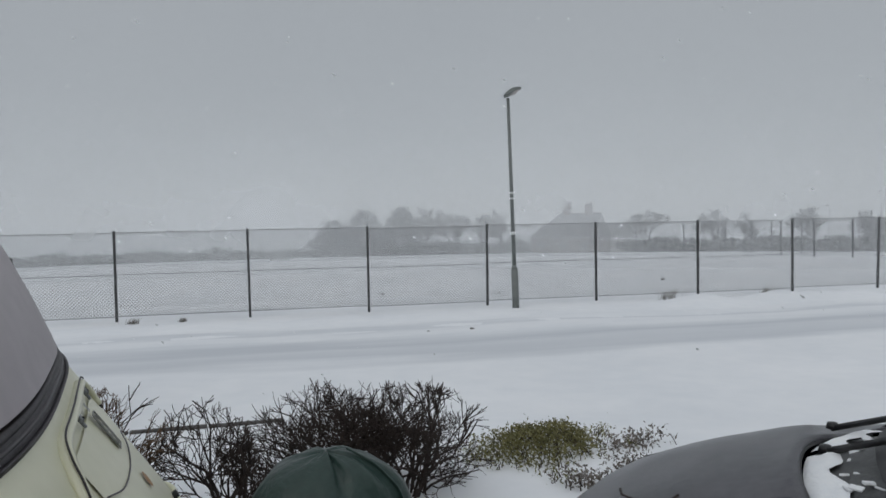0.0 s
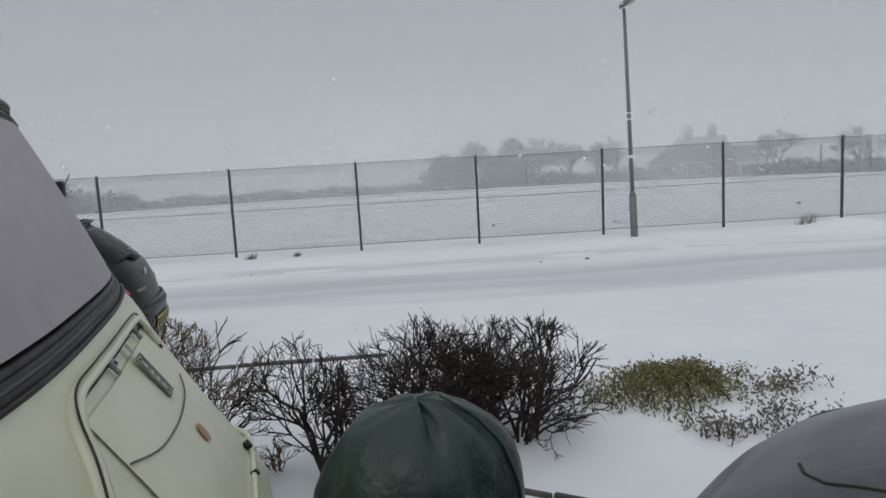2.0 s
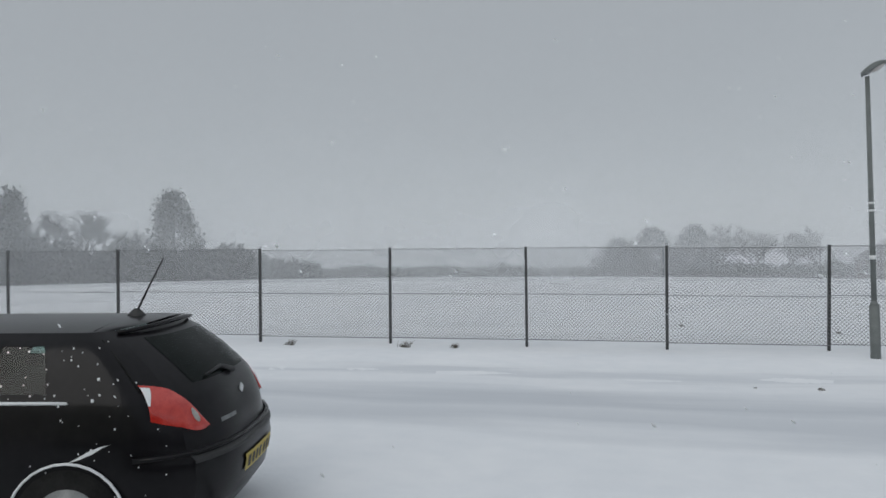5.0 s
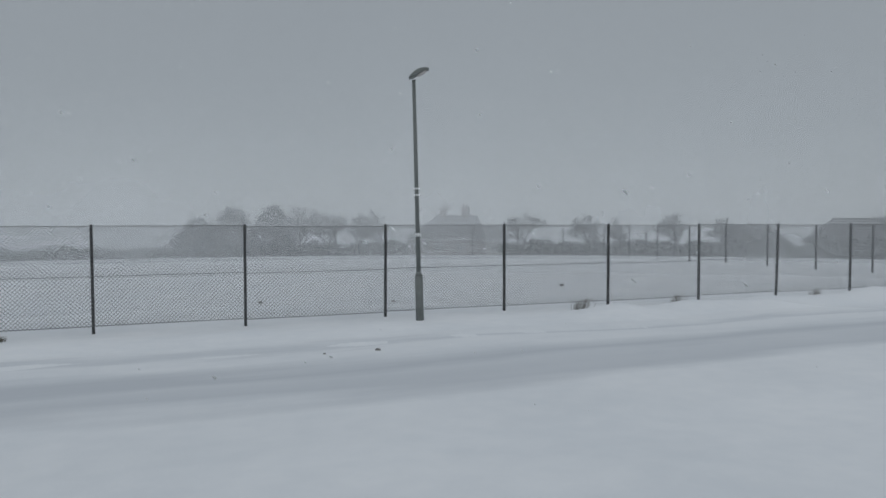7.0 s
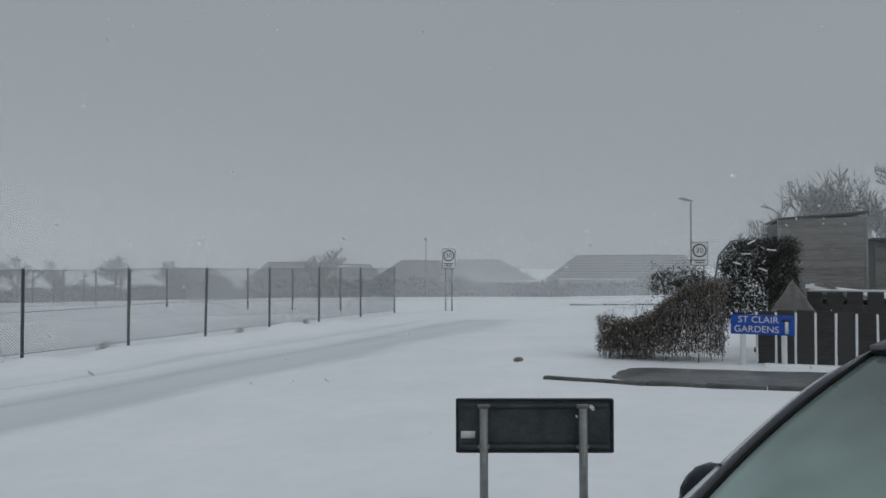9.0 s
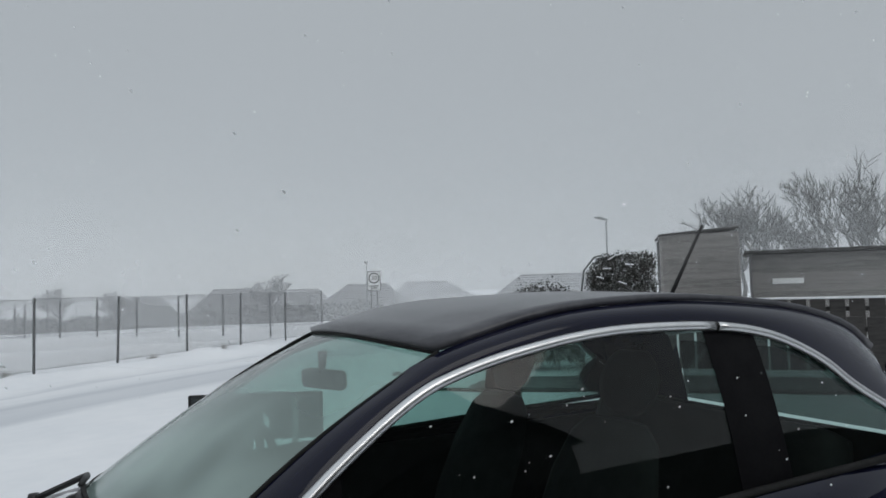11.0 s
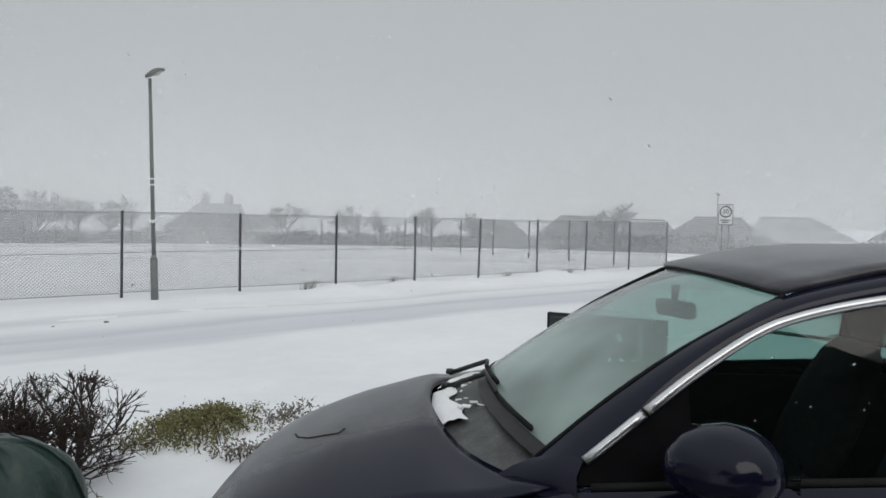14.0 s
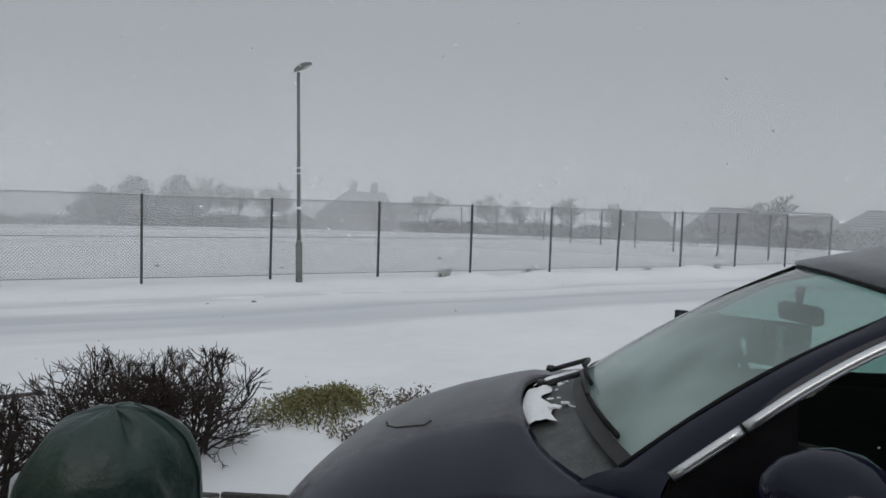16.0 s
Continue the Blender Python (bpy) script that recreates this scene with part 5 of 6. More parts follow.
    # roof-edge rail over the window
    raw("rail", *sweep([surf(mid - 0.98 + 0.0785 * j, 1.785, 0.014) for j in range(26)], 0.009, 8), TRIM_GREY, van, "grey rubber gutter rail")
    raw("rail", *sweep([surf(mid - 0.97 + 0.0775 * j, 1.770, 0.008) for j in range(26)], 0.006, 8), SEAL, van)
    # side window hinge and awning rail on the far side
    for sgn in (-1, 1):
        part("window_stay", block((0.05, 0.05, 0.06), surf(mid + sgn * 0.80, 1.495, 0.012), 0.012), BLACK, van, "small black window stay")
        raw("corner_trim", *sweep([(p.x - back(mid + 1.04, p.z) + 0.004, mid + sgn * 1.045, p.z) for p in fine[2:56]], 0.012, 6), TRIM_GREY, van)
        raw("corner_trim", *sweep([(p.x - back(mid + 1.0, p.z) + 0.004, mid + sgn * 1.005, p.z) for p in fine[2:24]], 0.006, 6), SEAL, van)
    # locker: raised rim, seam, hinges, badges, lower bead
    rim = [surf(-0.60, 0.86, 0.006), surf(-0.53, 0.97, 0.008), surf(-0.46, 1.045, 0.008), surf(-0.37, 1.080, 0.008), surf(-0.2, 1.086, 0.008), surf(0.0, 1.086, 0.008), surf(0.36, 1.084, 0.008),
           surf(0.44, 1.072, 0.008), surf(0.475, 1.03, 0.007), surf(0.485, 0.985, 0.003)]
    pts = curve(rim, 48)
    raw("locker_rim", *sweep(pts, 0.020, 8, 0.6), CREAM, van, "raised cream rim of the locker")
    raw("locker_seam", *sweep([p + Vector((0.010, 0, -0.016)) for p in pts], 0.0045, 5), SEAL, van)
    raw("locker_seam", *sweep([p + Vector((0.004, -0.0, 0.020)) for p in pts[:38]], 0.0030, 5), SEAL, van)
    door = [[surf(-0.42 + 0.84 * j / 12, 1.04 - 0.40 * i / 10, 0.004 + 0.012 * math.sin(math.pi * j / 12) * math.sin(math.pi * (i + 1) / 12)) for j in range(13)] for i in range(11)]
    raw("locker_door", *loft(door), CREAM, van)
    raw("crease", *sweep(curve([surf(0.34, 0.905, 0.014), surf(0.22, 0.88, 0.017), surf(0.0, 0.875, 0.018), surf(-0.25, 0.895, 0.016), surf(-0.42, 0.935, 0.010)], 20), 0.0026, 5), TRIM_GREY, van)
    for y in (-0.105, 0.285):
        hinge = part("hinge", block((0.015, 0.028, 0.024), surf(y, 1.068, 0.018), 0.005, Matrix.Rotation(-0.6, 4, "Y")), STEEL, van, "steel locker clip")
        part("hinge_screw", rod(surf(y, 1.066, 0.02), surf(y, 1.066, 0.029), 0.005), BLACK, hinge)
        part("hinge_leaf", block((0.009, 0.020, 0.026), surf(y + 0.004, 1.052, 0.014), 0.003, Matrix.Rotation(-0.6, 4, "Y")), STEEL, hinge)

    def decal(name, y0, z0, w, h, m, label, off=0.019):
        v, f = loft([[surf(y0 + w * (j / 6 - 0.5), z0 + h * (i / 6 - 0.5), off) for j in range(7)] for i in range(7)])
        return raw(name, v, f, m, van, label)
    plate = decal("badge", 0.095, 0.975, 0.070, 0.115, mat("badge_cream", (0.50, 0.49, 0.38), (0.58, 0.57, 0.45), 0.5, scale=30), "worn oblong badge outlined in grey")
    dull = mat("badge_grey", (0.17, 0.17, 0.155), (0.27, 0.27, 0.25), 0.5, scale=30)
    box = [(0.061, 0.918), (0.129, 0.918), (0.129, 1.032), (0.061, 1.032), (0.061, 0.918)]
    raw("badge_border", *sweep([surf(a[0] + (b[0] - a[0]) * t / 4, a[1] + (b[1] - a[1]) * t / 4, 0.021) for a, b in zip(box, box[1:]) for t in range(4)] + [surf(*box[0], 0.021)], 0.0028, 5), dull, plate)
    raw("badge_ring", *sweep([surf(0.095 + 0.027 * math.cos(a), 0.975 + 0.050 * math.sin(a), 0.021) for a in [2 * math.pi * j / 24 for j in range(25)]], 0.0026, 5), dull, plate)
    for i in range(3):
        v, f = loft([[surf(0.080 + 0.030 * j, 0.948 + 0.020 * i + q * 0.011, 0.0215) for j in range(2)] for q in range(2)])
        raw("badge_bar", v, f, dull, plate)
    decal("emblem", 0.090, 1.056, 0.036, 0.026, mat("emblem_grey", (0.24, 0.24, 0.22), (0.36, 0.36, 0.33), 0.5, scale=50), "small grey emblem")
    v, f = loft([[surf(0.065 + r * 0.030 * math.cos(a), 0.803 + r * 0.026 * math.sin(a), 0.021) for a in [2 * math.pi * j / 18 for j in range(18)]] for r in (1, 0.05)], True)
    raw("round_sticker", v, f, ORANGE, van, "faded orange round sticker")
    part("vent_plug", rod(surf(0.40, 0.625, 0.0), surf(0.40, 0.625, 0.02), 0.016), BLACK, van)
    part("vent_plug", rod(surf(0.22, 0.60, 0.0), surf(0.22, 0.60, 0.02), 0.012), BLACK, van)
    raw("lower_bead", *sweep([surf(-0.9 + 0.05 * j, 0.60 + 0.10 * max(0, -0.3 - (-0.9 + 0.05 * j)), 0.006) for j in range(37)], 0.010, 6), CREAM, van)
    for z in (0.83, 0.78):
        raw("trim_strip", *sweep([surf(-0.98 + 0.04 * j, z, 0.006) for j in range(12)], 0.012, 6), TRIM_GREY, van)
    # drawbar
    for sgn in (-1, 1):
        part("drawbar", rod((0.9, sgn * 0.5, 0.33), (1.70, 0.25, 0.30), 0.035, seg=8), STEEL, van)
    part("hitch", block((0.24, 0.09, 0.10), (1.72, 0.28, 0.32), 0.02), BLACK, van)
    part("jockey_wheel", rod((1.60, 0.34, -0.03), (1.60, 0.34, 0.50), 0.025), STEEL, van)
    part("jockey_tyre", rod((1.60, 0.30, 0.045), (1.60, 0.38, 0.045), 0.10, seg=18), RUBBER, van)
    return van


caravan()


# ---- green cover over the hitch ----
def green_cover(m):
    rows = []
    nz, na = 24, 64
    for i in range(nz):
        t = i / (nz - 1)
        arc = max(0.0, t - 0.25) / 0.75 * math.pi / 2
        z = 0.05 + 0.39 * min(1, t / 0.25) + 0.345 * math.sin(arc)
        rr = 0.326 * max(0.02, math.cos(arc)) ** 0.85
        row = []
        for j in range(na):
            a = 2 * math.pi * j / na
            # hanging folds that deepen downwards, a pinched pleat on top
            fold = 0.020 * (1 - t) * math.sin(a * 7 + 1.3 * math.sin(a * 2)) + 0.014 * math.sin(a * 3 + 4 * t)
            pleat = -0.05 * math.exp(-((a - 4.75) / 0.14) ** 2) * smooth01(t * 1.6 - 0.5) - 0.028 * math.exp(-((a - 5.6) / 0.10) ** 2) * smooth01(t * 1.4 - 0.3)
            crease = 0.016 * noise.noise((math.cos(a) * 2.6, math.sin(a) * 2.6, z * 5)) + 0.014 * (abs(noise.noise((math.cos(a) * 2.1 + 4, math.sin(a) * 2.1, z * 4))) - 0.2) + 0.012 * (abs(noise.noise((math.cos(a) * 4.6 + 9, math.sin(a) * 4.6, z * 9))) - 0.2)
            r = max(0.005, rr * (1 + 0.10 * math.cos(2 * a)) + fold * (rr / 0.36) + pleat * (rr / 0.36) + crease)
            row.append((r * math.cos(a), r * math.sin(a), z + 0.014 * noise.noise((math.cos(a) * 2.2, math.sin(a) * 2.2, t * 5 + 9)) + pleat * 0.7 + 0.022 * math.exp(-((t - 0.93) / 0.07) ** 2) * math.exp(-((a - 4.35) / 0.30) ** 2)))
        rows.append(row)
    cov = thing("hitch_cover", m, "dark green vinyl cover over the caravan hitch, creased and dripping", "cover")
    v, f = loft(rows, True)
    f.append(tuple((nz - 1) * na + j for j in range(na)))
    raw("hood", v, f, GREEN_COVER, cov)
    raw("hem", *sweep([(x * 1.01, y * 1.01, z) for x, y, z in rows[0]] + [rows[0][0]], 0.012, 6), BLACK, cov)
    raw("seam", *sweep([(rows[i][58][0] * 1.01, rows[i][58][1] * 1.01, rows[i][44][2]) for i in range(nz - 2)], 0.005, 5), GREEN_COVER, cov)
    raw("drawstring_loop", *sweep([(-0.36, -0.06, 0.28), (-0.41, -0.08, 0.22), (-0.40, -0.10, 0.14), (-0.36, -0.08, 0.12)], 0.012, 6), BLACK, cov)
    part("toggle", block((0.05, 0.05, 0.09), (-0.39, -0.10, 0.17), 0.012), BLACK, cov)
    return cov


green_cover(pose(1.325, 2.12, -0.06, 0, 0, 15))


# ---- the black hatchback ----
def black_car():
    car = thing("black_hatchback", pose(-2.965, 5.87, -0.20, 0, 0, math.degrees(math.atan2(-0.156, -0.987))),
                "black hatchback with red tail lamps, flecked with snow by the road", "car")
    xr = [(0.2, -1.86), (0.32, -1.95), (0.50, -1.985), (0.62, -1.97), (0.66, -1.93), (0.80, -1.90), (0.95, -1.84), (1.02, -1.79), (1.16, -1.65), (1.28, -1.50), (1.35, -1.40)]
    xf = [(0.2, 1.88), (0.6, 1.93), (0.75, 1.82), (0.90, 1.15), (0.97, 0.95), (1.35, 0.12)]
    gz = [(0.2, 0.90), (0.3, 0.965), (0.5, 1.0), (0.78, 1.0), (0.95, 0.962), (1.0, 0.94), (1.16, 0.865), (1.28, 0.79), (1.35, 0.70)]

    def skin(q, z, off=0.0):
        """q 0 to 1 along the near side from front to rear, 1 to 2 across the rear to the far side."""
        a, b, w = interp(z, xf), interp(z, xr), 0.855 * interp(z, gz)
        plan = lambda s: 1 - 0.17 * max(0, (s - 0.90) / 0.10) ** 2 - 0.35 * max(0, (0.12 - s) / 0.12) ** 2
        if q <= 1:
            n = max(0, (q - 0.9) / 0.1)
            return Vector((a + (b + 0.06 - a) * q - off * n * 0.8, w * plan(q) + off * (1 - 0.4 * n), z))
        y = w * plan(1) * (1 - 2 * (q - 1))
        e = abs(y) / (w * plan(1))
        return Vector((b + 0.06 - 0.16 * (1 - e ** 3) - off, y + off * (0.6 * (e > 0.95)) * (1 if y > 0 else -1), z))
    zs = [0.2, 0.26, 0.32, 0.40, 0.50, 0.58, 0.62, 0.66, 0.72, 0.80, 0.88, 0.95, 0.98, 1.02, 1.08, 1.15, 1.22, 1.28, 1.32, 1.35]
    qs = [i / 40 for i in range(41)]
    def pierced(sgn):
        """A side skin with its two window openings left out."""
        v, f = loft([[Vector((1, sgn, 1)) * skin(q, z) for q in qs] for z in zs])
        keep = []
        for face in f:
            row, col = divmod(min(face), len(qs))
            glazed = 1.0 <= zs[row] and zs[row + 1] <= 1.285 and (0.32 <= qs[col] < 0.56 or 0.60 <= qs[col] < 0.74)
            if not glazed:
                keep.append(face)
        return v, keep
    for sgn in (1, -1):
        raw("side_panel", *pierced(sgn), BLACK_PAINT, car)
        for a, b, nm in ((0.595, 0.755, "rear_side_glass"), (0.325, 0.565, "door_glass")):
            rows = [[Vector((1, sgn, 1)) * skin(a + (b - a) * i / 10, 1.015 + 0.27 * k / 6, -0.004) for i in range(11)] for k in range(7)]
            raw(nm, *facing(*loft(rows), (0, sgn, 0)), SIDE_GLASS, car, "green-tinted side window").visible_shadow = False
    part("interior", block((2.5, 1.36, 0.66), (-0.25, 0, 0.62), 0.05), CLOTH, car, "dark cabin trim and seats")
    for sgn in (1, -1):
        for x in (-0.15, -0.95):
            part("headrest", block((0.10, 0.26, 0.30), (x, sgn * 0.34, 1.06), 0.04), CLOTH, car)
    v, f = loft([[skin(1 + i / 24, z) for i in range(25)] for z in zs])
    raw("tailgate", v, f, BLACK_PAINT, car)
    edge = [skin(q, 1.35) for q in qs]
    rows = [[(p.x - 0.16 * (1 - abs(s) ** 3) * smooth01((-1.0 - p.x) / 0.34), p.y * s, 1.35 + 0.046 * (1 - s * s)) for p in edge] for s in [-1 + j / 8 for j in range(17)]]
    raw("roof", *loft(rows), BLACK_PAINT, car)
    v, f = loft([[Vector((skin(0, z).x, skin(0, z).y * s, z)) for s in [-1 + j / 6 for j in range(13)]] for z in zs])
    raw("front_skin", v, f, BLACK_PAINT, car)
    # spoiler lip over the rear glass
    raw("spoiler", *sweep([(skin(1 + i / 16, 1.33).x - 0.006, skin(1 + i / 16, 1.33).y, 1.342 + 0.036 * math.sin(math.pi * i / 16)) for i in range(17)], 0.014, 8), BLACK_PAINT, car)

    def patch(name, pts, m, label="", off=0.004, n=8):
        """A patch on the skin from (q, z) corners: bottom run and top run."""
        low, high = pts
        rows = []
        for i in range(n + 1):
            t = i / n
            rows.append([skin(a[0] + (b[0] - a[0]) * t, a[1] + (b[1] - a[1]) * t, off) for a, b in zip(low, high)])
        out = Vector((-1, 0, 0)) if low[0][0] > 1 else Vector((0, 1, 0))
        return raw(name, *facing(*loft(rows), out), m, car, label)
    line = lambda p, q, n=10: [(p[0] + (q[0] - p[0]) * i / n, p[1] + (q[1] - p[1]) * i / n) for i in range(n + 1)]
    patch("rear_glass", (line((1.13, 1.03), (1.87, 1.03), 14), line((1.10, 1.30), (1.90, 1.30), 14)), DARK_GLASS, "dark tinted rear window")
    raw("waist_snow", *sweep([skin(0.3 + 0.5 * i / 12, 0.975, 0.006) for i in range(13)], 0.010, 5), SNOW_CAP, car, "snow lying on the window sill")
    # leaf-shaped tail lamp round the corner
    for sgn in (1, -1):
        def leaf(u, w, off):
            # u along the lamp from its white top corner to its tip, w across
            q = 0.960 + (1.115 - 0.960) * u
            zc = 0.962 - 0.175 * u ** 1.1
            hw = 0.108 * math.sin(math.pi * (0.34 + 0.66 * u)) ** 0.8 + 0.002
            p = skin(q, zc + hw * w, off)
            return Vector((p.x, p.y * sgn, p.z))
        rows = [[leaf(u / 14, -1 + j / 4, 0.014 * (1 - (-1 + j / 4) ** 2) + 0.006) for j in range(9)] for u in range(15)]
        lamp = raw("tail_lamp", *loft(rows), RED_LENS, car, "red tail lamp with a clear eye")
        rows = [[leaf(u / 14 * (0.02 + 0.08 * j / 8), -0.1 + 1.0 * j / 8, 0.022) for j in range(9)] for u in range(15)]
        raw("lamp_snow", *loft(rows), SNOW_CAP, lamp, "snow caught on the lamp's top")
        rows = [[leaf(0.62 + 0.09 * r * math.cos(a), 0.05 + 0.45 * r * math.sin(a), 0.025) for a in [2 * math.pi * j / 14 for j in range(14)]] for r in (1, 0.05)]
        raw("clear_eye", *loft(rows, True), CLEAR_LENS, lamp)
        wheelx = (-1.24, 1.30)
        for wx in wheelx:
            wheel = part("wheel", rod((wx, sgn * 0.68, 0.30), (wx, sgn * 0.862, 0.30), 0.31, seg=28), RUBBER, car)
            part("rim", rod((wx, sgn * 0.80, 0.30), (wx, sgn * 0.868, 0.30), 0.21, 0.20, seg=24), STEEL, wheel, "grey wheel trim")
            raw("arch_snow", *sweep([(wx + 0.345 * math.cos(a), sgn * 0.868, 0.30 + 0.345 * math.sin(a)) for a in [math.pi * (0.05 + 0.9 * j / 14) for j in range(15)]], 0.008, 6), SNOW_CAP, car, "snow lining the wheel arch")
    # bumper, plate and wiper
    patch("bumper_insert", (line((1.0, 0.60), (2.0, 0.60), 16), line((1.0, 0.65), (2.0, 0.65), 16)), BLACK, off=0.012)
    raw("bumper_lip", *sweep([skin(0.93 + 1.14 * i / 24 if 0.93 + 1.14 * i / 24 <= 2 else 2, 0.655, 0.018) for i in range(23)], 0.016, 6), BLACK_PAINT, car)
    plate = patch("number_plate", (line((1.30, 0.42), (1.70, 0.42), 8), line((1.30, 0.53), (1.70, 0.53), 8)), PLATE_YELLOW, "yellow number plate", 0.012)
    for i in range(7):
        q0 = 1.325 + 0.052 * i + (0.012 if i > 3 else 0)
        rows = [[skin(q0 + 0.030 * j, 0.44 + 0.07 * k, 0.016) for j in range(2)] for k in range(2)]
        raw("plate_bar", *loft(rows), INK, plate)
    wip = raw("rear_wiper", *sweep([skin(1.5, 1.03, 0.03), skin(1.40, 1.075, 0.035), skin(1.22, 1.055, 0.03)], [0.022, 0.013, 0.008], 6), BLACK, car, "rear wiper at rest")
    part("badge", rod(skin(1.5, 0.90, 0.0), skin(1.5, 0.90, 0.012), 0.035, seg=4), CHROME, car, "small plain metal badge")
    patch("model_lettering", (line((1.20, 0.775), (1.34, 0.775), 4), line((1.20, 0.80), (1.34, 0.80), 4)), STEEL, off=0.006)
    raw("tailgate_seam", *sweep([skin(0.955, 1.31, 0.003), skin(0.955, 1.16, 0.003), skin(0.955, 1.02, 0.003)], 0.005, 5), RUBBER, car)
    raw("roof_seam", *sweep([(-1.25, 0.56 * s, 1.349 + 0.042 * (1 - (0.56 * s / 0.6) ** 2)) for s in [-1 + j / 8 for j in range(17)]], 0.004, 5), RUBBER, car)
    # aerial
    raw("aerial_base", *loft([[(-1.25 + r * 0.075 * math.cos(a), r * 0.04 * math.sin(a), 1.388 + z) for a in [2 * math.pi * j / 12 for j in range(12)]] for r, z in ((1, 0.0), (0.6, 0.03), (0.25, 0.055))], True), BLACK, car)
    raw("aerial", *sweep([(-1.255, 0, 1.43), (-1.345, 0, 1.61), (-1.44, 0, 1.79)], [0.008, 0.006, 0.005], 6), BLACK, car, "whip aerial")
    # lumps and flecks of snow on the near side
    for k in range(130):
        q, z = random.uniform(0.45, 0.98), random.uniform(0.35, 1.3)
        s = random.uniform(0.003, 0.006) * (1 + 1.6 * random.random() ** 4)
        p = skin(q, z, 0.002)
        part("snow_fleck", block((s * 1.4, s * 0.5, s * 1.6), p, 0.002), SNOW_CAP, car)
    rows = [[skin(0.84 + 0.020 * i + 0.006 * w, 0.66 + 0.030 * i + 0.022 * w * math.sin(math.pi * (i + 0.6) / 4), 0.012) for w in (-1, 0, 1)] for i in range(4)]
    raw("snow_streak", *loft(rows), SNOW_CAP, car, "streak of wind-packed snow")
    return car


black_car()


# ---- far houses ----
def house(m, w, d, wall, roof, hip, label, roof_m, wall_m=BRICK, chimneys=(), windows=3, name="house"):
    """Local x along the ridge, front towards -y."""
    h = thing(name, m, label, "house")
    part("wall", block((w, d, wall + 2), (0, 0, wall / 2 - 1)), wall_m, h, smooth=False)
    o = 0.35
    v = [(-w / 2 - o, -d / 2 - o, wall), (w / 2 + o, -d / 2 - o, wall), (w / 2 + o, d / 2 + o, wall), (-w / 2 - o, d / 2 + o, wall), (-w / 2 + hip[0], 0, wall + roof), (w / 2 - hip[1], 0, wall + roof)]
    rf = raw("roof", v, [(0, 1, 5, 4), (2, 3, 4, 5), (1, 2, 5), (3, 0, 4), (3, 2, 1, 0)], roof_m, h, smooth=False)
    n = 9
    for i in range(1, n):
        t = i / n
        a = Vector(v[0]).lerp(Vector(v[4]), t)
        b = Vector(v[1]).lerp(Vector(v[5]), t)
        part("tile_course", rod(a + Vector((0, -0.02, 0.03)), b + Vector((0, -0.02, 0.03)), 0.045, seg=4), ROOF_TILE, rf, smooth=False)
    part("ridge", rod(v[4], v[5], 0.12, seg=6), ROOF_TILE, rf)
    part("gutter", rod(v[0], v[1], 0.07, seg=6), WHITE_PAINT, h)
    for x in chimneys:
        ch = part("chimney", block((1.1, 0.8, 2.2), (x, 0, wall + roof + 0.3)), BRICK, rf, smooth=False)
        for q in (-0.25, 0.25):
            part("chimney_pot", rod((x + q, 0, wall + roof + 1.35), (x + q, 0, wall + roof + 1.85), 0.14, 0.11), BRICK, ch)
    for i in range(windows):
        x = -w / 2 + w * (i + 0.5) / windows
        win = part("window", block((1.5, 0.12, 1.2), (x, -d / 2 - 0.02, wall * 0.55), 0.02), WHITE_PAINT, h)
        for q in (-0.36, 0.36):
            part("pane", block((0.62, 0.05, 1.0), (x + q, -d / 2 - 0.08, wall * 0.55)), FAR_PANE, win, smooth=False)
    return h


def polar(bearing, dist):
    a = radians(bearing)
    return 1.2 + dist * math.sin(a), -0.5 + dist * math.cos(a)


def far_place(bearing, dist, turn=0, sink=0.0):
    x, y = polar(bearing, dist)
    return Matrix.Translation((x, y, level(x, y) - sink)) @ Matrix.Rotation(-radians(bearing) + radians(turn), 4, "Z")


house(far_place(22.6, 112, -18), 10.0, 8.5, 2.6, 3.6, (3.2, 0.2), "far house with two chimney stacks behind bare trees", ROOF_TILE, BRICK, (-0.6, 2.9), 3)
house(far_place(26.0, 118, -10), 5.5, 6, 2.4, 2.4, (0.2, 0.2), "far low pale house wing under snow", ROOF_SNOW, RENDER, (), 2)
house(far_place(52.0, 92, 10), 9.5, 8, 1.9, 2.6, (2.2, 2.2), "far bungalow half lost in blowing snow", ROOF_TILE, BRICK, (), 3, "bungalow")
house(far_place(57.5, 96, 0), 7.5, 8, 1.9, 2.5, (1.0, 2.0), "far bungalow with a snowy roof", ROOF_SNOW, BRICK, (), 2, "bungalow")
house(far_place(62.0, 84, 14), 8.6, 8, 1.9, 2.35, (2.4, 1.2), "bungalow with dark tiled roof beyond the field", ROOF_TILE, BRICK, (), 3, "bungalow")
house(far_place(68.0, 84, 6), 9.5, 8, 1.9, 2.4, (0.8, 3.4), "bungalow with snow lying along its roof tiles", ROOF_SNOW, BRICK, (), 3, "bungalow")
house(far_place(78.5, 80, 4), 16.5, 9, 2.0, 2.55, (3.0, 2.0), "long bungalow with grey tiled roof", ROOF_TILE, RENDER, (), 5, "bungalow")
house(far_place(45.5, 100, 0), 8.0, 8, 1.8, 2.3, (2.0, 2.0), "far bungalow faint in the snow", ROOF_TILE, BRICK, (), 2, "bungalow")
kerb_run("far_kerb", (36.5, 10.2), (36.5, 2.0), 5, "far kerb of the road in the snow", 0.2, 0.10)


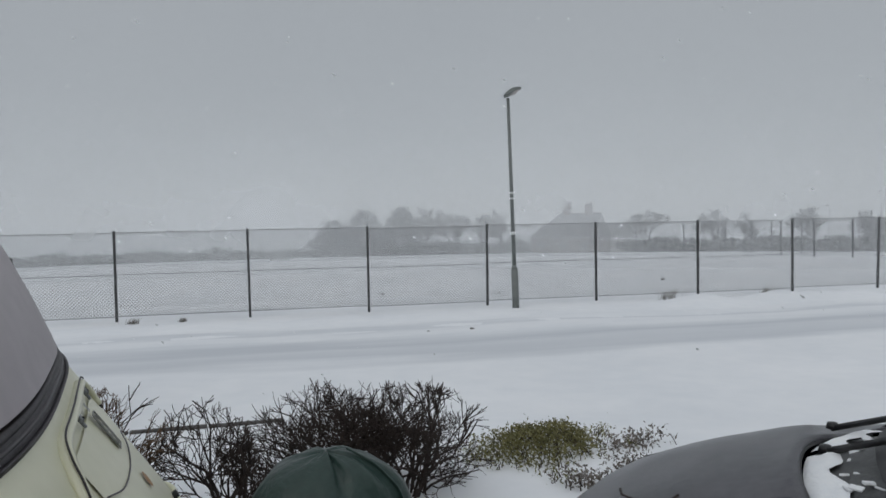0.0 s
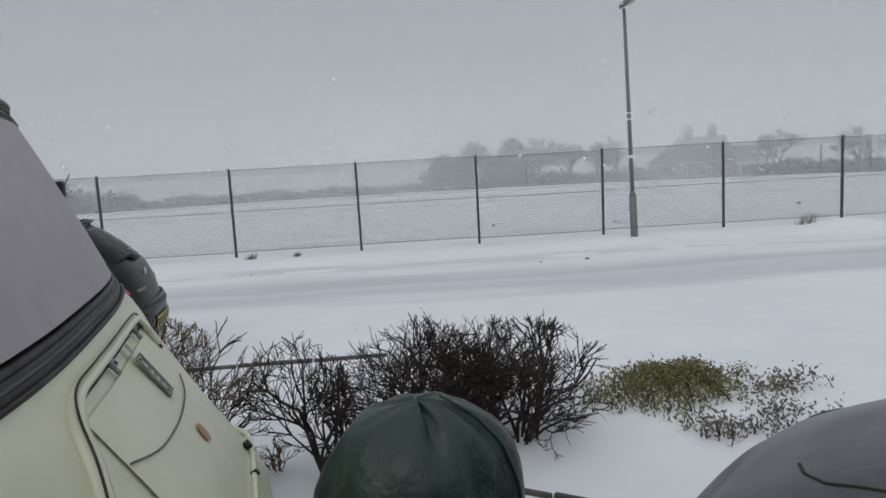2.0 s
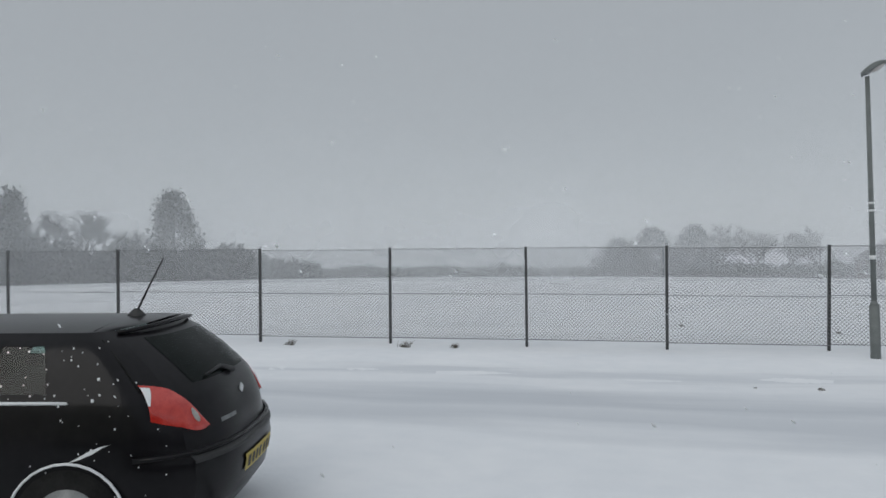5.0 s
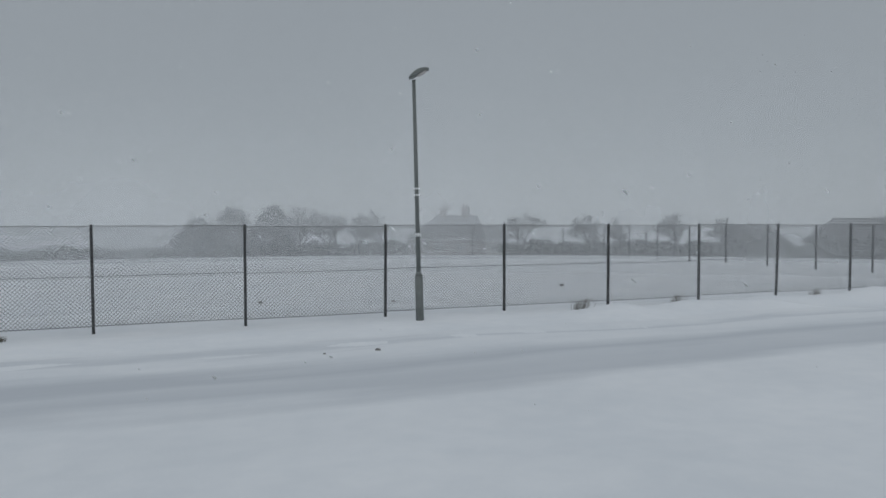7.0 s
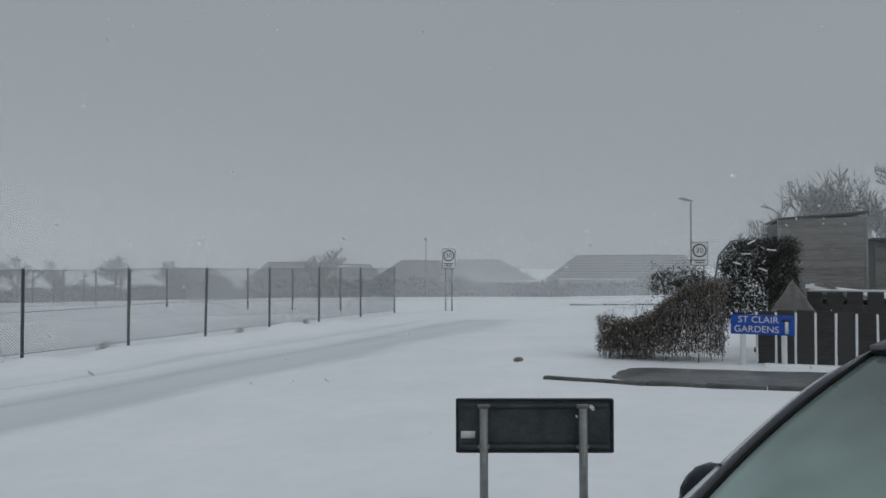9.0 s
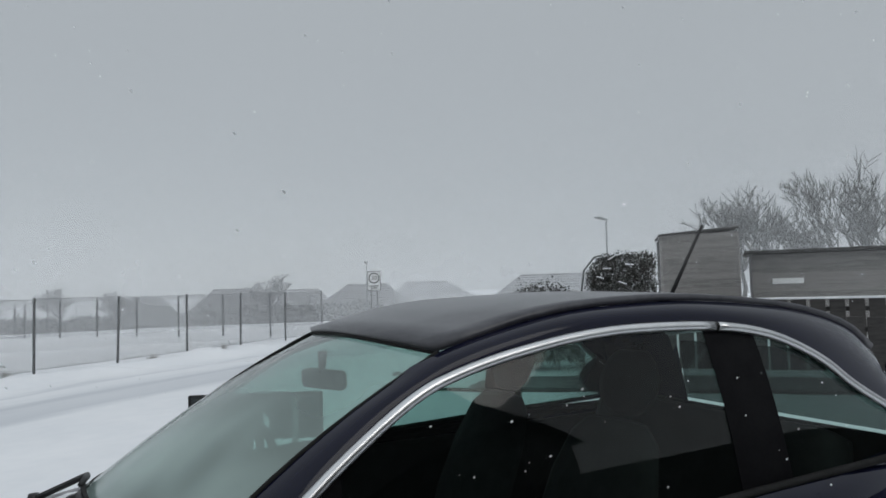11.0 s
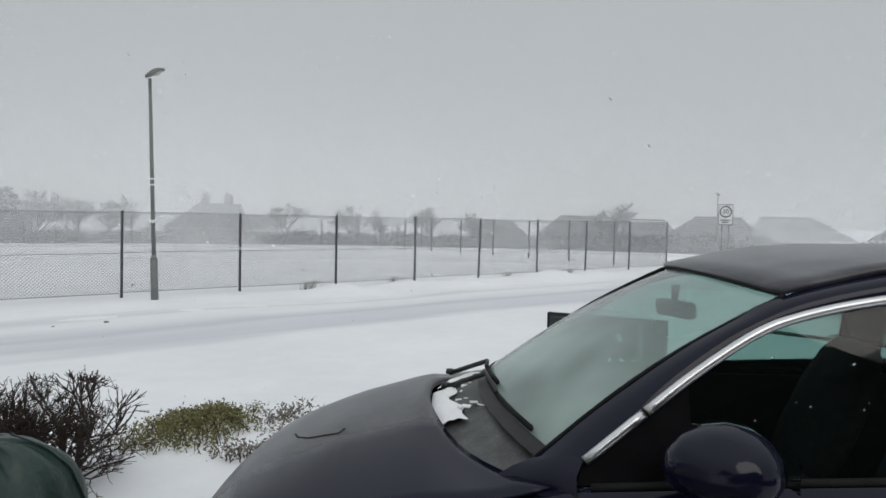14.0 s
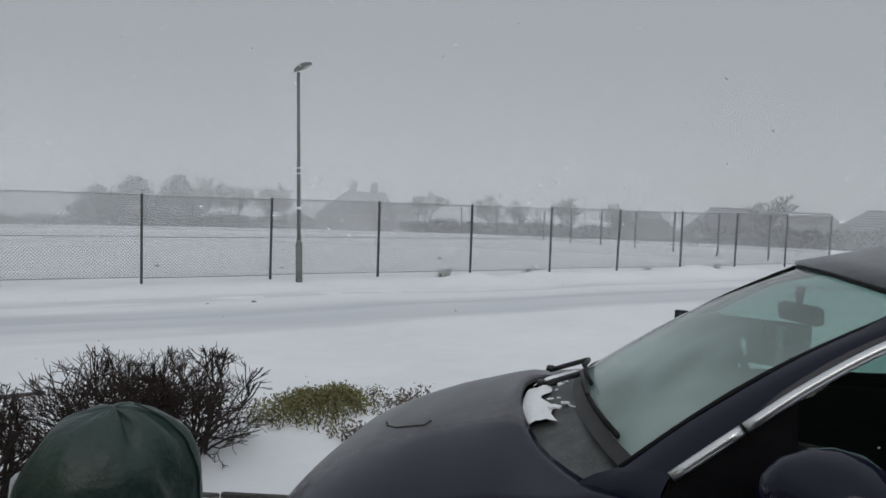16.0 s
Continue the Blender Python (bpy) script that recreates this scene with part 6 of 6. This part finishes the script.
# ---- far trees and hedges ----
def bare_tree(name, m, label, tall, spread, seed, levels=5, trunk=0.16, rmin=0.012, material=FAR_WOOD, low=0.28):
    rng = random.Random(seed)
    vs, fs, tv, tf = [], [], [], []

    def grow(p, d, r, length, depth):
        pts, q = [p], p
        for i in range(3):
            d = (d + Vector((rng.gauss(0, 0.17), rng.gauss(0, 0.17), rng.gauss(0.05, 0.10)))).normalized()
            q = q + d * (length / 3)
            pts.append(q)
        sv, sf = sweep(pts, [max(rmin, r * k) for k in (1, 0.88, 0.76, 0.64)], 4 if depth < 4 else 7)
        keep = (tv, tf) if depth == levels else (vs, fs)
        b = len(keep[0])
        keep[0].extend(sv)
        keep[1].extend(tuple(i + b for i in face) for face in sf)
        if depth == 0:
            return
        for c in range(rng.randint(3, 4)):
            an = rng.uniform(0, 2 * math.pi)
            nd = (d * 0.75 + Vector((math.cos(an) * spread, math.sin(an) * spread, rng.uniform(0.0, 0.5)))).normalized()
            grow(pts[rng.choice((1, 2, 3, 3)) if depth < levels else rng.choice((2, 3))], nd, max(rmin, r * 0.56), length * rng.uniform(0.62, 0.86), depth - 1)
    grow(Vector((0, 0, -0.3)), Vector((0, 0, 1)), trunk, tall * low + 0.3, levels)
    top = thing(name, m, label, "tree")
    raw("trunk", tv, tf, material, top)
    raw("crown", vs, fs, material, top)["kind"] = "stuff"
    return top


def dense_tree(name, m, label, tall, wide, seed, material=FAR_LEAF, n=420, shape=1.0):
    """A trunk with limbs and a crown of many small leaf clumps with gaps."""
    rng = random.Random(seed)
    top = thing(name, m, label, "tree")
    part("trunk", rod((0, 0, -0.3), (0, 0, tall * 0.75), 0.16, 0.05, 8), FAR_WOOD, top)
    vs, fs = [], []
    for i in range(n):
        a, t = rng.uniform(0, 2 * math.pi), rng.uniform(0.08, 1.0)
        env = math.sin(math.pi * min(1, 0.12 + 0.86 * t ** shape)) ** 0.7 * (0.75 + 0.5 * noise.noise((math.cos(a) * 1.3 + seed, math.sin(a) * 1.3, t * 3)))
        r = wide * 0.5 * env * rng.uniform(0.25, 1) ** 0.5
        c = Vector((r * math.cos(a), r * math.sin(a), tall * t + rng.gauss(0, 0.12)))
        for q in range(9):
            o = c + Vector((rng.gauss(0, 0.22), rng.gauss(0, 0.22), rng.gauss(0, 0.25)))
            d = Vector((rng.gauss(0, 1), rng.gauss(0, 1), rng.gauss(0.4, 1))).normalized()
            u = d.cross(Vector((rng.gauss(0, 1), rng.gauss(0, 1), 1))).normalized()
            s = rng.uniform(0.10, 0.26)
            b = len(vs)
            vs.extend([o, o + d * s + u * s * 0.35, o + d * s * 1.8, o + d * s - u * s * 0.35])
            fs.append((b, b + 1, b + 2, b + 3))
    raw("crown", vs, fs, material, top, smooth=False)["kind"] = "stuff"
    return top


for k, (b, d, t, w) in enumerate(((5.9, 104, 6.4, 9.5), (9.0, 105, 6.8, 10.0), (3.4, 108, 5.2, 8.5))):
    dense_tree("far_tree", far_place(b, d), "dense far tree dim in the snow", t, w, 100 + k, n=950, shape=0.7)
for k, (b, d, t) in enumerate(((11.1, 104, 7.6), (15.1, 104, 7.2), (17.3, 106, 6.2), (13.2, 106, 6.4), (28.2, 86, 5.2), (33.6, 86, 5.0), (40.2, 84, 5.4), (43.5, 90, 4.6), (54.5, 78, 4.8), (35.8, 88, 4.0))):
    bare_tree("far_bare_tree", far_place(b, d), "bare far tree standing out of the haze", t * 1.1, 0.85, 120 + k, 5, 0.18, 0.034)
for k, (b, d, t, w) in enumerate(((-30.2, 61, 6.6, 5.2), (-40.4, 60, 6.4, 3.6), (-44.0, 60, 6.2, 4.6))):
    dense_tree("far_tree", far_place(b, d), "tall bushy tree beyond the field", t, w, 140 + k, n=520, shape=0.85)


def far_hedge(b0, b1, d0, d1, tall, seed, label, n, material=FAR_LEAF):
    rng = random.Random(seed)
    vs, fs = [], []
    for i in range(n):
        t = rng.random()
        x, y = polar(b0 + (b1 - b0) * t, d0 + (d1 - d0) * t + rng.gauss(0, 0.7))
        h = tall * (0.75 + 0.5 * noise.noise((t * 14 + seed, 0, 0)))
        o = Vector((x, y, level(x, y) + rng.uniform(-0.1, h)))
        for q in range(5):
            d = Vector((rng.gauss(0, 1), rng.gauss(0, 1), rng.gauss(0.3, 1))).normalized()
            u = d.cross(Vector((rng.gauss(0, 1), rng.gauss(0, 1), 1))).normalized()
            s = rng.uniform(0.15, 0.38)
            p = o + Vector((rng.gauss(0, 0.3), rng.gauss(0, 0.3), rng.gauss(0, 0.2)))
            b = len(vs)
            vs.extend([p, p + d * s + u * s * 0.4, p + d * s * 1.8, p + d * s - u * s * 0.4])
            fs.append((b, b + 1, b + 2, b + 3))
    tagged(raw("far_hedge", vs, fs, material, smooth=False), label, "hedge", kind="stuff")


for k, (b, d, t) in enumerate(((-36.4, 61, 6.2), (-38.2, 61, 5.8), (-34.0, 62, 4.2))):
    bare_tree("far_bare_tree", far_place(b, d), "bare rounded tree over the far hedge", t, 0.75, 160 + k, 5, 0.16, 0.026)
far_hedge(-52, -25, 60, 62, 3.0, 7, "dark far hedge along the edge of the field", 7000)
far_hedge(-26, -20, 66, 84, 2.0, 17, "low end of the far hedge fading in snow", 900)
far_hedge(-24, 6, 110, 112, 1.7, 8, "faint far hedge across the field", 2600)
far_hedge(3, 20, 112, 114, 2.2, 9, "faint far hedge under the trees", 3600)
far_hedge(27, 49, 96, 84, 1.7, 10, "far garden hedges before the bungalows", 5200)
far_hedge(49, 66, 76, 72, 1.7, 11, "far garden hedge below the bungalow roofs", 5200)
far_hedge(66, 86, 74, 70, 1.3, 12, "low garden wall and hedge before the long bungalow", 2000)


# ---- across the side street: hedge, board fence, shed, trees ----
rng = random.Random(77)
spots = []
for i in range(7500):
    t = rng.random()
    y = 3.95 - 2.25 * t
    top = 0.72 + 0.75 * smooth01((t - 0.25) / 0.6) + 0.10 * noise.noise((y * 3, 0, 0))
    spots.append((15.0 + rng.uniform(-0.35, 0.55) - 0.25 * t, y, -0.08 + top * rng.uniform(0.05, 1) ** 0.7))
leafy("hedge", pose(0, 0, 0), "brown-green clipped hedge dusted with snow at the corner", "hedge", spots, LEAF_DARK, 0.034, 78)
spots = [(15.1 + rng.gauss(0, 0.25), 3.0 - rng.random() * 0.9, 1.35 + rng.gauss(0, 0.14)) for i in range(300)]
sp = [(14.9 + rng.uniform(-0.3, 0.4), 3.95 - 2.2 * rng.random(), 0.15 + 0.85 * rng.random()) for i in range(420)]
leafy("hedge_snow", pose(0, 0, 0), "snow lodged among the hedge twigs", "snow", sp, SNOW_CAP, 0.04, 81)
leafy("bush_top", pose(0, 0, 0), "dark bush showing above the hedge", "shrub", spots, IVY, 0.05, 79)
spots = []
for i in range(2600):
    y = 1.85 - 1.35 * rng.random()
    z = 2.15 - 0.5 * max(0, (y - 1.5) / 0.4) ** 2
    spots.append((16.4 + rng.uniform(-0.25, 0.3), y, rng.uniform(0.2, 1) ** 0.8 * z))
leafy("ivy_screen", pose(0, 0, 0), "tall dark ivy-covered trellis flecked with snow", "hedge", spots, IVY, 0.05, 80)
arch = thing("trellis_arch", pose(0, 0, 0), "thin metal hoop at the side of the ivy screen", "arch")
raw("hoop", *sweep([(16.05, 1.95, -0.1), (16.05, 1.95, 1.4), (16.05, 1.88, 1.85), (16.05, 1.66, 2.12), (16.05, 1.4, 2.18)], 0.022, 6), STEEL, arch)
for k, (y, z) in enumerate(((1.4, 1.88), (1.1, 1.58), (1.3, 2.1), (1.55, 1.70), (0.95, 1.95))):
    part("snow_patch", block((0.06, 0.16, 0.022), (16.05, y, z), 0.008, Matrix.Rotation(0.5 * math.sin(k * 2.3), 4, "X")), SNOW_CAP, arch)
tent = thing("leaning_sheet", pose(15.4, 0.62, 0.0, 0, 0, 0), "grey triangular sheet leaning behind the fence", "sheet")
rows = [[(0, -0.40 + 0.80 * j / 8 * (1 - i / 8) + 0.40 * i / 8, 0.78 + 0.62 * i / 8) for j in range(9)] for i in range(9)]
part("sheet", solid(*loft([[(x + 0.02 * math.sin(y * 40), y, z) for x, y, z in r] for r in rows]), 0.02), TIMBER, tent)
part("prop", rod((0.1, 0, -0.1), (0.05, 0, 1.3), 0.03), DARK_TIMBER, tent)

board_fence = thing("board_fence", pose(0, 0, 0), "dark upright board fence with snow showing through its gaps", "fence")
bd = None
for i in range(34):
    y = 1.05 - 0.30 * i
    x = 14.75 + 0.012 * i
    if bd is None:
        bd = part("board", block((0.022, 0.262, 0.92), (0, 0, 0), 0.005), DARK_TIMBER, board_fence, smooth=False)
        ob = bd
    else:
        ob = bd.copy()
        scene.collection.objects.link(ob)
        ob.parent = board_fence
    ob.matrix_basis = Matrix.Translation((x, y, 0.43 + random.uniform(-0.015, 0.015))) @ Matrix.Rotation(random.uniform(-0.012, 0.012), 4, "X")
st = None
for i in range(12):
    ob = part("snow_strip", block((0.03, 0.038, 0.86), (0, 0, 0), 0.008), SNOW_CAP, board_fence, "snow packed in the joint") if st is None else st.copy()
    if st is None:
        st = ob
    else:
        scene.collection.objects.link(ob)
        ob.parent = board_fence
    ob.matrix_basis = Matrix.Translation((14.742 + 0.012 * i, 1.20 - 0.30 * i, 0.43)) @ Matrix.Rotation(random.uniform(-0.02, 0.02), 4, "X")
for z in (0.2, 0.68):
    part("rail", block((0.05, 10.3, 0.08), (14.83 + 0.18, -3.9, z), 0.008, Matrix.Rotation(0.04, 4, "Z")), DARK_TIMBER, board_fence)
part("snow_drift", block((0.25, 10.0, 0.10), (14.55, -3.9, -0.02), 0.05, Matrix.Rotation(0.04, 4, "Z")), SNOW_CAP, board_fence)
back_fence = thing("panel_fence", pose(0, 0, 0), "taller dark fence panel behind the board fence", "fence")
for i in range(26):
    y = 0.2 - 0.34 * i
    part("panel", block((0.03, 0.27, 1.20), (16.9 + 0.01 * i, y, 0.55), 0.006), DARK_TIMBER, back_fence, smooth=False)
for z in (0.3, 0.95):
    part("rail", block((0.05, 8.8, 0.09), (17.07, -4.1, z), 0.008), DARK_TIMBER, back_fence)
part("snow_cap", block((0.10, 8.6, 0.045), (17.0, -4.0, 1.17), 0.015), SNOW_CAP, back_fence)

shed = thing("shed", Matrix.Translation((21.84, -0.22, 0)) @ Matrix.Rotation(math.atan2(-2.0, 0.27), 4, "Z"), "tall weathered shed clad in grey horizontal boards", "shed")
for i in range(23):
    z = 0.06 + 0.125 * i
    part("board", block((2.03, 0.035, 0.132), (0, 0, z), 0.004, Matrix.Rotation(0.14, 4, "X")), TIMBER, shed, smooth=False)
part("body", block((1.98, 2.3, 2.78), (0, 1.18, 1.39)), DARK_TIMBER, shed, smooth=False)
part("roof", block((2.08, 2.5, 0.06), (0, 1.16, 2.93), 0.01, Matrix.Rotation(-0.07, 4, "Y")), DARK_TIMBER, shed)
for x in (-1.0, 1.0):
    part("corner_post", block((0.07, 0.07, 2.85), (x, 0.0, 1.42), 0.01), TIMBER, shed)
out = thing("outbuilding", pose(23.5, -5.6, 0, 0, 0, -90), "low grey boarded outbuilding beside the shed", "shed")
part("body", block((8.0, 3.0, 2.28), (0, 1.5, 1.14)), DARK_TIMBER, out, smooth=False)
for i in range(17):
    part("board", block((8.05, 0.03, 0.138), (0, -0.02, 0.08 + 0.132 * i), 0.004, Matrix.Rotation(0.12, 4, "X")), TIMBER, out, smooth=False)
part("roof", block((8.4, 3.5, 0.08), (0, 1.4, 2.34), 0.01), DARK_TIMBER, out)
part("window", block((0.8, 0.05, 0.16), (-3.1, -0.06, 1.5), 0.01), WHITE_PAINT, out, "pale narrow window")
plank = thing("leaning_planks", pose(21.0, -0.6, 0, 0, 0, 0), "pale planks heaped with snow against the shed", "planks")
for k in range(5):
    part("plank", rod((0, 0.8 - 0.1 * k, 1.15 + 0.02 * k), (0.1, -1.3 + 0.2 * k, 0.92 - 0.06 * k), 0.05, seg=6), SNOW_CAP if k < 2 else TIMBER, plank)
part("trestle", block((0.4, 1.8, 0.95), (0.25, -0.3, 0.47), 0.03), DARK_TIMBER, plank)

for k, (b, d, t) in enumerate(((89.5, 44, 5.4), (91.6, 40, 6.6), (94.0, 42, 6.9), (97.0, 41, 6.6), (100.0, 43, 6.8), (103.5, 42, 6.4), (87.9, 50, 4.6))):
    bare_tree("bare_tree", far_place(b, d), "bare branching tree behind the shed", t * 1.22, 0.66, 200 + k, 5, 0.15, 0.016, low=0.26)


# ---- the house at the camera's back and its porch ----
home = thing("house", pose(0, 0, 0), "brown harled house with a steep hipped slate roof behind the drive", "house")
part("wall", block((13.2, 4.6, 3.5), (-4.98, -9.6, 1.65)), BROWN_WALL, home, smooth=False)
v = [(-11.9, -12.2, 3.38), (1.88, -12.2, 3.38), (1.88, -7.0, 3.38), (-11.9, -7.0, 3.38), (-10.4, -9.6, 6.9), (-0.5, -9.6, 6.9)]
raw("roof", v, [(0, 1, 5, 4), (2, 3, 4, 5), (1, 2, 5), (3, 0, 4), (3, 2, 1, 0)], SLATE, home, smooth=False)
for x in (-8.6, -3.6):
    win = part("window", block((1.6, 0.1, 1.2), (x, -7.28, 1.5), 0.02), DARK_TIMBER, home)
    part("pane", block((1.4, 0.06, 1.0), (x, -7.24, 1.5)), FAR_PANE, win, smooth=False)
part("front_door", block((0.95, 0.1, 2.05), (-1.2, -7.28, 1.0), 0.02), DARK_TIMBER, home)
part("garden_wall", block((6.2, 0.25, 1.9), (4.75, -7.6, 0.85), 0.02), BROWN_WALL, home, smooth=False)


# ---- haze sheets and snow in the air ----
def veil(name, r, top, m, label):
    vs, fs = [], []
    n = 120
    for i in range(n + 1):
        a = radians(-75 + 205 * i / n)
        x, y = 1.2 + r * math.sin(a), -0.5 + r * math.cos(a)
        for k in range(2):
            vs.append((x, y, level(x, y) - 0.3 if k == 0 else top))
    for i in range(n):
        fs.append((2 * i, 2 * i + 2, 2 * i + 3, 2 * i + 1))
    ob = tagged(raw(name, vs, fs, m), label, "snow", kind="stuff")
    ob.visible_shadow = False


# see-through white sheets, one behind another, add the haze over distance
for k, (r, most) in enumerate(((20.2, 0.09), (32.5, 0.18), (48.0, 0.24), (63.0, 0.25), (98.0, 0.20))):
    veil("haze_sheet", r, 14.0, veil_mat("blowing_snow_%d" % k, most, 2.0, 13.0, 0.10), "translucent sheet added as the haze of wind-blown snow over the field")

# sloping porch canopy of the house, its cut edge near the drive
pa, pb = Vector((0.976, -0.677, 1.800)), Vector((0.868, -0.619, 1.676))
ed, run = pa - pb, Vector((-0.36, -0.70, 0.095))
q = [pa + ed * 0.45, pb - ed * 1.3, pb - ed * 1.3 + run, pa + ed * 0.45 + run]
canopy = thing("porch_canopy", pose(0, 0, 0), "plain beige porch canopy board on two posts", "canopy")
rows = [[q[0].lerp(q[1], j / 6).lerp(q[3].lerp(q[2], j / 6), i / 8) for j in range(7)] for i in range(9)]
part("board", solid(*loft(rows), 0.018), CANOPY, canopy, smooth=False)
part("post", rod(q[3] + Vector((0, 0, -0.01)), Vector((q[3].x, q[3].y, -0.1)), 0.04), CANOPY, canopy)
part("post", rod(q[2] + Vector((0, 0, -0.01)), Vector((q[2].x, q[2].y, -0.1)), 0.04), CANOPY, canopy)

# flakes on the wind
rng = random.Random(99)
vs, fs = [], []
for i in range(1100):
    a, r = radians(rng.uniform(-60, 125)), 1.6 + 17 * rng.random() ** 0.8
    o = Vector((1.2 + r * math.sin(a), 0.4 + r * math.cos(a), rng.uniform(0.1, 1.6 + 0.42 * r)))
    s = rng.uniform(0.0025, 0.0055) * (1 + r * 0.05)
    d = Vector((0.75, -0.2, -0.6)).normalized() * s * rng.uniform(1.2, 3.2)
    u, w = Vector((0.6, 0, 0.75)) * s, Vector((0, 1, 0)) * s
    b = len(vs)
    vs.extend([o + d, o - d, o + u, o - u, o + w, o - w])
    fs.extend([(b + p, b + 2 + k, b + 4 + m) for p in (0, 1) for k in (0, 1) for m in (0, 1)])
tagged(raw("falling_snow", vs, fs, FLAKE, smooth=False), "scattered snowflakes blown across the drive and road", "snow", kind="stuff")
